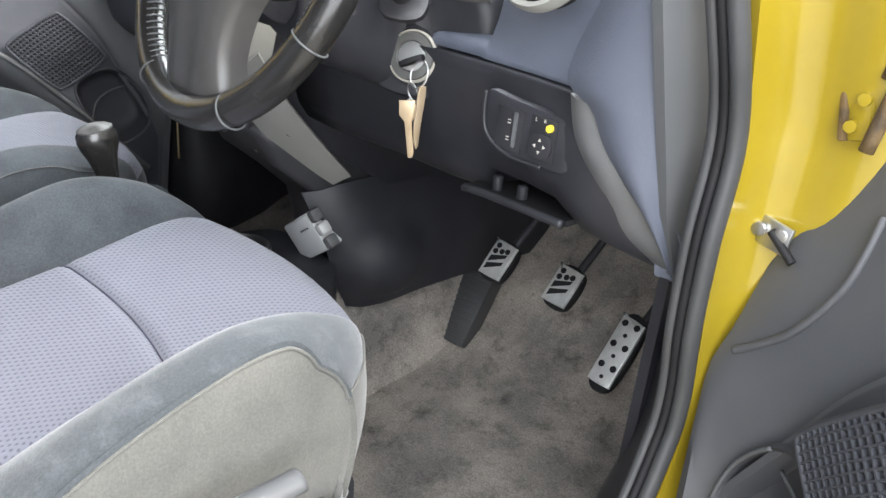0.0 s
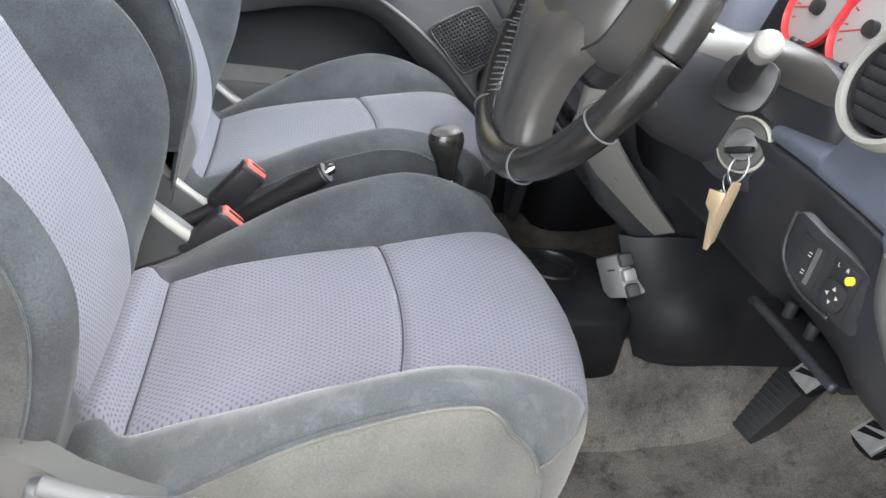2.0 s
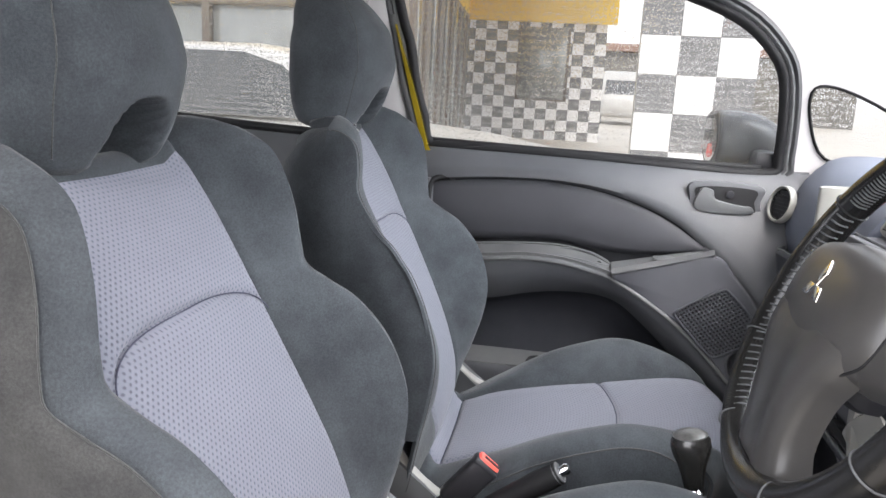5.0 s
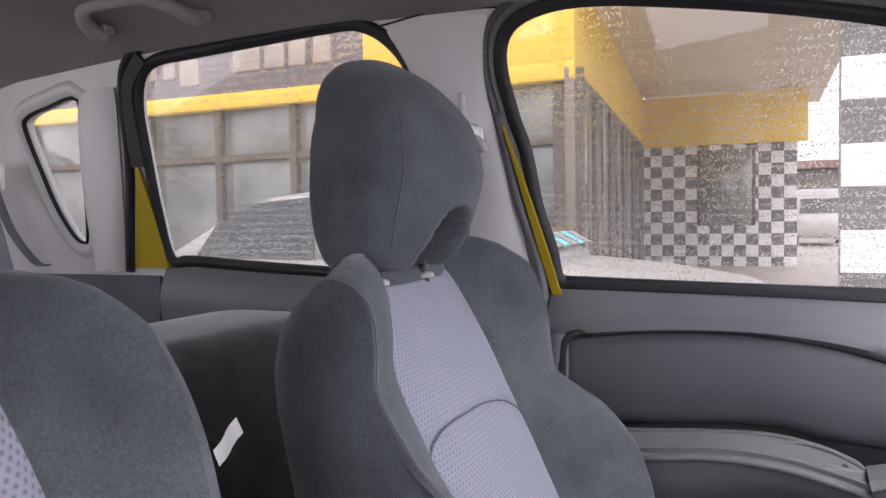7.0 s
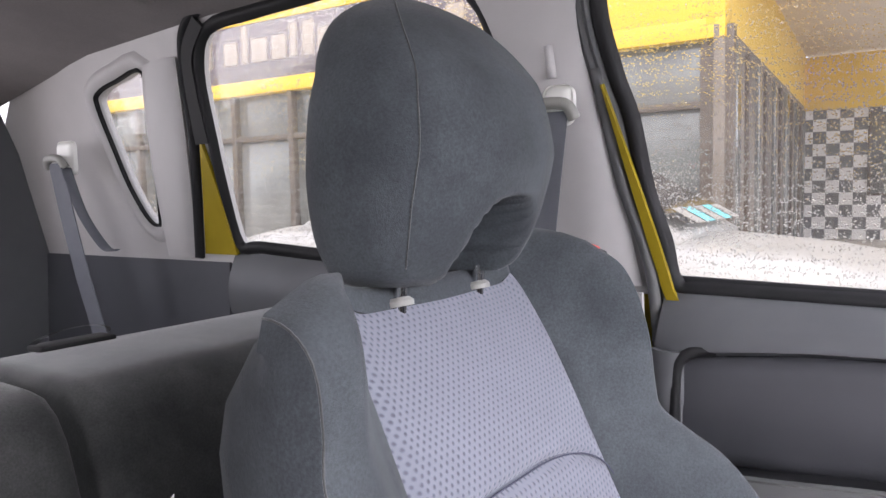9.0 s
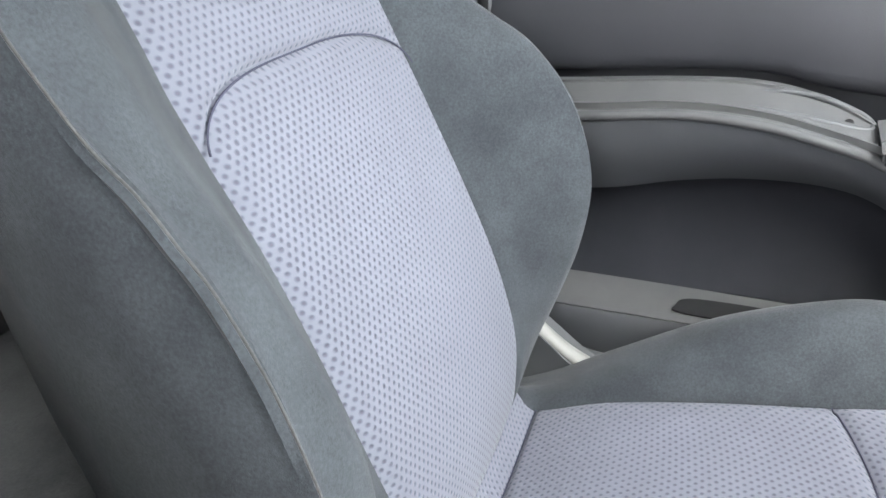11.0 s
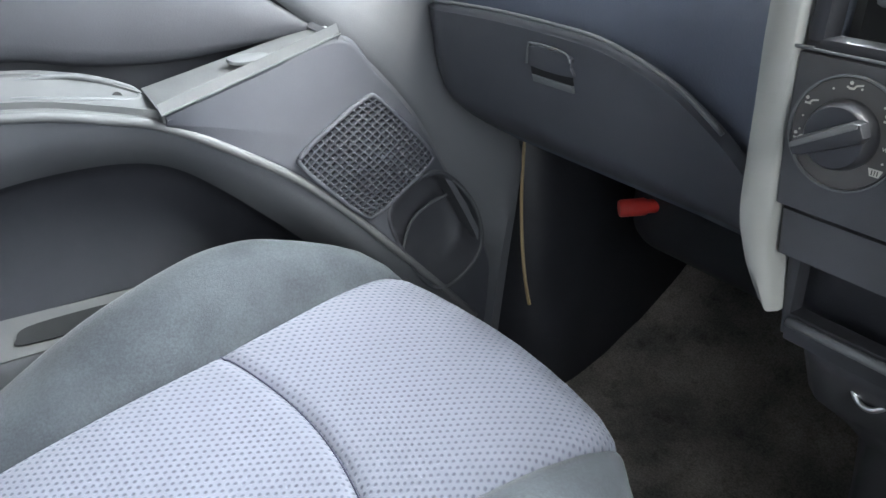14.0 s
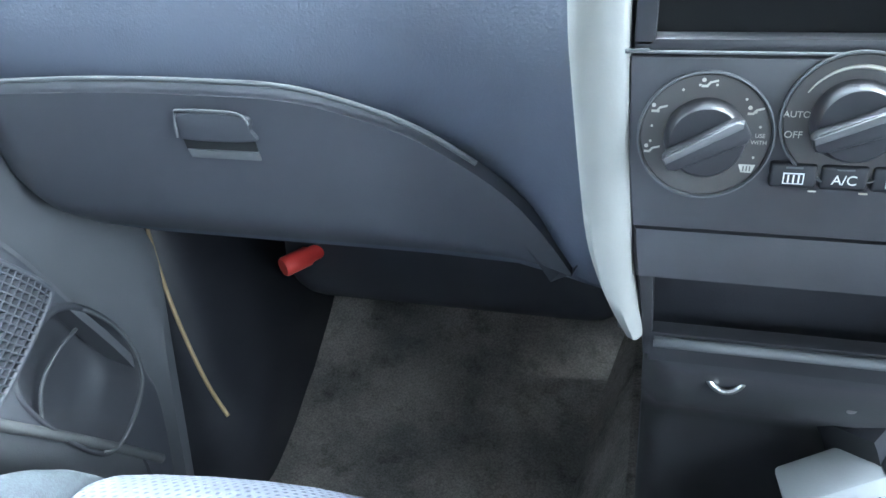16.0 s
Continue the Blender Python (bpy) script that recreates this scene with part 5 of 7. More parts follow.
# lower console under the stack
cons = thing("lower_console", (0, .38, .55), "black plastic lower console under the centre stack", "centre console")
S = []
for z, x, y in ((.79, .090, .285), (.76, .092, .300), (.72, .092, .322), (.67, .090, .385), (.62, .088, .440), (.55, .086, .455), (.47, .086, .465), (.31, .086, .475)):
    S.append([(a * x, y + (.012 if abs(a) > .93 else 0), z) for a in np.linspace(-1, 1, 15)] + [(x, .62, z), (-x, .62, z)])
into(grid_ob("body", S, "stackgrey", None, "", wrap=True, cap=True), cons, (0, .38, .55))
ring = [(-.037 + .014 * math.cos(a), .308 + .004 * math.sin(a), .764 + .018 * math.sin(a)) for a in np.linspace(math.pi, 2 * math.pi, 14)]
into(tube("hook", ring, .0022, "steel", None, "bent steel wire hook", n=30), cons, (0, .38, .55))
into(lathe("screw", [(0, 0), (.005, 0), (.005, .003), (.003, .005), (0, .005)], pose(.046, .318, .737, 90, 0, 0), "steel", None, "bright screw head"), cons, (0, .38, .55))

# shift housing with gear lever
sh = thing("gear_shifter", (.04, .30, .60), "black gear lever with a worn leather knob and chrome collar", "gear lever")
HO = (.04, .30, .60)
into(box("housing", (.13, .16, .08), (.03, .10, .600), "plastic", None, r=.02), sh, HO)
into(tube("stem", [(.030, .14, .655), (.028, .118, .68), (.026, .104, .705)], .0075, "steel", None, n=12), sh, HO)
into(lathe("collar", [(0, 0), (.012, 0), (.0135, .003), (.0135, .008), (.011, .011), (0, .011)], pose(.026, .1045, .7045, 12, 0, 0), "chrome", None, "chrome collar"), sh, HO)
KX, KY = .026, .103
kn = [(.0, .012), (.0115, .012), (.0130, .020), (.0145, .034), (.018, .052), (.0222, .066), (.0240, .078), (.0232, .088), (.019, .096), (.010, .100), (0, .101)]
into(lathe("knob", kn, pose(KX, KY, .705, 10, 0, 0) @ Matrix.Diagonal((.90, 1.12, .92, 1)), "knobleather", None, "worn black leather gear knob"), sh, HO)
into(lathe("knob_cap", [(.0205, .0938), (.0205, .0958), (.0165, .0992), (.010, .1016), (0, .1026)], pose(KX, KY, .705, 10, 0, 0) @ Matrix.Diagonal((.90, 1.12, .92, 1)), "wornsilver", None, "rubbed silver cap of the knob"), sh, HO)

# low tray with cup rings between the seats and the stack
CUPS = ((.011, .304),)
tray = thing("cup_tray", (.02, .27, .50), "low black plastic tray with a round cup holder", "cup holder")
TO = (.02, .27, .50)
S = []
for z, g in ((.44, 0), (.535, .0), (.547, .004), (.552, .012)):
    S.append([(x * (1 - g * 5), y * (1 - g * 4), z) for x, y in loop([(-.088, -.15), (-.092, .0), (-.086, .11), (-.05, .145), (.03, .15), (.10, .145), (.13, .11), (.135, 0), (.12, -.15)], 48)])
into(grid_ob("body", np.array(S) + np.array((.02, .27, 0)), "plastic", None, "", wrap=True, cap=True), tray, TO)
for x, y in CUPS:
    into(lathe("cup_ring", [(.040, -.045), (.044, -.004), (.0475, .0), (.0475, .010), (.045, .013), (.0425, .010), (.0415, .0), (.038, -.042)], pose(x, y, .554), "plastic_gloss", None, "glossy raised cup ring", 48), tray, TO)
    # near-black disc for the shade down in the cup
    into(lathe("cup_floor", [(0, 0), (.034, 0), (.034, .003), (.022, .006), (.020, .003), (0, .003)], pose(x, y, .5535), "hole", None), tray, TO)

# side cover of the tunnel on the driver's side, above the carpet
tun = thing("tunnel_cover", (.10, .60, .48), "black plastic tunnel side cover with a rounded bulge", "trim panel")
rows = []
for q in np.linspace(0, 1, 34):
    line = []
    for v in np.linspace(0, 1, 20):
        z = .472 + v * .19
        y = (.478 - .40 * (z - .472)) * (1 - q) + .95 * q
        edge = math.exp(-q / .03)
        x = .098 + .026 * math.exp(-((y - .515) / .045) ** 2 - ((z - .535) / .04) ** 2) * min(1, (z - .472) / .05) - .030 * v ** 3 - .022 * edge + .004 * math.sin(math.pi * v)
        line.append((x, y, z))
    rows.append(line)
into(thick_sheet("body", np.array(rows)[:, ::-1], .05, "plastic", None), tun, (.10, .60, .48))
into(tube("lower_edge", [r[0] for r in rows], .004, "plastic_gloss", None, "rounded lower edge", n=50, sides=8), tun, (.10, .60, .48))
into(lathe("clip_stud", [(0, 0), (.008, 0), (.006, .003), (0, .004)], pose(.118, .60, .60, 0, 90, 0), "plastic_gloss", None, n=16), tun, (.10, .60, .48))

# grey hinged catch on the tunnel
clip = thing("connector_box", (.05, .425, .575), "grey plastic connector box with hinge lugs beside the tunnel", "connector")
mk = Matrix.Translation((.080, .398, .593)) @ pose(0, 0, 0, 0, -35, 0) @ pose(0, 0, 0, 16, 0, 0)
for o in [box("box_body", (.083, .042, .068), (0, 0, 0), "clipgrey", None, "grey plastic body", r=.005)] + [box("hinge_lug", (.016, .022, .021), (.048, -.010, -.024 + .024 * k), "silver" if k == 1 else "rubber_grey", None, "", r=.005) for k in range(3)] + \
         [lathe("dot", [(0, 0), (.0016, 0), (.0016, .001), (0, .001)], pose(.006 + k * .007, -.0224, .012, 90, 0, 0), "hole", None, n=8) for k in range(4)]:
    o.data.transform(mk)
    into(o, clip, (.05, .425, .575))

# pedals
def pedal(x, y, z, w, h, label, slots, tilt):
    root = thing("pedal", (x, y, z), label, "pedal", "pedals")
    m = pose(0, 0, 0, tilt, 0, 0)
    prism("pad", loop([(-w, -h * .8), (-w * .85, -h), (w * .78, -h), (w * .94, -h * .82), (w, h * .75), (w * .85, h * .93), (-w * .8, h), (-w * .95, h * .85)], 40), .006, m, "pedalmetal", root, "drilled steel pad", .0015)
    prism("rubber_back", loop([(-w * .98, -h * .98), (w * .90, -h * .98), (w * .98, h * .90), (-w * .92, h * .97)], 28), .012, m @ pose(0, 0, -.013), "rubber", root)
    if slots:
        for k in (-1, 0):
            # near-black plates laid on the pad for the dark of its cut-outs
            prism("slot", [(-w * .75, -h * .55 + k * .0145 + .008), (w * .55, h * .0 + k * .0145 + .006), (w * .6, h * .0 + k * .0145 + .013), (-w * .72, -h * .5 + k * .0150 + .0185)], .0008, m @ pose(0, 0, .0056), "hole", root)
        for a, b in ((-.5, .7), (.45, .55), (.0, .45), (-.55, .35)):
            lathe("stud", [(0, 0), (.0052, 0), (.0048, .0016), (0, .002)], m @ pose(a * w, b * h, .0058), "rubber", root, n=14)
    else:
        for j in range(6):
            for i in (-1, 0, 1):
                if (i + j) % 2:
                    continue
                r = .0056 if i else .0035
                lathe("stud", [(0, 0), (r, 0), (r * .9, .0014), (0, .0018)], m @ pose(i * w * .52, -h * .8 + j * h * .32, .0058), "rubber", root, n=14)
    tube("arm", [(0, .004, -.01), (.012, .10, .10), (.02, .16, .25)], .007, "plastic", root, n=14)


pedal(.256, .662, .548, .024, .033, "drilled steel clutch pedal pad on a black arm", True, 52)
pedal(.381, .686, .545, .024, .033, "drilled steel brake pedal pad on a black arm", True, 52)
pedal(.510, .675, .490, .021, .057, "long drilled steel accelerator pedal", False, 52)
rest = thing("foot_rest", (.17, .75, .36), "ribbed black rubber foot rest on the footwell floor", "foot rest")
m = pose(.150, .705, .395, 50, 0, 12)
into(prism("plate", [(-.033, -.076), (.033, -.076), (.033, .076), (-.033, .076)], .042, m @ pose(0, 0, -.030), "rubber_mid", None, "", .003), rest, (.17, .75, .36))
for k in range(13):
    into(box("rib", (.060, .0045, .003), (0, 0, 0), "rubber_mid", None, r=.001), rest, (.17, .75, .36)).data.transform(Matrix.Translation(-Vector((.17, .75, .36))) @ m @ pose(0, -.071 + k * .0118, .012) @ Matrix.Translation((.17, .75, .36)))

# steering wheel
wheel = thing("steering_wheel", (.315, .159, 1.048), "worn black leather steering wheel with a grey hub", "steering wheel")
TW = pose(0, 0, 0, 65.4, 0, 0) @ Matrix.Diagonal((.957, .957, .957, 1))
def wpart(ob):
    ob.data.transform(TW)
    ob.parent = wheel
    return ob


RW_ = .1865
wpart(tube("rim", [(RW_ * math.cos(a), RW_ * math.sin(a) * .985, 0) for a in np.linspace(0, 2 * math.pi, 40, endpoint=False)], .0183, "leather", None, "smooth worn leather rim", n=160, sides=18, closed=True))
for a in (-25, 205, 30, 150, -62, 242):
    c = radians(a)
    wpart(tube("rim_joint", [((RW_ + .0189 * math.cos(q)) * math.cos(c), (RW_ + .0189 * math.cos(q)) * math.sin(c), .0189 * math.sin(q)) for q in np.linspace(0, 2 * math.pi, 16, endpoint=False)], .0011, "plastic_grey" if a < 0 or a > 200 else "hole", None, n=40, sides=6, closed=True))
for a0, a1 in ((150, 240), (30, -25), (100, 145)):
    for k in range(30):
        c = radians(a0 + (a1 - a0) * (k + .5) / 30)
        p, q = RW_ - .0193, RW_ - .0130
        wpart(tube("stitch", [(p * math.cos(c), p * math.sin(c), -.004), (p * math.cos(c + .012) * .998, p * math.sin(c + .012) * .998, .006), (q * math.cos(c + .02), q * math.sin(c + .02), .0135)], .0011, "plastic_grey", None, n=6, sides=5))
# hub and spokes
def dome(outl, h, n, rim=.75):
    P = np.array(loop(outl, 64))
    c = P.mean(0)
    rows = []
    for f, z in ((1.0, -.02), (1.0, 0), (.985, h * .25), (.95, h * .45), (.85, h * .72), (.65, h * .9), (.4, h * .98), (.15, h), (.01, h)):
        rows.append([(c[0] + (x - c[0]) * f, c[1] + (y - c[1]) * f, z + .0) for x, y in P])
    return rows


wpart(grid_ob("hub_cover", np.array(dome([(-.098, .050), (-.05, .064), (0, .068), (.05, .064), (.098, .050), (.116, .018), (.110, -.022), (.080, -.044), (0, -.050), (-.080, -.044), (-.110, -.022), (-.116, .018)], .046, 9)),
              "hubgrey", None, "grey plastic hub cover", wrap=True, cap=True))
# broad lower spoke, waisted below the hub cover
rows = []
for y, hw, z in ((-.020, .088, .036), (-.045, .078, .037), (-.065, .066, .034), (-.090, .057, .028), (-.115, .053, .021), (-.140, .054, .013), (-.158, .058, .006), (-.172, .060, -.002)):
    rows.append([(hw * a, y + .010 * (a * a - .4) * (y < -.13), z - d) for a, d in ((-1.08, .034), (-1.04, .016), (-1.0, .006), (-.88, .001), (-.6, -.003), (-.3, -.001), (0, .001), (.3, -.001), (.6, -.003), (.88, .001), (1.0, .006), (1.04, .016), (1.08, .034))])
wpart(thick_sheet("lower_spoke", np.array([cr(np.array(c), 24) for c in np.array(rows).transpose(1, 0, 2)]), .004, "hubgrey", None, "grey plastic lower spoke"))
wpart(tube("spoke_joint", [(-.060, -.160, .008), (-.03, -.166, .010), (0, -.168, .011), (.03, -.166, .010), (.060, -.160, .008)], .0012, "hole", None, n=30, sides=6))
for s in (-1, 1):
    arm_rows = np.array([[(s * x, y + v * w, z + .010 * (1 - v * v) - .016 * max(0, abs(v) - .8) / .2) for v in np.linspace(-1, 1, 15)] for x, y, w, z in ((.075, .004, .046, .014), (.10, .005, .044, .010), (.125, .006, .038, .004), (.15, .004, .034, -.002), (.17, .002, .034, -.006), (.184, .0, .036, -.009))])
    wpart(thick_sheet("spoke", arm_rows if s < 0 else arm_rows[:, ::-1], .004, "hubgrey", None, "grey plastic spoke"))
    wpart(tube("cover_seam", [(s * .092, .054, .012), (s * .108, .034, .020), (s * .112, .005, .021), (s * .104, -.022, .020), (s * .086, -.040, .022)], .0013, "hole", None, n=40, sides=6))
for a in (90, 210, 330):
    c, q = radians(a), .0145
    ux, uy = math.cos(c), math.sin(c)
    wpart(prism("badge", [(0, 0), (q * ux * .9 - uy * .007, q * uy * .9 + ux * .007), (2 * q * ux * .9, 2 * q * uy * .9), (q * ux * .9 + uy * .007, q * uy * .9 - ux * .007)], .003, pose(0, .012, .0452), "chrome", None, "plain chrome badge piece", .0008))
wpart(box("hub_back", (.11, .12, .05), (0, -.01, -.03), "plastic", None, r=.02))

# steering column with ignition and stalk
col = thing("steering_column", (.322, .27, .97), "black plastic steering column shroud", "steering column")
CO = (.322, .27, .97)
RINGS = ((.185, .044, .050, 1.014, .322), (.20, .048, .057, 1.006, .322), (.24, .050, .066, .989, .321), (.30, .046, .072, .972, .316), (.338, .044, .074, .960, .312), (.356, .076, .078, .956, .326), (.366, .098, .080, .956, .344), (.374, .110, .082, .957, .350), (.44, .112, .082, .945, .352))


def shroud_ring(y, w, h, zc, cx, angles, grow_by=1.0, fwd=0.0):
    return [(cx + grow_by * w * math.copysign(abs(math.cos(a)) ** .6, math.cos(a)), y - .12 * h * math.sin(a) - fwd, zc + grow_by * h * math.copysign(abs(math.sin(a)) ** .6, math.sin(a))) for a in angles]


into(grid_ob("shroud", [shroud_ring(*r, np.linspace(0, 2 * math.pi, 48, endpoint=False)) for r in RINGS], "plastic", None, "", wrap=True, cap=True), col, CO)
U = [shroud_ring(*r, np.linspace(.45, math.pi - .45, 26), 1.02, .002) for r in RINGS[1:8]]
into(thick_sheet("upper_shroud", np.array(U), .003, "hubgrey", None, "grey upper shroud"), col, CO)

# ignition barrel
mi = pose(.3705, .341, .9355, 0, 0, 0) @ look((0, 0, 0), (-.45, .85, -.22), 0)
ign = thing("ignition_lock", (.386, .318, .943), "round silver ignition lock with a key in it", "ignition lock")
def ip(ob):
    ob.data.transform(Matrix.Translation((-.386, -.318, -.943)))
    ob.parent = ign
    return ob


ip(prism("bezel", loop([(-.050, -.020), (-.030, -.042), (.030, -.044), (.052, -.022), (.054, .022), (.034, .046), (-.028, .048), (-.050, .024)], 48), .040, mi @ pose(0, 0, -.034), "plastic", None, "faceted black bezel", .005))
ip(prism("bezel_well", loop([(.0335 * math.cos(a), .0335 * math.sin(a)) for a in np.linspace(0, 6.283, 12, endpoint=False)], 40), .003, mi @ pose(0, 0, .005), "plastic_gloss", None, "", .001))
ip(lathe("ring", [(.016, .006), (.0275, .006), (.0280, .012), (.026, .016), (.018, .017), (.016, .012)], mi, "bracket", None, "scuffed silver lock ring"))
ip(lathe("cream_rim", [(.0272, .008), (.0300, .008), (.0300, .013), (.028, .0155), (.0268, .013)], mi, "mark", None, "cream plastic rim"))
ip(lathe("barrel", [(0, .008), (.0165, .008), (.0165, .014), (.012, .0145), (0, .0145)], mi, "steel", None))
ip(prism("key_head", loop([(-.013, -.005), (0, -.008), (.014, -.006), (.016, 0), (.014, .006), (0, .008), (-.013, .005)], 28), .006, mi @ pose(.004, -.006, .024, 90, 0, 25) @ pose(0, 0, -.003), "rubber", None, "black key head", .002))
keys = thing("key_bunch", (.400, .312, .93), "two brass keys hanging from steel rings", "keys")
def kp(ob):
    ob.data.transform(Matrix.Translation((-.400, -.312, -.93)))
    ob.parent = keys
    return ob


kp(tube("split_ring", [(.402 + .0135 * math.cos(a), .312 + .004 * math.sin(a), .923 + .0145 * math.sin(a)) for a in np.linspace(0, 2 * math.pi, 20, endpoint=False)], .0011, "steel", None, n=60, sides=8, closed=True))
kp(tube("small_ring", [(.395 + .0085 * math.cos(a), .311 - .003 * math.sin(a), .902 + .0105 * math.sin(a)) for a in np.linspace(0, 2 * math.pi, 20, endpoint=False)], .0009, "steel", None, n=50, sides=8, closed=True))
kp(prism("key_blade", [(-.005, 0), (.005, 0), (.0062, -.010), (.0055, -.045), (.0065, -.066), (.004, -.070), (-.001, -.062), (-.0055, -.040), (-.006, -.010)], .0022, pose(.413, .308, .913, 90, 7, 100) , "brass", None, "long flat brass key", .0005))
kp(prism("key_blade", [(-.009, 0), (.009, 0), (.010, -.010), (.007, -.020), (.004, -.024), (.0042, -.060), (.002, -.066), (-.003, -.066), (-.0042, -.024), (-.010, -.016)], .0024, pose(.392, .306, .893, 90, -7, 40), "brass", None, "brass key with a cut shoulder", .0005))
kp(tube("tag_wire", [(.378, .312, .885), (.386, .310, .889), (.393, .309, .894)], .0016, "steel", None, n=10))
for o in [c for c in bpy.data.objects if c.parent is keys]:
    o.data.transform(Matrix.Translation((.014, -.004, .004)))
# stalk
st = thing("light_stalk", (.46, .24, 1.045), "black control stalk with a pale grey end", "control stalk")
for o in (tube("arm", [(.395, .292, 1.008), (.430, .272, 1.026), (.462, .255, 1.045), (.492, .241, 1.061)], [.0125, .0125, .0115, .011], "plastic", None, n=16, sides=16),
          tube("tip", [(.488, .243, 1.059), (.497, .239, 1.064), (.508, .234, 1.070), (.512, .232, 1.072)], [.0112, .0120, .0118, .0090], "trim", None, "pale grey stalk end", n=16, sides=20),
          prism("surround", loop([(-.022, -.022), (.022, -.022), (.024, .022), (-.020, .022)], 24), .010, pose(.398, .296, 1.006, 66, 0, 40), "plastic_gloss", None, "", .003)):
    into(o, st, (.46, .24, 1.045))

# switch panel by the door
sp = thing("switch_panel", (.56, .325, .90), "black switch panel with mirror control and dimmer", "switch panel")
PO = (.56, .325, .90)
mp = Matrix.Translation((.570, .326, .903)) @ pose(0, 0, 0, 88, 0, 6) @ Matrix.Diagonal((.80, .86, 1, 1))
def spp(ob):
    ob.data.transform(Matrix.Translation(-Vector(PO)))
    ob.parent = sp
    return ob


spp(prism("frame", loop([(-.068, .033), (-.02, .032), (.062, .022), (.068, .0), (.064, -.035), (.02, -.036), (-.03, -.034), (-.058, -.018)], 48), .010, mp, "plastic", None, "", .004))
spp(tube("frame_edge", [mp @ Vector((x, y, .010)) for x, y in [(-.068, .033), (-.066, .0), (-.054, -.020), (-.02, -.034), (.03, -.036)]], .0022, "plastic", None, "worn panel edge", n=40, sides=8))
for x0, x1 in ((-.044, -.004), (.008, .046)):
    spp(prism("insert", [(x0, -.026), (x1, -.028), (x1, .020), (x0, .022)], .0025, mp @ pose(0, 0, .009), "plastic_gloss", None, "", .001))
spp(prism("dimmer", [(-.016, -.022), (-.012, -.022), (-.012, .018), (-.016, .018)], .003, mp @ pose(0, 0, .0112), "plastic_grey", None))
for a, b in ((-.024, .004), (-.024, -.016)):
    for d in (0, .0035):
        spp(prism("symbol", [(a - .0025, b + d), (a + .0018, b + d), (a + .0018, b + d + .0011), (a - .0025, b + d + .0011)], .0004, mp @ pose(0, 0, .0117), "mark", None))
spp(lathe("selector", [(0, 0), (.0045, 0), (.0042, .004), (0, .005)], mp @ pose(.037, .011, .0115), "yellowbtn", None, "yellow mirror selector", 20))
spp(text_ob("lettering", "L", .006, mp @ pose(.015, .017, .0119), "mark"))
spp(text_ob("lettering", "R", .006, mp @ pose(.028, .017, .0119), "mark"))
spp(prism("rocker", loop([(-.013, -.012), (.013, -.012), (.013, .012), (-.013, .012)], 24), .004, mp @ pose(.027, -.011, .0112), "plastic_gloss", None, "", .001))
for a in (0, 90, 180, 270):
    spp(prism("arrow", [(-.0022, .0055), (.0022, .0055), (0, .0095)], .0004, mp @ pose(.027, -.011, .0153, 0, 0, a), "mark", None))

# end trim of the dash by the door, upper pod and air vents
A = even([(.620, .314, .952), (.630, .316, .915), (.645, .326, .884), (.660, .343, .848), (.674, .360, .818), (.714, .402, .780)], 36)
B = even([(.650, .312, .948), (.662, .320, .915), (.683, .334, .878), (.701, .358, .845), (.721, .385, .808), (.722, .404, .784)], 36)
rows = [[a + (b - a) * v + np.array((0, -.006 * math.sin(math.pi * v), 0)) for v in np.linspace(0, 1, 8)] for a, b in zip(A, B)]
thick_sheet("end_trim", np.array(rows) - DO, .012, "rubber_grey", dash, "grey curved end trim")
A = even([(.648, .335, 1.12), (.640, .318, 1.05), (.624, .308, .995), (.622, .306, .962), (.650, .308, .945), (.664, .318, .912), (.686, .334, .876), (.706, .362, .835), (.722, .398, .785)], 40)
B = even([(.722, .262, 1.12), (.722, .278, 1.05), (.722, .300, 1.0), (.722, .314, .965), (.722, .323, .945), (.722, .337, .91), (.722, .350, .877), (.722, .372, .83), (.722, .400, .785)], 40)
rows = [[a + (b - a) * v + np.array((0, -.014 * math.sin(math.pi * v), 0)) for v in np.linspace(0, 1, 12)] for a, b in zip(A, B)]
thick_sheet("end_pod", np.array(rows) - DO, .02, "dash", dash, "smooth blue-grey end pod")
rows = [[(.724 + .004 * v, y0 + (y1 - y0) * v, z) for v in np.linspace(0, 1, 6)] for z, y0, y1 in ((1.16, .25, .32), (1.05, .27, .35), (.95, .31, .385), (.90, .33, .395), (.86, .345, .40), (.78, .39, .42))]
thick_sheet("pillar_foot_trim", rows, .01, "plastic_grey")
tagged(bpy.data.objects["pillar_foot_trim"], "grey plastic trim between the dashboard and the door seal", "pillar trim", kind="structure")


def vent(at, m, ring, w=.052):
    root = thing("air_vent", at, "round air vent with a pale ring and black slats", "air vent", "air vents")
    lathe("ring", [(w * .87, 0), (w, 0), (w * 1.01, .006), (w * .96, .014), (w * .88, .014), (w * .84, .008)], m, ring, root, "pale grey vent ring", 48)
    # cup lined near-black for the shade behind the slats
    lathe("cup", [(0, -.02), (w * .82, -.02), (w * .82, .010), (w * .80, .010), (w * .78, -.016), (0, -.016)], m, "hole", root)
    for k in range(-3, 4):
        hw = math.sqrt(max(0, (w * .78) ** 2 - (k * w * .2) ** 2))
        o = box("slat", (2 * hw, .010, .0016), (0, k * w * .2, .006), "plastic_gloss", root, r=.0005, rot=(20, 0, 0))
        o.data.transform(m)


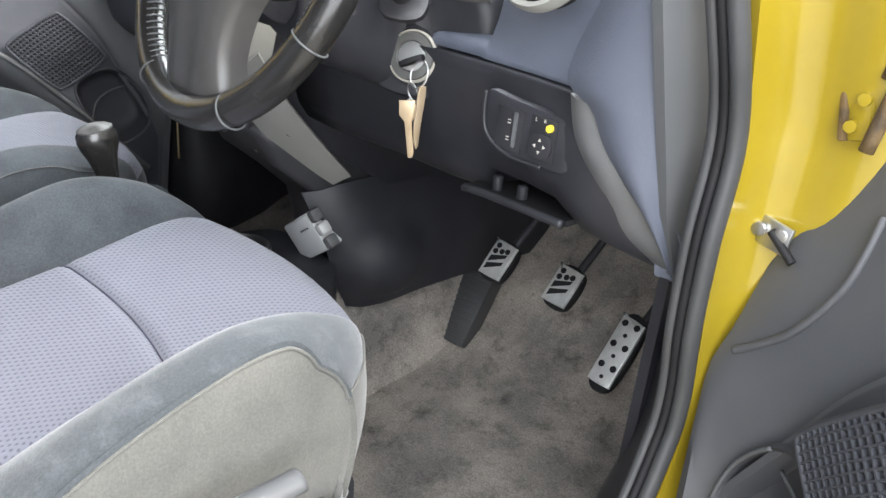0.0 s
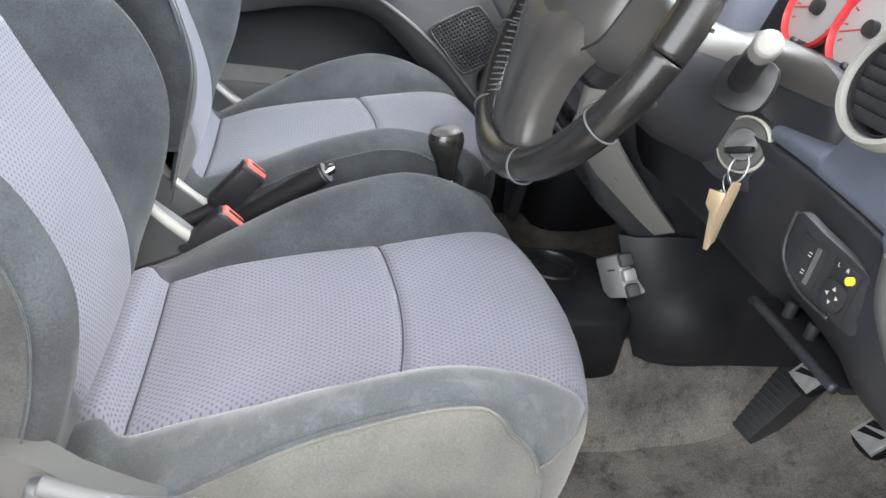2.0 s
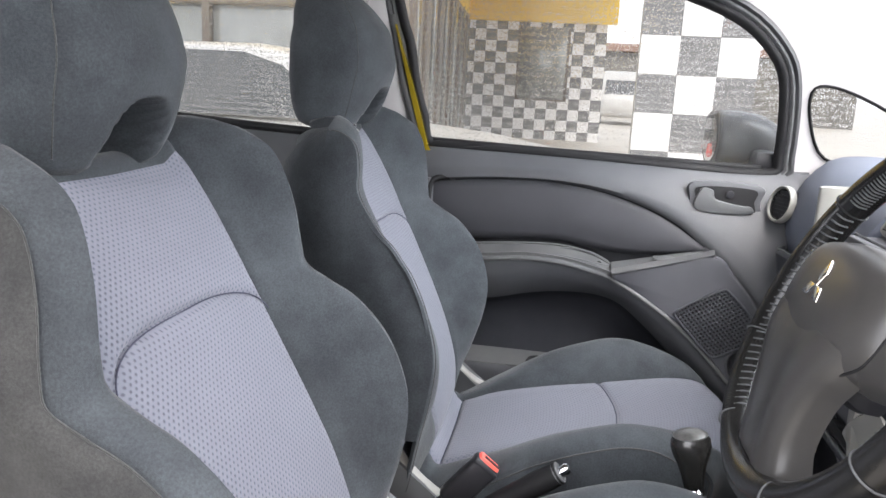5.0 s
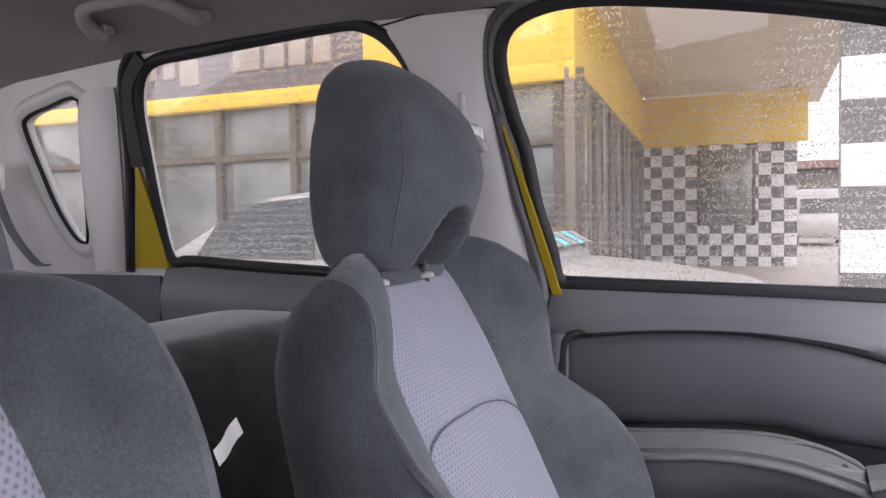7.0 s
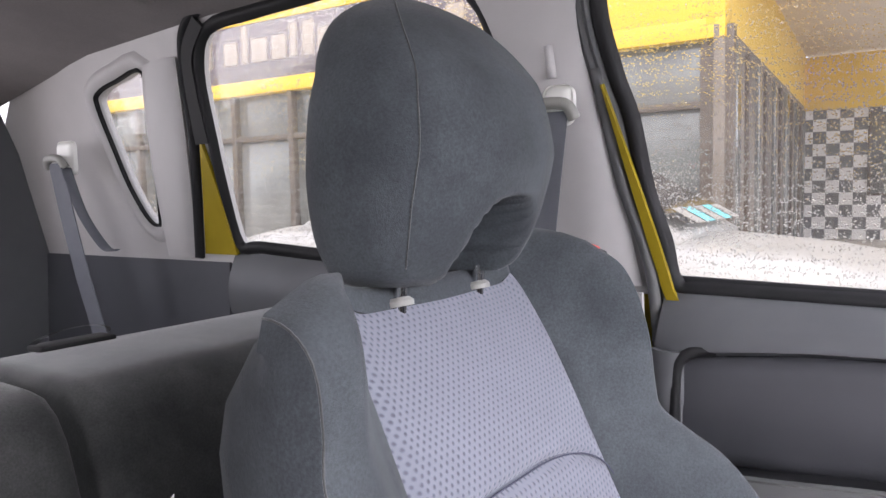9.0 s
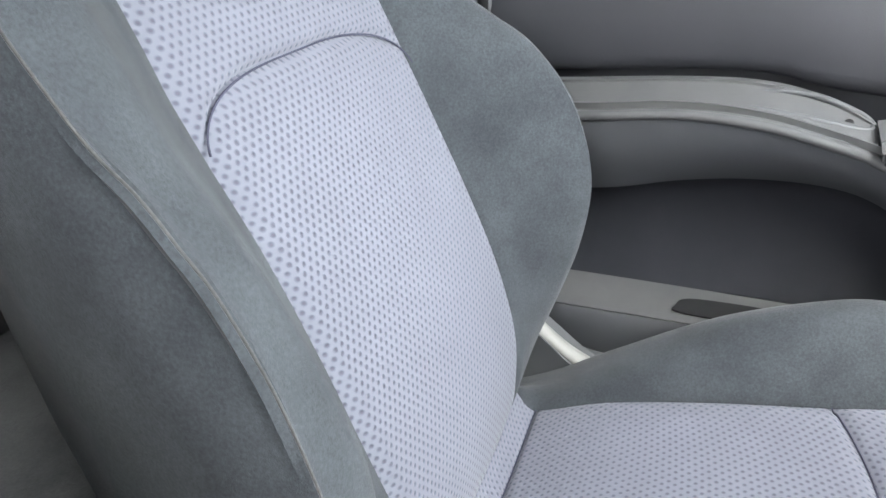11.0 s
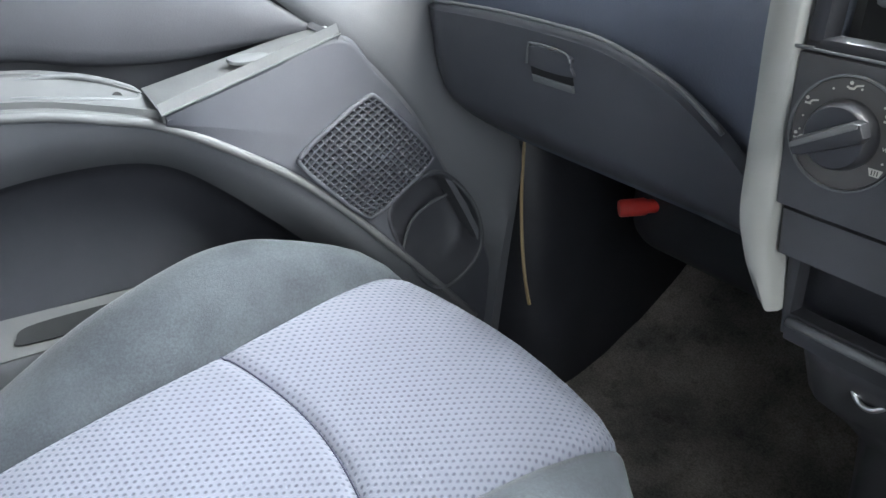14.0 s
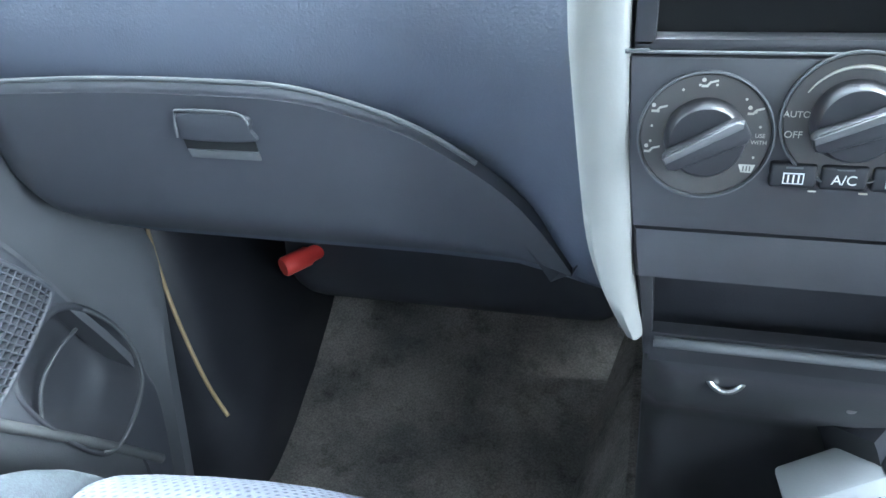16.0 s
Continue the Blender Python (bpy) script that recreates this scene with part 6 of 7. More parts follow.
vent((.574, .312, 1.064), pose(0, 0, 0, 72, 0, 4), "trim", .050)
vent((-.668, .352, 1.022), pose(0, 0, 0, 78, 0, 18), "trim", .040)
cv = thing("centre_vent", (0, .285, 1.09), "square centre air vents with a red hazard switch", "air vent")
m = Matrix.Translation((.008, .353, 1.086)) @ pose(0, 0, 0, 60, 0, 0)
# near-black opening plate carries the shade between the slats
for o in [prism("bezel", loop([(-.110, -.030), (-.05, -.031), (.05, -.031), (.110, -.030), (.113, .0), (.104, .034), (-.104, .034), (-.113, 0)], 40), .014, m, "trim", None, "pale grey vent surround", .005), prism("opening", [(-.100, -.026), (.100, -.026), (.096, .027), (-.096, .027)], .002, m @ pose(0, 0, .0135), "hole", None)] + \
         [prism("slat", [(x - .042, y - .0035), (x + .042, y - .0035), (x + .042, y + .0035), (x - .042, y + .0035)], .004, m @ pose(0, 0, .0145, 0, 0, 0), "plastic_gloss", None, "", .001) for x in (-.052, .052) for y in (-.021, -.0105, 0, .0105, .021)] + \
         [prism("hazard_switch", [(-.008, -.022), (.008, -.022), (.008, .026), (-.008, .026)], .009, m @ pose(0, 0, .014), "red", None, "red hazard switch", .003)]:
    into(o, cv, (0, .285, 1.09))
# instrument cluster
ic = thing("instrument_cluster", (.34, .40, 1.09), "instrument cluster with red-ringed pale gauges", "gauges")
mc = Matrix.Translation((.34, .418, 1.068)) @ pose(0, 0, 0, 74, 0, 0)
objs = [prism("panel", loop([(-.12, -.06), (.13, -.06), (.13, .05), (.08, .075), (-.08, .075), (-.12, .05)], 48), .008, mc @ pose(0, 0, -.012), "plastic", None, "", .003)]
for x, r, turn in ((-.046, .046, 195), (.046, .050, 200)):
    objs += [lathe("gauge_face", [(0, 0), (r, 0), (r, .002), (0, .002)], mc @ pose(x, 0, 0), "gauge", None, "pale gauge face", 48), lathe("gauge_ring", [(r * .93, .002), (r * 1.03, .002), (r * 1.05, .008), (r * .98, .010), (r * .93, .004)], mc @ pose(x, 0, 0), "gaugered", None, "red gauge ring", 48)]
    objs += [prism("tick", [(r * .74, -.0008), (r * .86, -.0008), (r * .86, .0008), (r * .74, .0008)], .0006, mc @ pose(x, 0, .002, 0, 0, a), "gaugered", None) for a in range(-30, 211, 24)]
    objs += [prism("needle", [(-.008, -.0012), (r * .78, -.0006), (r * .78, .0006), (-.008, .0012)], .001, mc @ pose(x, 0, .006, 0, 0, turn), "gaugered", None, "red needle"), lathe("hub", [(0, .003), (.009, .003), (.008, .010), (0, .011)], mc @ pose(x, 0, 0), "plastic_gloss", None, "black needle hub", 20)]
for x in (-.03, .062):
    objs.append(tube("reset_knob", [mc @ Vector((x, -.040, 0)), mc @ Vector((x, -.040, .022))], .004, "plastic_gloss", None, n=4))
for o in objs:
    into(o, ic, (.34, .40, 1.09))
# wiring and relay hanging under the passenger dash
cord = thing("tan_cord", (-.6, .48, .7), "tan trim cord along the footwell edge", "cord")
into(tube("cord_run", [(-.630, .500, .755), (-.624, .494, .715), (-.606, .480, .66), (-.582, .466, .605), (-.560, .456, .563), (-.535, .445, .535)], .0024, "cord", None, n=40, sides=8), cord, (-.6, .48, .7))
rl = thing("red_plug", (-.50, .59, .66), "red cylindrical plug under the glove box", "plug")
into(lathe("plug_body", [(0, 0), (.011, 0), (.0125, .003), (.0125, .035), (.010, .04), (.010, .06), (0, .06)], pose(-.516, .582, .656) @ look((0, 0, 0), (-.55, -.8, -.1)), "red", None), rl, (-.50, .59, .66))


# ---- passenger door ----
pdoor = thing("passenger_door", (0, 0, 0), "grey plastic passenger door trim with speaker and armrest, closed", "car door")


def piece(name, at, parent, label=""):
    """An empty that gathers the pieces of one part of a thing."""
    ob = new(name)
    ob.parent, ob.location, ob.empty_display_size = parent, at, .03
    if label:
        ob["label"] = label
    return ob


def lerp_strip(name, a, b, prof, mat, label="", n=60, th=.008, parent=None):
    """A band between two curves of (x, y, z); prof: rows of (fraction, push inwards)."""
    A, B = even(a, n), even(b, n)
    rows = [[p + (q - p) * f + np.array((d, 0, 0)) for f, d in prof] for p, q in zip(A, B)]
    return thick_sheet(name, np.array(rows), th, mat, parent or pdoor, label)


soft = [(f, .0) for f in np.linspace(0, 1, 8)]
K1 = [(-.772, -.445, 1.092), (-.772, -.20, 1.085), (-.772, .05, 1.078), (-.772, .25, 1.075), (-.768, .40, 1.078), (-.725, .505, 1.045), (-.690, .492, .955), (-.655, .474, .865), (-.628, .470, .770), (-.618, .476, .725), (-.610, .464, .663), (-.603, .450, .588), (-.598, .435, .475), (-.596, .42, .33)]
K2 = [(-.732, -.445, 1.018), (-.727, -.383, 1.025), (-.726, -.252, 1.037), (-.724, -.122, 1.037), (-.718, .01, 1.016), (-.708, .125, .972), (-.69, .205, .918), (-.675, .264, .866), (-.665, .321, .801), (-.655, .363, .724), (-.645, .422, .609), (-.640, .432, .52), (-.63, .41, .34)]
roundtop = [(0, -.006), (.02, .004), (.06, .010), (.15, .014), (.35, .014), (.6, .012), (.85, .008), (.96, .004), (1, -.006)]
lerp_strip("upper_trim", K2, K1, roundtop[::-1], "doorgrey", "smooth grey upper door trim", 90)
lerp_strip("sill_top", [(-.760, -.445, 1.092), (-.760, -.20, 1.085), (-.760, .05, 1.078), (-.760, .25, 1.075), (-.758, .42, 1.078)], [(-.79, -.445, 1.100), (-.79, -.20, 1.093), (-.79, .05, 1.086), (-.79, .25, 1.083), (-.79, .42, 1.082)], [(0, -.004), (.1, .002), (.4, .0), (1, 0)], "doorgrey", "", 50)
tube("window_wiper_strip", [(-.772, -.43, 1.104), (-.772, -.1, 1.095), (-.772, .32, 1.087)], .008, "rubber", pdoor, n=30)
box("backing_panel", (.02, .95, .68), (-.766, .02, .70), "doordark", pdoor, r=.004)
# recessed insert
I1 = [(-.722, -.415, 1.016), (-.722, -.36, 1.023), (-.722, -.252, 1.033), (-.720, -.122, 1.033), (-.714, .01, 1.012), (-.704, .125, .968), (-.688, .212, .912)]
I0 = [(-.712, -.415, .884), (-.712, -.311, .886), (-.711, -.189, .895), (-.708, -.10, .897), (-.704, -.036, .886), (-.700, .06, .882), (-.688, .215, .903)]
lerp_strip("insert", I0, I1, [(0, -.012), (.04, -.002), (.15, .004), (.5, .007), (.85, .004), (.95, 0), (1, -.012)], "doorinsert", "soft dark grey door insert", 60)
lerp_strip("insert_end", [(-.717, -.445, .87), (-.717, -.445, 1.025)], [(-.717, -.413, .87), (-.717, -.413, 1.022)], [(0, .002), (.3, .009), (.7, .009), (1, 0)], "doorgrey", "", 20)
tube("insert_groove", [(x - .004, y, z + .003) for x, y, z in I1[1:]], .0075, "rubber", pdoor, n=70, sides=8)
tube("insert_groove", [(-.722, -.372, 1.026), (-.716, -.395, 1.024), (-.710, -.411, 1.014), (-.708, -.417, .995), (-.706, -.418, .95), (-.700, -.416, .888)], .0075, "rubber", pdoor, n=40, sides=8)
# armrest ridge
R1 = [(-.712, -.445, .872), (-.708, -.311, .880), (-.706, -.189, .890), (-.702, -.10, .892), (-.695, -.036, .880), (-.672, .012, .862)]
R0 = [(-.648, -.445, .848), (-.648, -.283, .855), (-.646, -.184, .865), (-.641, -.1, .862), (-.634, -.034, .850), (-.622, .013, .841)]
lerp_strip("armrest_ridge", R0, R1, [(0, -.012), (.03, -.002), (.10, .002), (.3, .003), (.6, -.002), (.85, -.004), (.95, .002), (1, -.004)], "rubber_grey", "pale worn armrest ridge", 50, .012)
tube("pull_rim", [(-.668, -.118, .872), (-.690, -.122, .880), (-.694, -.06, .884), (-.684, -.005, .868), (-.668, .0, .858), (-.664, -.05, .866), (-.665, -.10, .872)], .0035, "plastic_grey", pdoor, n=60, sides=8, closed=True)
lathe("screw_hole", [(0, 0), (.005, 0), (.005, .003), (0, .003)], pose(-.672, -.018, .862, 0, 70, 0), "hole", pdoor, n=14)
# long curved edge from the ridge down to the pocket
E0 = [(-.648, -.445, .848), (-.648, -.283, .855), (-.646, -.184, .865), (-.641, -.1, .862), (-.634, -.034, .850), (-.625, .013, .838), (-.618, .083, .800), (-.612, .166, .742), (-.606, .262, .648), (-.600, .337, .569), (-.60, .40, .50)]
tube("curved_edge", E0, .0055, "rubber_grey", pdoor, "pale worn curved edge", n=110, sides=10)
E1 = [(-.700, -.445, .735), (-.700, -.271, .750), (-.698, -.175, .772), (-.694, -.10, .784), (-.688, -.024, .786), (-.682, .03, .773), (-.672, .08, .738), (-.662, .15, .675), (-.652, .235, .59), (-.645, .30, .52), (-.64, .36, .45)]
lerp_strip("under_ridge", E1, E0, [(f, .012 * math.sin(math.pi * f)) for f in np.linspace(0, 1, 10)], "doorgrey", "", 90)
E2 = [(-.700, -.445, .630), (-.702, -.20, .630), (-.702, 0, .628), (-.70, .10, .60), (-.69, .16, .56), (-.68, .22, .50), (-.67, .28, .44), (-.66, .30, .40), (-.66, .31, .38), (-.66, .32, .36), (-.66, .33, .34)]
# hollow coloured darker for the shade under the armrest ridge
lerp_strip("map_recess", E2, E1, [(0, 0), (.2, -.026), (.5, -.040), (.8, -.044), (.95, -.030), (1, 0)], "recess", "hollow side of the door pocket, shade in its colour", 90)
lerp_strip("pocket_front", [(-.655, -.445, .34), (-.655, .25, .34)], [(-.655, -.445, .606), (-.655, .12, .606)], [(0, 0), (.9, 0), (.97, .003), (1, 0)], "doorgrey", "", 30)
lerp_strip("pocket_lip", [(-.652, -.445, .604), (-.652, -.20, .606), (-.652, .12, .604)], [(-.700, -.445, .632), (-.700, -.20, .632), (-.700, .12, .628)], [(0, -.003), (.1, .003), (.5, 0), (1, 0)], "rubber_grey", "pale worn pocket lip", 30)
# flat near-black oval for the shaded mouth of the pocket
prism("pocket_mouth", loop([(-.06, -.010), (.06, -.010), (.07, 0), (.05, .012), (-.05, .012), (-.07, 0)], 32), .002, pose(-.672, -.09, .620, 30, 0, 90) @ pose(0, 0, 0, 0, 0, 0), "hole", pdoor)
# speaker panel
P0 = [(-.622, .013, .838), (-.617, .083, .802), (-.611, .166, .744), (-.605, .262, .650), (-.600, .337, .571), (-.598, .375, .51), (-.598, .39, .36)]
P1 = [(-.612, .012, .852), (-.626, .12, .880), (-.640, .222, .906), (-.640, .268, .864), (-.634, .321, .800), (-.626, .363, .723), (-.615, .422, .608), (-.610, .435, .52), (-.606, .41, .35)]
spk = lerp_strip("speaker_panel", P0, P1, [(f, float(np.interp(f, [0, .03, .3, .7, .97, 1], [-.004, 0, .002, .001, 0, -.006]))) for f in np.linspace(0, 1, 56)], "doordark", "dark grey speaker panel", 130, .005)
# round opening for the cup hollow
cup_edge = loop([(.268, .672), (.285, .708), (.350, .720), (.405, .665), (.412, .600), (.352, .566), (.310, .588)], 48)
bm = bmesh.new()
bm.from_mesh(spk.data)


def inside(y, z):
    odd = False
    for (y0, z0), (y1, z1) in zip(cup_edge, list(cup_edge[1:]) + [cup_edge[0]]):
        if (z0 > z) != (z1 > z) and y < y0 + (z - z0) * (y1 - y0) / (z1 - z0):
            odd = not odd
    return odd


gone = [f for f in bm.faces if inside(*f.calc_center_median()[1:])]
bmesh.ops.delete(bm, geom=gone, context="FACES")
bm.to_mesh(spk.data)
bm.free()
lerp_strip("switch_shelf", [(-.609, .008, .853), (-.624, .12, .881), (-.638, .222, .908)], [(-.678, .008, .866), (-.688, .12, .889), (-.690, .222, .912)], [(0, -.004), (.05, .003), (.15, .004), (.9, .002), (1, 0)], "rubber_grey", "pale worn switch shelf", 24, .012)
prism("window_switch", loop([(-.018, -.008), (.018, -.008), (.02, .008), (-.02, .008)], 24), .004, Matrix.Translation((-.655, .118, .887)) @ pose(0, 0, 0, 14, 0, 90), "plastic_grey", pdoor, "grey window switch", .0015)
lerp_strip("panel_front", P1[2:], K2[6:], [(0, 0), (.5, .004), (1, 0)], "doorgrey", "", 50)


# speaker grille: a lattice of bars over a dark cone, in the plane of four corners
def grille(corners, parent, nu, nv, bar, label):
    l, t, r, b = (np.array(c) for c in corners)
    root = piece("speaker_grille", l, parent, label)
    nrm = np.cross(r - l, t - b)
    nrm /= np.linalg.norm(nrm)
    if nrm[0] * (-1 if l[0] > 0 else 1) < 0:
        nrm = -nrm
    def at(u, v, d):
        k = .07
        d += .005 * math.exp(-((u - .5) ** 2 + (v - .5) ** 2) / .06)
        u2, v2 = .5 + (u - .5) * (1 - k * (2 * v - 1) ** 4), .5 + (v - .5) * (1 - k * (2 * u - 1) ** 4)
        return (l * (1 - u2) * (1 - v2) + t * (1 - u2) * v2 + b * u2 * (1 - v2) + r * u2 * v2) + nrm * d - l
    rows = [[at(u, v, .003) for v in np.linspace(-.0, 1.0, 9)] for u in np.linspace(0, 1, 9)]
    grid_ob("backing", np.array(rows) + nrm * -.002, "hole", root)
    V, F = [], []
    for du in (0, 1):
        for i in range((nu if du else nv) + 1):
            c = i / (nu if du else nv)
            for s in range(10):
                q = []
                for w in (-.5, .5):
                    for e in (s / 10, (s + 1) / 10):
                        for d, f in ((.001, 1.0), (.0062, .45)):
                            cf = min(1, max(0, c + w * bar * f))
                            q.append(at(cf, e, d) if du else at(e, cf, d))
                k = len(V)
                V += q
                F += [(k + 1, k + 3, k + 7, k + 5), (k, k + 1, k + 5, k + 4), (k + 2, k + 6, k + 7, k + 3), (k, k + 2, k + 3, k + 1), (k + 4, k + 5, k + 7, k + 6)]
    g = mesh_ob("lattice", V, F, "doordark", root, "dark grey plastic lattice", smooth=False)
    bm = bmesh.new()
    bm.from_mesh(g.data)
    bmesh.ops.recalc_face_normals(bm, faces=bm.faces)
    bm.to_mesh(g.data)
    bm.free()
    ts = np.linspace(.02, .98, 12)
    rim = [at(0, q, .004) for q in ts] + [at(q, 1, .004) for q in ts] + [at(1, q, .004) for q in ts[::-1]] + [at(q, 0, .004) for q in ts[::-1]]
    tube("rim", rim, .003, "doordark", root, n=120, sides=8, closed=True)
    return root


grille([(-.611, .139, .782), (-.619, .247, .846), (-.615, .338, .749), (-.608, .234, .686)], pdoor, 16, 16, .030, "dark lattice speaker grille in the door")
# cup hollow under the speaker
cup = piece("cup_holder", (-.60, .35, .64), pdoor, "black hollow cup holder")
cl = loop([(.268, .672), (.285, .708), (.350, .720), (.405, .665), (.412, .600), (.352, .566), (.310, .588)], 48)
def panel_x(y, z):
    """Face of the speaker panel."""
    return -.4793 - .0961 * y - .1546 * z


rows = []
for f, d in ((1.07, .001), (1.05, .0035), (1.0, .0035), (.97, .0), (.94, -.010), (.88, -.030), (.80, -.042), (.5, -.046), (.02, -.047)):
    line = []
    for y, z in cl:
        y, z = .345 + (y - .345) * f, .642 + (z - .642) * f
        line.append((panel_x(y, z) + d, y, z))
    rows.append(line)
into(grid_ob("hollow", np.array(rows)[:, ::-1], "doorinsert", None, "", wrap=True), cup, (-.60, .35, .64))
into(tube("hoop", [(panel_x(y, z) + .003, y, z) for y, z in cl[16:40]], .0022, "plastic_grey", None, "worn grey rim", n=60, sides=8), cup, (-.60, .35, .64))
into(tube("bottle_arc", [(-.640, .300, .60), (-.640, .315, .650), (-.640, .345, .672), (-.640, .375, .680)], .002, "plastic_grey", None, n=30, sides=6), cup, (-.60, .35, .64))

# inner handle
hd = piece("door_handle", (-.70, .24, 1.02), pdoor, "grey inner handle in a recessed bezel")
mh = Matrix.Translation((-.722, .240, 1.018)) @ pose(0, 0, 0, 90, 0, 90)
def hp(ob):
    ob.data.transform(Matrix.Translation((.70, -.24, -1.02)))
    ob.parent = hd
    return ob


hp(prism("bezel", loop([(-.072, -.036), (.066, -.038), (.074, .0), (.070, .036), (-.068, .036), (-.075, 0)], 40), .016, mh, "doorgrey", None, "", .004))
# near-black plate for the shade in the handle recess
hp(prism("recess", loop([(-.060, -.026), (.054, -.028), (.060, .0), (.056, .027), (-.056, .027), (-.062, 0)], 40), .002, mh @ pose(0, 0, .0155), "hole", None))
hp(prism("lever", loop([(-.058, -.024), (.050, -.026), (.054, -.010), (.030, -.008), (-.02, .002), (-.030, .022), (-.055, .022)], 40), .010, mh @ pose(0, 0, .0165), "plastic_grey", None, "grey pull lever", .003))
hp(lathe("lock_knob", [(0, 0), (.009, 0), (.008, .005), (0, .006)], mh @ pose(.008, .014, .0165), "plastic", None, n=20))

# outside mirror
WO = (-.93, .29, 1.14)
om = thing("wing_mirror", WO, "black wing mirror with a wet glass", "wing mirror")
S = []
for y, q in ((.235, .98), (.232, 1.0), (.245, 1.06), (.29, 1.08), (.34, .95), (.38, .6), (.395, .1)):
    S.append([(-.93 + .105 * q * math.copysign(abs(math.cos(a)) ** .7, math.cos(a)), y, 1.14 + .064 * q * math.copysign(abs(math.sin(a)) ** .7, math.sin(a))) for a in np.linspace(0, 2 * math.pi, 40, endpoint=False)])
into(grid_ob("housing", S, "plastic_gloss", None, "", wrap=True, cap=True, flip=True), om, WO)
into(mesh_ob("mirror_glass", [(-.93 + .095 * math.cos(a), .229, 1.14 + .056 * math.sin(a)) for a in np.linspace(0, 2 * math.pi, 32, endpoint=False)], [tuple(range(32))], "mirror", None), om, WO)
into(box("arm", (.12, .05, .04), (-.83, .33, 1.105), "plastic_gloss", None, r=.012), om, WO)
into(prism("orange_patch", loop([(-.03, -.015), (.0, -.02), (.03, -.012), (.03, .005), (.005, .012), (-.025, .008)], 24), .001, pose(-.915, .2285, 1.115, 90, 0, 0), "red", None, "orange reflector patch"), om, WO)

# ---- open driver's door: the passenger door mirrored and swung out on its hinge ----
ddoor = thing("driver_door", (.814, .598, .30), "open driver's door with black trim and speaker grille", "car door")
SWING = Matrix.Translation((.8139, .5982, 0)) @ pose(0, 0, 0, 0, 0, 52.9) @ Matrix.Translation((-.80, -.58, 0))
FLIP = Matrix.Diagonal((-1, 1, 1, 1))
bpy.context.view_layer.update()


def swing_copy(ob, parent):
    if ob.type == "MESH":
        me = ob.data.copy()
        me.transform(Matrix.Translation((-.814, -.598, -.30)) @ SWING @ FLIP @ ob.matrix_world)
        me.flip_normals()
        c = new(ob.name.split(".")[0], me)
    else:
        c = new(ob.name.split(".")[0])
        c.empty_display_size = .03
    c.parent = parent
    if "label" in ob:
        c["label"] = ob["label"]
    for k in [q for q in bpy.data.objects if q.parent is ob]:
        swing_copy(k, c)


for ob in [q for q in bpy.data.objects if q.parent is pdoor]:
    swing_copy(ob, ddoor)
sk = box("door_skin", (.05, 1.00, .72), (.835, .085, .70), "yellow", ddoor, "yellow painted door skin", r=.02)
sk.data.transform(Matrix.Translation((-.814, -.598, -.30)) @ SWING)
# raised bar shapes the highlight that runs along the door crease
door_crease = tube("crease", [(.803, .3735, .752), (.827, .3675, .773), (.849, .3615, .796), (.866, .3595, .824), (.879, .3605, .855), (.884, .3665, .887), (.885, .373, .912)], .0035, "doorgrey", ddoor, "door crease, its highlight raised as a bar", n=50, sides=8)
door_crease.data.transform(Matrix.Translation((-.814, -.598, -.30)))

# ---- between the seats ----
def buckle(at, tilt, turn, label):
    root = thing("seat_belt_buckle", at, label, "seat belt buckle", "seat belt buckles")
    m = pose(0, 0, 0, tilt, 0, turn)
    for o in (box("body", (.027, .044, .092), (0, 0, -.050), "plastic_gloss", None, "", r=.008, seg=3, taper=None), box("button", (.020, .038, .012), (0, 0, -.006), "buttonred", None, "red release button", r=.005),
              box("slot", (.007, .028, .004), (.003, .002, -.0012), "hole", None, r=.001), box("button_rim", (.0275, .0445, .012), (0, 0, -.0125), "plastic", None, r=.005),
              tube("stalk", [(0, 0, -.085), (0, -.01, -.12), (0, -.03, -.17)], .011, "plastic", None, n=10)):
        o.data.transform(m)
        o.parent = root


buckle((-.043, -.182, .681), -40, 6, "black seat belt buckle with a red button, pointing up")
buckle((.072, -.205, .657), -44, 4, "black seat belt buckle with a red button beside the driver")
hb = thing("handbrake", (.02, -.2, .6), "black ribbed handbrake lever with a chrome button", "handbrake")
HB = (.02, -.2, .6)
into(tube("grip", [(.010, -.225, .600), (.012, -.17, .640), (.016, -.11, .685), (.018, -.080, .708)], [.0125, .0155, .0175, .0165], "rubber", None, "ribbed black grip", n=30, sides=16), hb, HB)
into(tube("shaft", [(.008, -.33, .52), (.009, -.27, .567), (.010, -.22, .604)], .010, "plastic", None, n=12), hb, HB)
into(lathe("button", [(0, 0), (.0085, 0), (.0085, .012), (.006, .016), (0, .017)], pose(.0185, -.080, .708) @ look((0, 0, 0), (-.02, -.78, -.62)), "chrome", None, "chrome release button"), hb, HB)
into(lathe("end_cap", [(0, 0), (.0165, 0), (.0150, .006), (0, .007)], pose(.0182, -.084, .705) @ look((0, 0, 0), (-.02, -.78, -.62)), "plastic_grey", None), hb, HB)
con = thing("handbrake_console", (0, -.25, .4), "low black plastic console under the handbrake", "centre console")
S = []
for z, w, g in ((.30, .075, 0), (.46, .070, 0), (.52, .062, .01), (.53, .05, .03)):
    S.append([(w * math.copysign(abs(math.cos(a)) ** .5, math.cos(a)), -.25 + (.26 - g) * math.copysign(abs(math.sin(a)) ** .5, math.sin(a)), z) for a in np.linspace(0, 2 * math.pi, 40, endpoint=False)])
into(grid_ob("body", S, "plastic", None, "", wrap=True, cap=True), con, (0, -.25, .4))
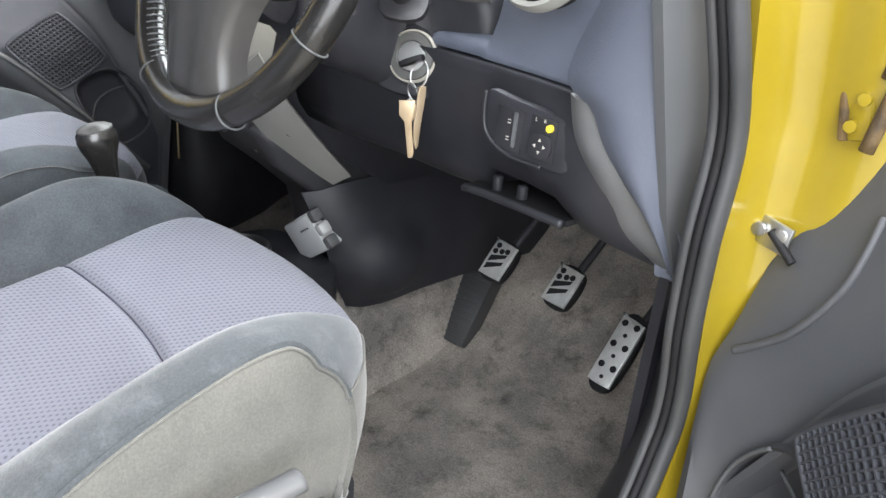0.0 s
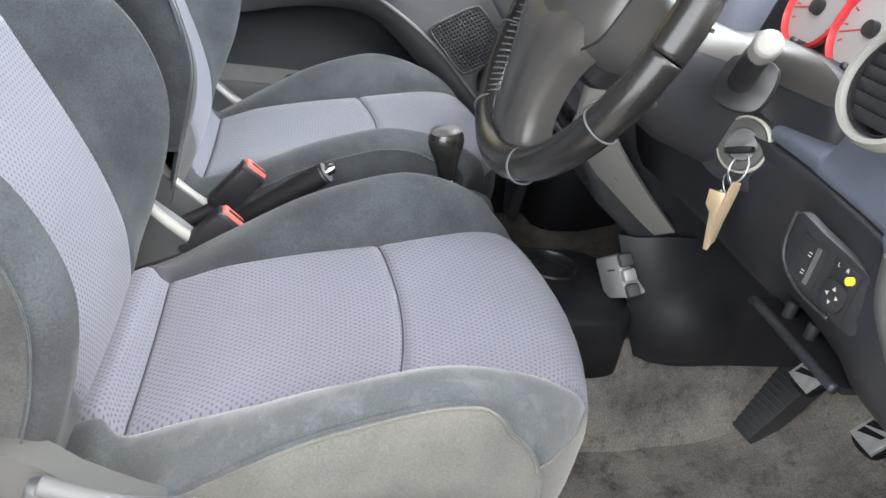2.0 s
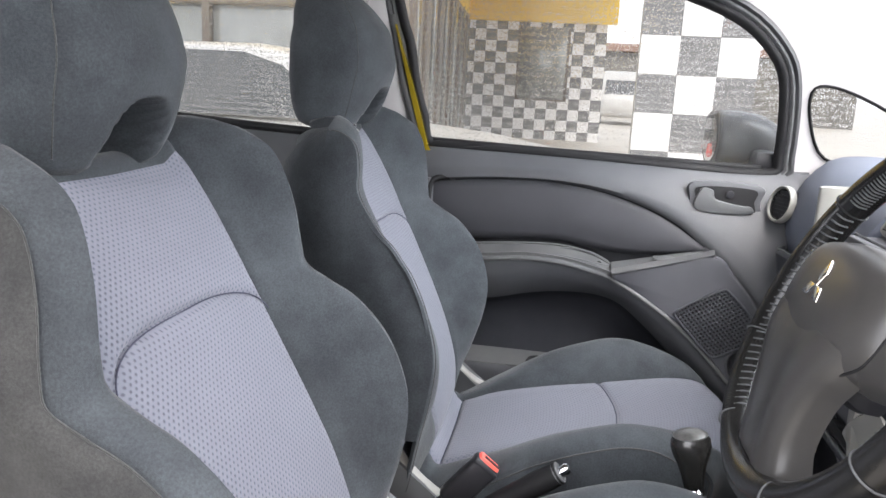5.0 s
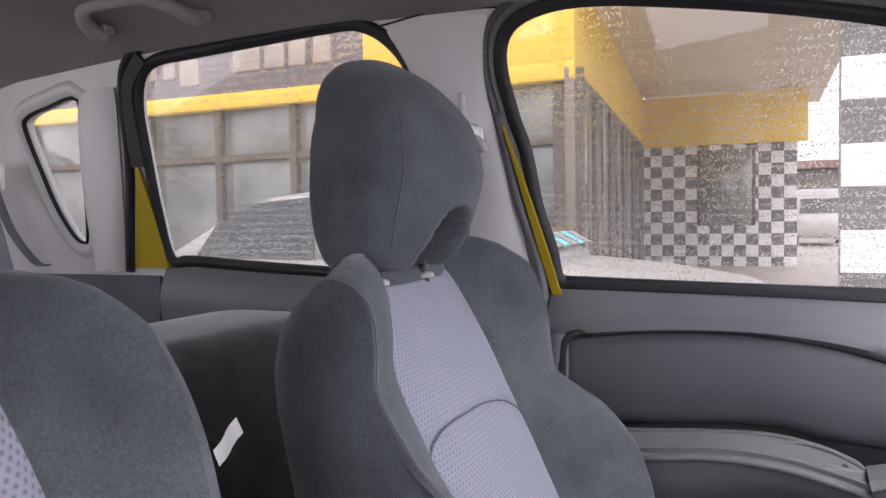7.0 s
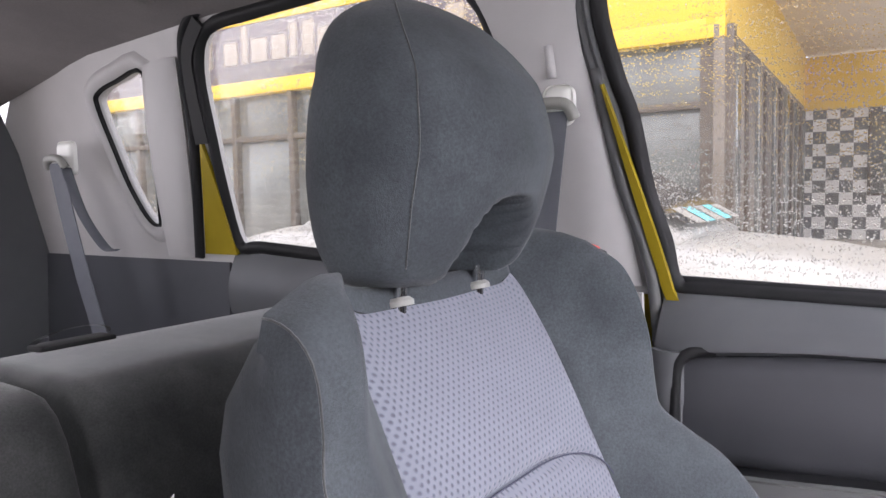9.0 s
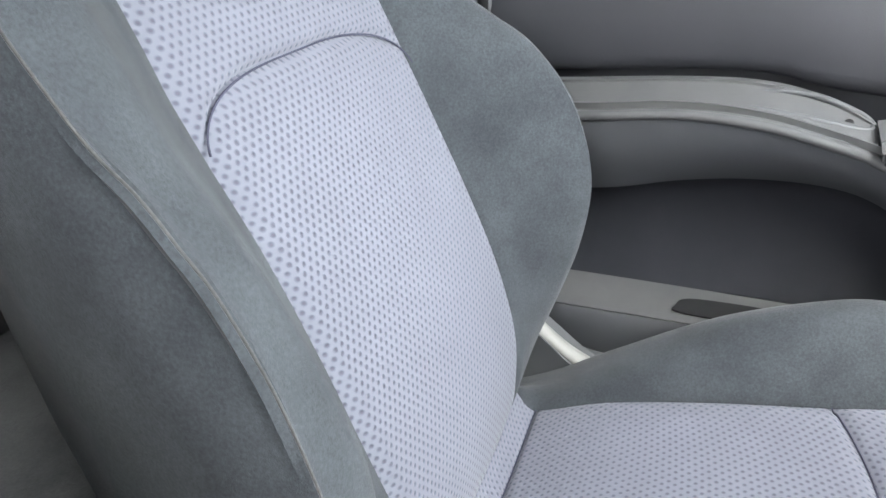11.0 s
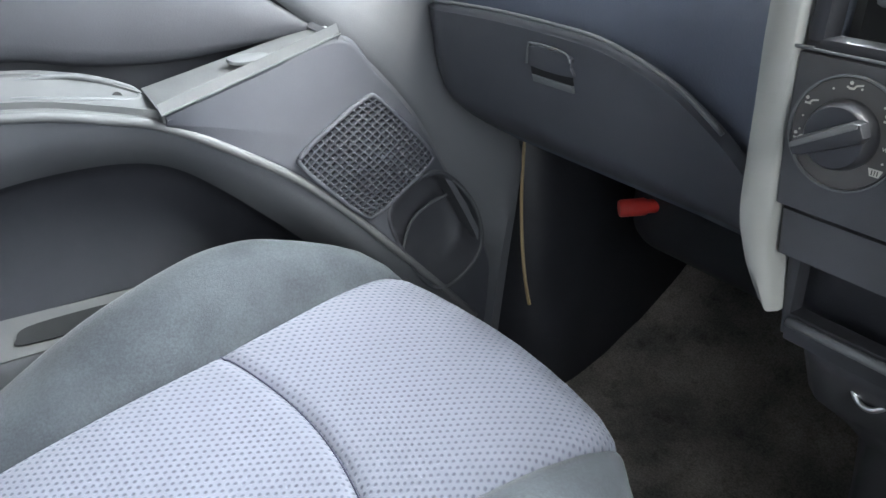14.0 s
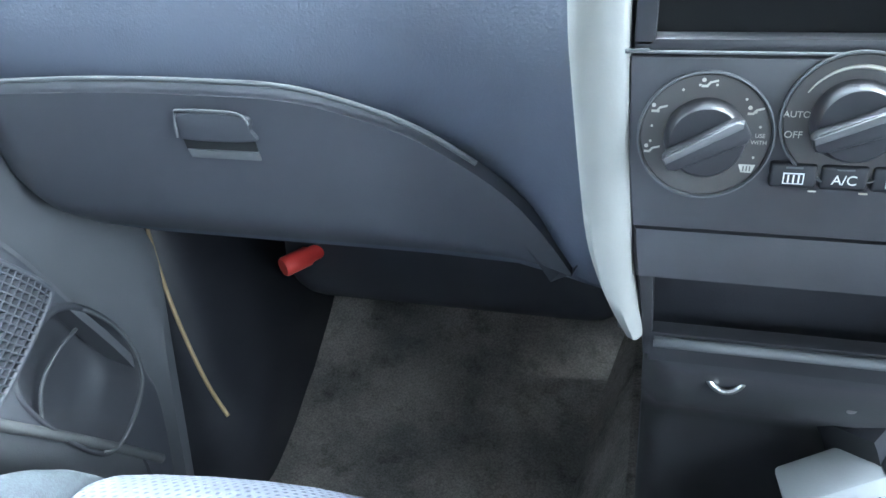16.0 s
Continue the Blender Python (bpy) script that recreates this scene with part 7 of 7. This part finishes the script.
tunl = prism("tunnel", [(-.19, .28), (-.16, .33), (-.115, .44), (-.095, .478), (.095, .478), (.115, .44), (.16, .33), (.19, .28)], 1.72, Matrix.Translation((0, .95, 0)) @ pose(0, 0, 0, 90, 0, 0), "carpet", None, "", .0)
tagged(tunl, "dark carpet over the low centre tunnel", "floor", kind="structure")
side_sill = box("sill_trim", (.05, 1.0, .20), (-.715, .10, .36), "plastic", None, r=.01)
tagged(side_sill, "black plastic sill trim beside the passenger footwell", "sill trim", kind="structure")
# small bits on the carpet
bit = thing("litter", (.463, .536, .301), "tiny orange scrap on the carpet", "litter")
box("scrap", (.007, .006, .004), (0, 0, .002), "red", bit, r=.001)

# ---- driver's doorway ----
sill = thing("door_sill_trim", (.70, .2, .4), "black plastic sill and footwell side trim", "sill trim")
rows = []
A = even([(.752, -.47, .402), (.752, .0, .402), (.750, .20, .425), (.748, .31, .52), (.746, .362, .62), (.744, .375, .74)], 50)
B = even([(.640, -.47, .31), (.640, .0, .31), (.645, .28, .32), (.650, .46, .40), (.660, .52, .56), (.672, .52, .74)], 50)
for a, b in zip(A, B):
    rows.append([b + (a - b) * f + np.array((-.012, 0, .012)) * math.sin(math.pi * f) for f in np.linspace(0, 1, 10)])
into(thick_sheet("body", np.array(rows)[:, ::-1], .01, "plastic", None), sill, (.70, .2, .4))
ws = thing("door_weatherstrip", (.76, .35, .8), "grey rubber weatherstrip round the open doorway", "weatherstrip")
path = [(.768, -.47, .405), (.768, .0, .405), (.766, .20, .425), (.765, .315, .52), (.764, .362, .62), (.764, .368, .68), (.765, .352, .76), (.766, .343, .85), (.766, .342, .95), (.758, .303, 1.06), (.735, .26, 1.20), (.70, .19, 1.36), (.68, .06, 1.47)]
into(tube("outer_bead", [(x + .0045, y + .002, z) for x, y, z in path], .0080, "rubber_mid", None, n=120, sides=14, flat=1.2), ws, (.76, .35, .8))
into(tube("inner_bead", [(x - .0065, y - .003, z + .002) for x, y, z in path], .0045, "rubber", None, n=120, sides=12), ws, (.76, .35, .8))
into(tube("lip", [(x - .0155, y - .002, z + .003) for x, y, z in path], .0055, "rubber_mid", None, n=120, sides=12), ws, (.76, .35, .8))
# door jamb: painted faces ahead of the seal
jamb = thing("door_jamb", (.80, .45, .8), "yellow painted door jamb with a steel check strap", "car body")
zs = (.33, .36, .47, .60, .72, .80, .88, .96, 1.06, 1.20)
ya = (.02, .24, .325, .378, .372, .358, .352, .350, .318, .27)
rows = []
for z, y in zip(np.interp(np.linspace(0, 9, 46), range(10), zs), np.interp(np.linspace(0, 9, 46), range(10), ya)):
    up = min(1, max(0, (z - .40) / .15))
    ctrl = [(.772, y + .004, z), (.778 + .012 * (1 - up), y + .026, z), (.790 + .01 * (1 - up), y + .040, z), (.815, y + .048, z), (.845, y + .046, z), (.88, y + .058, z), (.93, y + .10, z)]
    rows.append(even(ctrl, 22))
into(thick_sheet("painted_face", np.array(rows)[:, ::-1], .01, "yellow", None, "yellow paint with water drops"), jamb, (.80, .45, .8))
JO = (.80, .45, .8)
into(box("check_plate", (.036, .004, .026), (.800, .392, .862), "steel", None, "bare steel check plate", r=.0012, rot=(0, 8, -8)), jamb, JO)
for dx in (-.011, .009):
    into(lathe("check_bolt", [(0, 0), (.0065, 0), (.006, .004), (0, .005)], pose(.800 + dx, .390, .864, 90, 0, 0), "steel", None, n=14), jamb, JO)
into(tube("check_arm", [(.800, .388, .866), (.811, .387, .857), (.826, .384, .846)], .0038, "rubber", None, "black check arm", n=12), jamb, JO)
for z, w in ((.980, .020), (1.035, .024)):
    into(box("hinge_leaf", (w, .008, .044), (.842, .390, z), "yellow", None, "painted door hinge", r=.003, rot=(0, -14, -18)), jamb, JO)
    # rust-brown strip also carries the shade of the gap by the leaf
    into(box("hinge_shadow_gap", (.006, .010, .050), (.829, .391, z), "rust", None, "rusty hinge edge, its gap's shade in the brown", r=.002, rot=(0, -14, -18)), jamb, JO)
    into(tube("hinge_pin", [(.856, .380, z - .026), (.863, .380, z + .022)], .006, "rust", None, "rusty hinge pin", n=6), jamb, JO)
    for d in (-.011, .011):
        into(lathe("hinge_bolt", [(0, 0), (.0055, 0), (.005, .004), (0, .0045)], pose(.841 + .2 * d, .385, z + d, 90, 0, 0), "yellow", None, n=12), jamb, JO)


# ---- outside ----
M["yard"] = varied("tan_wet_concrete", (0.36, 0.33, 0.28), (0.46, 0.42, 0.36), 0.45, 0.5, 30, 0.15, rough2=0.65)
M["recess"] = varied("grey_brown_wall", (0.15, 0.125, 0.10), (0.22, 0.185, 0.15), 0.6, 1.2, 40, 0.1)
M["concrete"] = varied("pale_concrete", (0.42, 0.40, 0.36), (0.52, 0.50, 0.46), 0.7, 1.2, 60, 0.2)
M["render_dark"] = varied("dark_wall", (0.10, 0.095, 0.085), (0.15, 0.14, 0.12), 0.7, 1.5, 50, 0.2)
M["sign"] = varied("sign_board", (0.12, 0.10, 0.115), (0.15, 0.125, 0.14), 0.6, 2, 60, 0.05)
M["tan"] = varied("sign_tan", (0.33, 0.28, 0.235), (0.38, 0.33, 0.28), 0.6, 3, 60, 0.05)
M["wallyellow"] = varied("yellow_fascia", (0.78, 0.50, 0.03), (0.84, 0.56, 0.05), 0.5, 1.5, 40, 0.05)
M["checkwhite"] = varied("white_check", (0.78, 0.78, 0.78), (0.84, 0.84, 0.84), 0.6, 3, 60, 0.05)
M["checkblack"] = varied("grey_check", (0.11, 0.11, 0.112), (0.17, 0.17, 0.17), 0.6, 3, 60, 0.05)
M["carwhite"] = varied("white_car_paint", (0.36, 0.35, 0.33), (0.42, 0.41, 0.385), 0.3, 2, 40, 0.02)
M["darkglass"] = base_mat("dark_glass", (0.05, 0.053, 0.056), 0.06)[0]
M["brick"] = varied("red_brown_wall", (0.20, 0.12, 0.09), (0.27, 0.17, 0.13), 0.8, 2, 60, 0.2)

M["brown"] = varied("brown_frame", (0.075, 0.055, 0.040), (0.11, 0.085, 0.062), 0.5, 2, 60, 0.1)
M["pane"] = varied("shop_glass", (0.12, 0.125, 0.115), (0.30, 0.31, 0.30), 0.10, 0.9, 20, 0.02, contrast=(0.35, 0.65), metal=0.35)
M["soffit"] = varied("tan_soffit", (0.60, 0.52, 0.42), (0.70, 0.62, 0.50), 0.8, 0.8, 60, 0.15)
M["cyan"] = varied("cyan_card", (0.10, 0.55, 0.62), (0.20, 0.65, 0.70), 0.5, 14, 60, 0.02)

ground = mesh_ob("ground", [(-400, -400, 0), (400, -400, 0), (400, 400, 0), (-400, 400, 0)], [(0, 1, 2, 3)], "yard", None, smooth=False)
tagged(ground, "wet tan concrete yard", "ground", kind="structure")


def checks(name, origin, ux, n, m, s, label, group="", start=0):
    """A wall of square tiles in two colours, with a backing; ux: the direction it runs in."""
    root = thing(name, origin, label, "checkered wall", group)
    u = Vector(ux).normalized()
    w = Vector((u.y, -u.x, 0))
    meshes = []
    for mat in ("checkwhite", "checkblack"):
        o = box("tile", (s - .004, .02, s - .004), (0, 0, 0), mat, None, r=.003, seg=1)
        meshes.append(o.data)
        bpy.data.objects.remove(o)
    rot = math.degrees(math.atan2(u.y, u.x))
    b = box("backing", (n * s, .20, m * s), (0, 0, 0), "concrete", root, r=.0)
    b.data.transform(pose(*(u * (n * s / 2) - w * 0 + Vector((0, 0, m * s / 2))), 0, 0, rot) @ Matrix.Translation((0, .112, 0)))
    for i in range(n):
        for j in range(m):
            t = new("tile", meshes[(i + j + start) % 2])
            t.parent = root
            t.matrix_basis = pose(*(u * ((i + .5) * s) + Vector((0, 0, (j + .5) * s))), 0, 0, rot)
    return root


checks("checkered_column", (-8.2, .60, -.275), (0, 1, 0), 3, 8, .435, "black and white checkered column in the yard")

# workshop building behind the parked car
shop = thing("workshop_building", (-8.15, -2.1, 0), "yellow and purple shop front with brown window frames", "building")
def bp(ob):
    ob.data.transform(Matrix.Translation((8.15, 2.1, 0)))
    ob.parent = shop
    return ob


bp(box("fascia_lower", (.30, 14, .21), (-8.30, -9.1, 2.885), "wallyellow", None, "yellow fascia band", r=.01))
bp(box("fascia_upper", (.30, 14, .24), (-8.30, -9.1, 3.98), "wallyellow", None, "yellow fascia band", r=.01))
bp(box("fascia_end", (.30, 2.72, .95), (-8.302, -3.46, 3.385), "wallyellow", None, "yellow end of the fascia", r=.01))
bp(box("sign_board", (.26, 11.3, .87), (-8.30, -10.47, 3.425), "sign", None, "purple-grey sign board", r=.005))
# plain bars the size of the sign's letters: a tall first bar in each word
for y, w, h in ((-10.30, .46, .56), (-9.62, .30, .36), (-9.30, .13, .58), (-8.98, .34, .36), (-8.56, .30, .36), (-8.26, .13, .50), (-7.96, .22, .50), (-7.60, .34, .48), (-6.62, .46, .56), (-6.16, .32, .36), (-5.80, .26, .36), (-5.42, .28, .36)):
    bp(box("sign_mark", (.03, w, h), (-8.155, y, 3.26 + h / 2 - (.12 if w == .34 and h == .48 else 0)), "tan", None, "plain tan bar on the sign", r=.03))
# side of the recess, with its fascia
for nm, z0, z1, th, mat, lb in (("recess_fascia", 2.92, 4.05, .20, "wallyellow", "yellow fascia along the recess"), ("recess_wall", 0, 2.92, .12, "recess", "grey-brown panelled wall")):
    L = math.hypot(10.35, .7)
    o = box(nm, (L, th, z1 - z0), (0, 0, 0), mat, None, lb, r=.01)
    o.data.transform(pose(-13.325, -2.45 - th / 2, (z0 + z1) / 2, 0, 0, math.degrees(math.atan2(.7, 10.35))))
    bp(o)
for k in range(11):
    f = (k + .4) / 11
    bp(box("panel_strip", (.13 if k % 3 else .30, .06, 2.75), (-8.3 - 10.2 * f, -2.08 - .7 * f, 1.42), "brown" if k % 2 else "pane", None, "vertical panel of the recess wall", r=.01))
# shop windows
bp(box("plinth", (.2, 14, .35), (-8.35, -9.1, .175), "brown", None, r=.01))
for k in range(11):
    yk = -2.2 - 1.25 * k
    bp(box("mullion", (.12, .10 if k else .35, 2.6), (-8.28, yk, 1.62), "brown", None, "dark brown window post", r=.01))
    if k < 10:
        for z0, z1 in ((.36, 2.06), (2.14, 2.86)):
            bp(box("pane", (.02, 1.13, z1 - z0), (-8.33, yk - .625, (z0 + z1) / 2), "pane", None, "shop window pane", r=.002))
bp(box("transom", (.10, 13.8, .08), (-8.285, -9.1, 2.10), "brown", None, "dark brown transom", r=.01))
bp(box("inner_wall", (.2, 14, 2.9), (-8.55, -9.1, 1.46), "recess", None, "dark inner wall behind the panes", r=.0))
sof = box("canopy_soffit", (13.2, 4.0, .12), (-14.8, -.80, 4.11), "soffit", None, r=.01)
tagged(sof, "tan soffit of the canopy over the recess", "canopy", kind="structure")
# back of the recess: checkered border round a dark window
bw = checks("checkered_wall", (-18.5, -2.90, -.05), (0, 1, 0), 13, 11, .268, "black and white checkered wall with a dark window")
for nm, sz, at, mat in (("window_pane", (.04, 1.15, 1.72), (.03, 1.98, 1.90), "pane"), ("window_frame", (.03, 1.27, .07), (.03, 1.98, 1.03), "brown"), ("window_frame", (.05, .07, 1.75), (.03, 2.58, 1.90), "brown"),
                        ("window_frame", (.05, .07, 1.75), (.03, 1.38, 1.90), "brown"), ("fascia", (.25, 3.9, 1.15), (.06, 1.75, 3.45), "wallyellow")):
    box(nm, sz, at, mat, bw, "", r=.008)
# distance: pale buildings and a van
far = box("far_building", (6, 16, 3.3), (-44, 6.0, 1.65), "render_dark", None, r=.02)
tagged(far, "pale rendered building across the yard", "building")
fr = box("far_roof", (6.6, 16.6, .4), (-44, 6.0, 3.55), "brick", None, r=.05)
tagged(fr, "brown roof edge of the far building", "roof", kind="structure")


def vehicle(name, at, rings, label, category, glasses, wheels, wr):
    """A car body through cross-sections along y, with glass panels and wheels."""
    root = thing(name, at, label, category)
    S = []
    for y, w, z0, z1, e in rings:
        S.append([(w * math.copysign(abs(math.cos(a)) ** e, math.cos(a)), y, (z0 + z1) / 2 + (z1 - z0) / 2 * math.copysign(abs(math.sin(a)) ** e, math.sin(a))) for a in np.linspace(0, 2 * math.pi, 36, endpoint=False)])
    grid_ob("body", S, "carwhite", root, "white painted body", wrap=True, cap=True)
    for pts, mat, lb in glasses:
        mesh_ob("window", pts, [tuple(range(len(pts)))], mat, root, lb, smooth=False).modifiers.new("thick", "SOLIDIFY").thickness = .01
    for x, y in wheels:
        wh = lathe("wheel", [(0, -.1), (wr * .6, -.1), (wr, -.08), (wr, .08), (wr * .65, .1), (wr * .6, .07), (0, .07)], pose(x, y, wr, 0, 90 if x > 0 else -90, 0), "rubber", root, "black tyre", 24)
        lathe("rim", [(0, .072), (wr * .6, .072), (wr * .55, .09), (wr * .2, .085), (0, .09)], pose(x, y, wr, 0, 90 if x > 0 else -90, 0), "silver", wh, "silver wheel rim", 20)
    return root


# parked saloon beside the car
sal = [(-2.25, .62, .45, .85, .5), (-2.2, .78, .32, .95, .45), (-1.9, .84, .25, 1.0, .42), (-1.2, .86, .22, 1.0, .4), (0, .86, .22, .98, .4), (.75, .86, .22, .97, .4), (1.5, .85, .24, .90, .4), (2.0, .80, .28, .82, .45), (2.2, .68, .36, .74, .5), (2.25, .55, .42, .66, .5)]
roof = [(-1.75, .62, .90, 1.0, .5), (-1.35, .66, .90, 1.22, .4), (-1.0, .66, .90, 1.38, .42), (-.5, .66, .90, 1.435, .42), (.0, .66, .90, 1.44, .42), (.25, .66, .90, 1.40, .42), (.55, .66, .90, 1.24, .4), (.95, .64, .90, .99, .5)]
so = vehicle("saloon_car", (-4.25, -2.2, 0), sal, "white saloon car parked beside, wet with rain", "car", [], [(.74, -1.35), (.74, 1.35), (-.74, -1.35), (-.74, 1.35)], .31)
S = []
for y, w, z0, z1, e in roof:
    S.append([(w * (1 - .16 * max(0, math.sin(a))) * math.copysign(abs(math.cos(a)) ** e, math.cos(a)), y, (z0 + z1) / 2 + (z1 - z0) / 2 * math.copysign(abs(math.sin(a)) ** e, math.sin(a))) for a in np.linspace(0, 2 * math.pi, 36, endpoint=False)])
grid_ob("cabin", S, "carwhite", so, "white painted roof and pillars", wrap=True, cap=True)
for x0, x1 in ((.684, .650), (-.684, -.650)):
    for a in ([(-1.42, .98), (-.50, .98), (-.50, 1.36), (-.95, 1.33), (-1.25, 1.20)], [(-.44, .98), (.62, .98), (.55, 1.10), (.30, 1.30), (.05, 1.37), (-.44, 1.37)]):
        mesh_ob("side_window", [(x0 + (x1 - x0) * (z - .98) / .4, y, z) for y, z in a], [tuple(range(len(a)))], "darkglass", so, "dark side window", smooth=False).modifiers.new("thick", "SOLIDIFY").thickness = .012
sh = np.array([[(x, .32 + .68 * v, 1.40 - .385 * v) for x in np.linspace(-.5, .5, 6) * (1 + .16 * v)] for v in np.linspace(.06, .94, 5)])
grid_ob("windscreen", sh, "darkglass", so, "wet windscreen")
for k in range(5):
    grid_ob("sunshade", np.array([[(x, .325 + .68 * v, 1.415 - .385 * v) for x in (-.50 + k * .2, -.33 + k * .2)] for v in (.78, .98)]), "cyan" if k % 2 else "carwhite", so, "pale folding sunshade panel")

van = [(-1.9, .75, .5, 1.5, .35), (-1.85, .85, .35, 2.0, .3), (-1.0, .86, .3, 2.08, .28), (.9, .86, .3, 2.08, .28), (1.25, .84, .3, 1.95, .3), (1.75, .82, .3, 1.15, .35), (1.9, .70, .4, .95, .4)]
vo = vehicle("white_van", (-31.5, 1.75, 0), van, "white van parked across the yard", "van", [([(-.62, 1.40, 1.72), (.62, 1.40, 1.72), (.68, 1.74, 1.18), (-.68, 1.74, 1.18)], "darkglass", "dark windscreen")], [(.78, 1.1), (.78, -1.1), (-.78, 1.1), (-.78, -1.1)], .33)
for o in bpy.data.objects:
    if o is vo:
        o.rotation_euler = (0, 0, radians(-90))
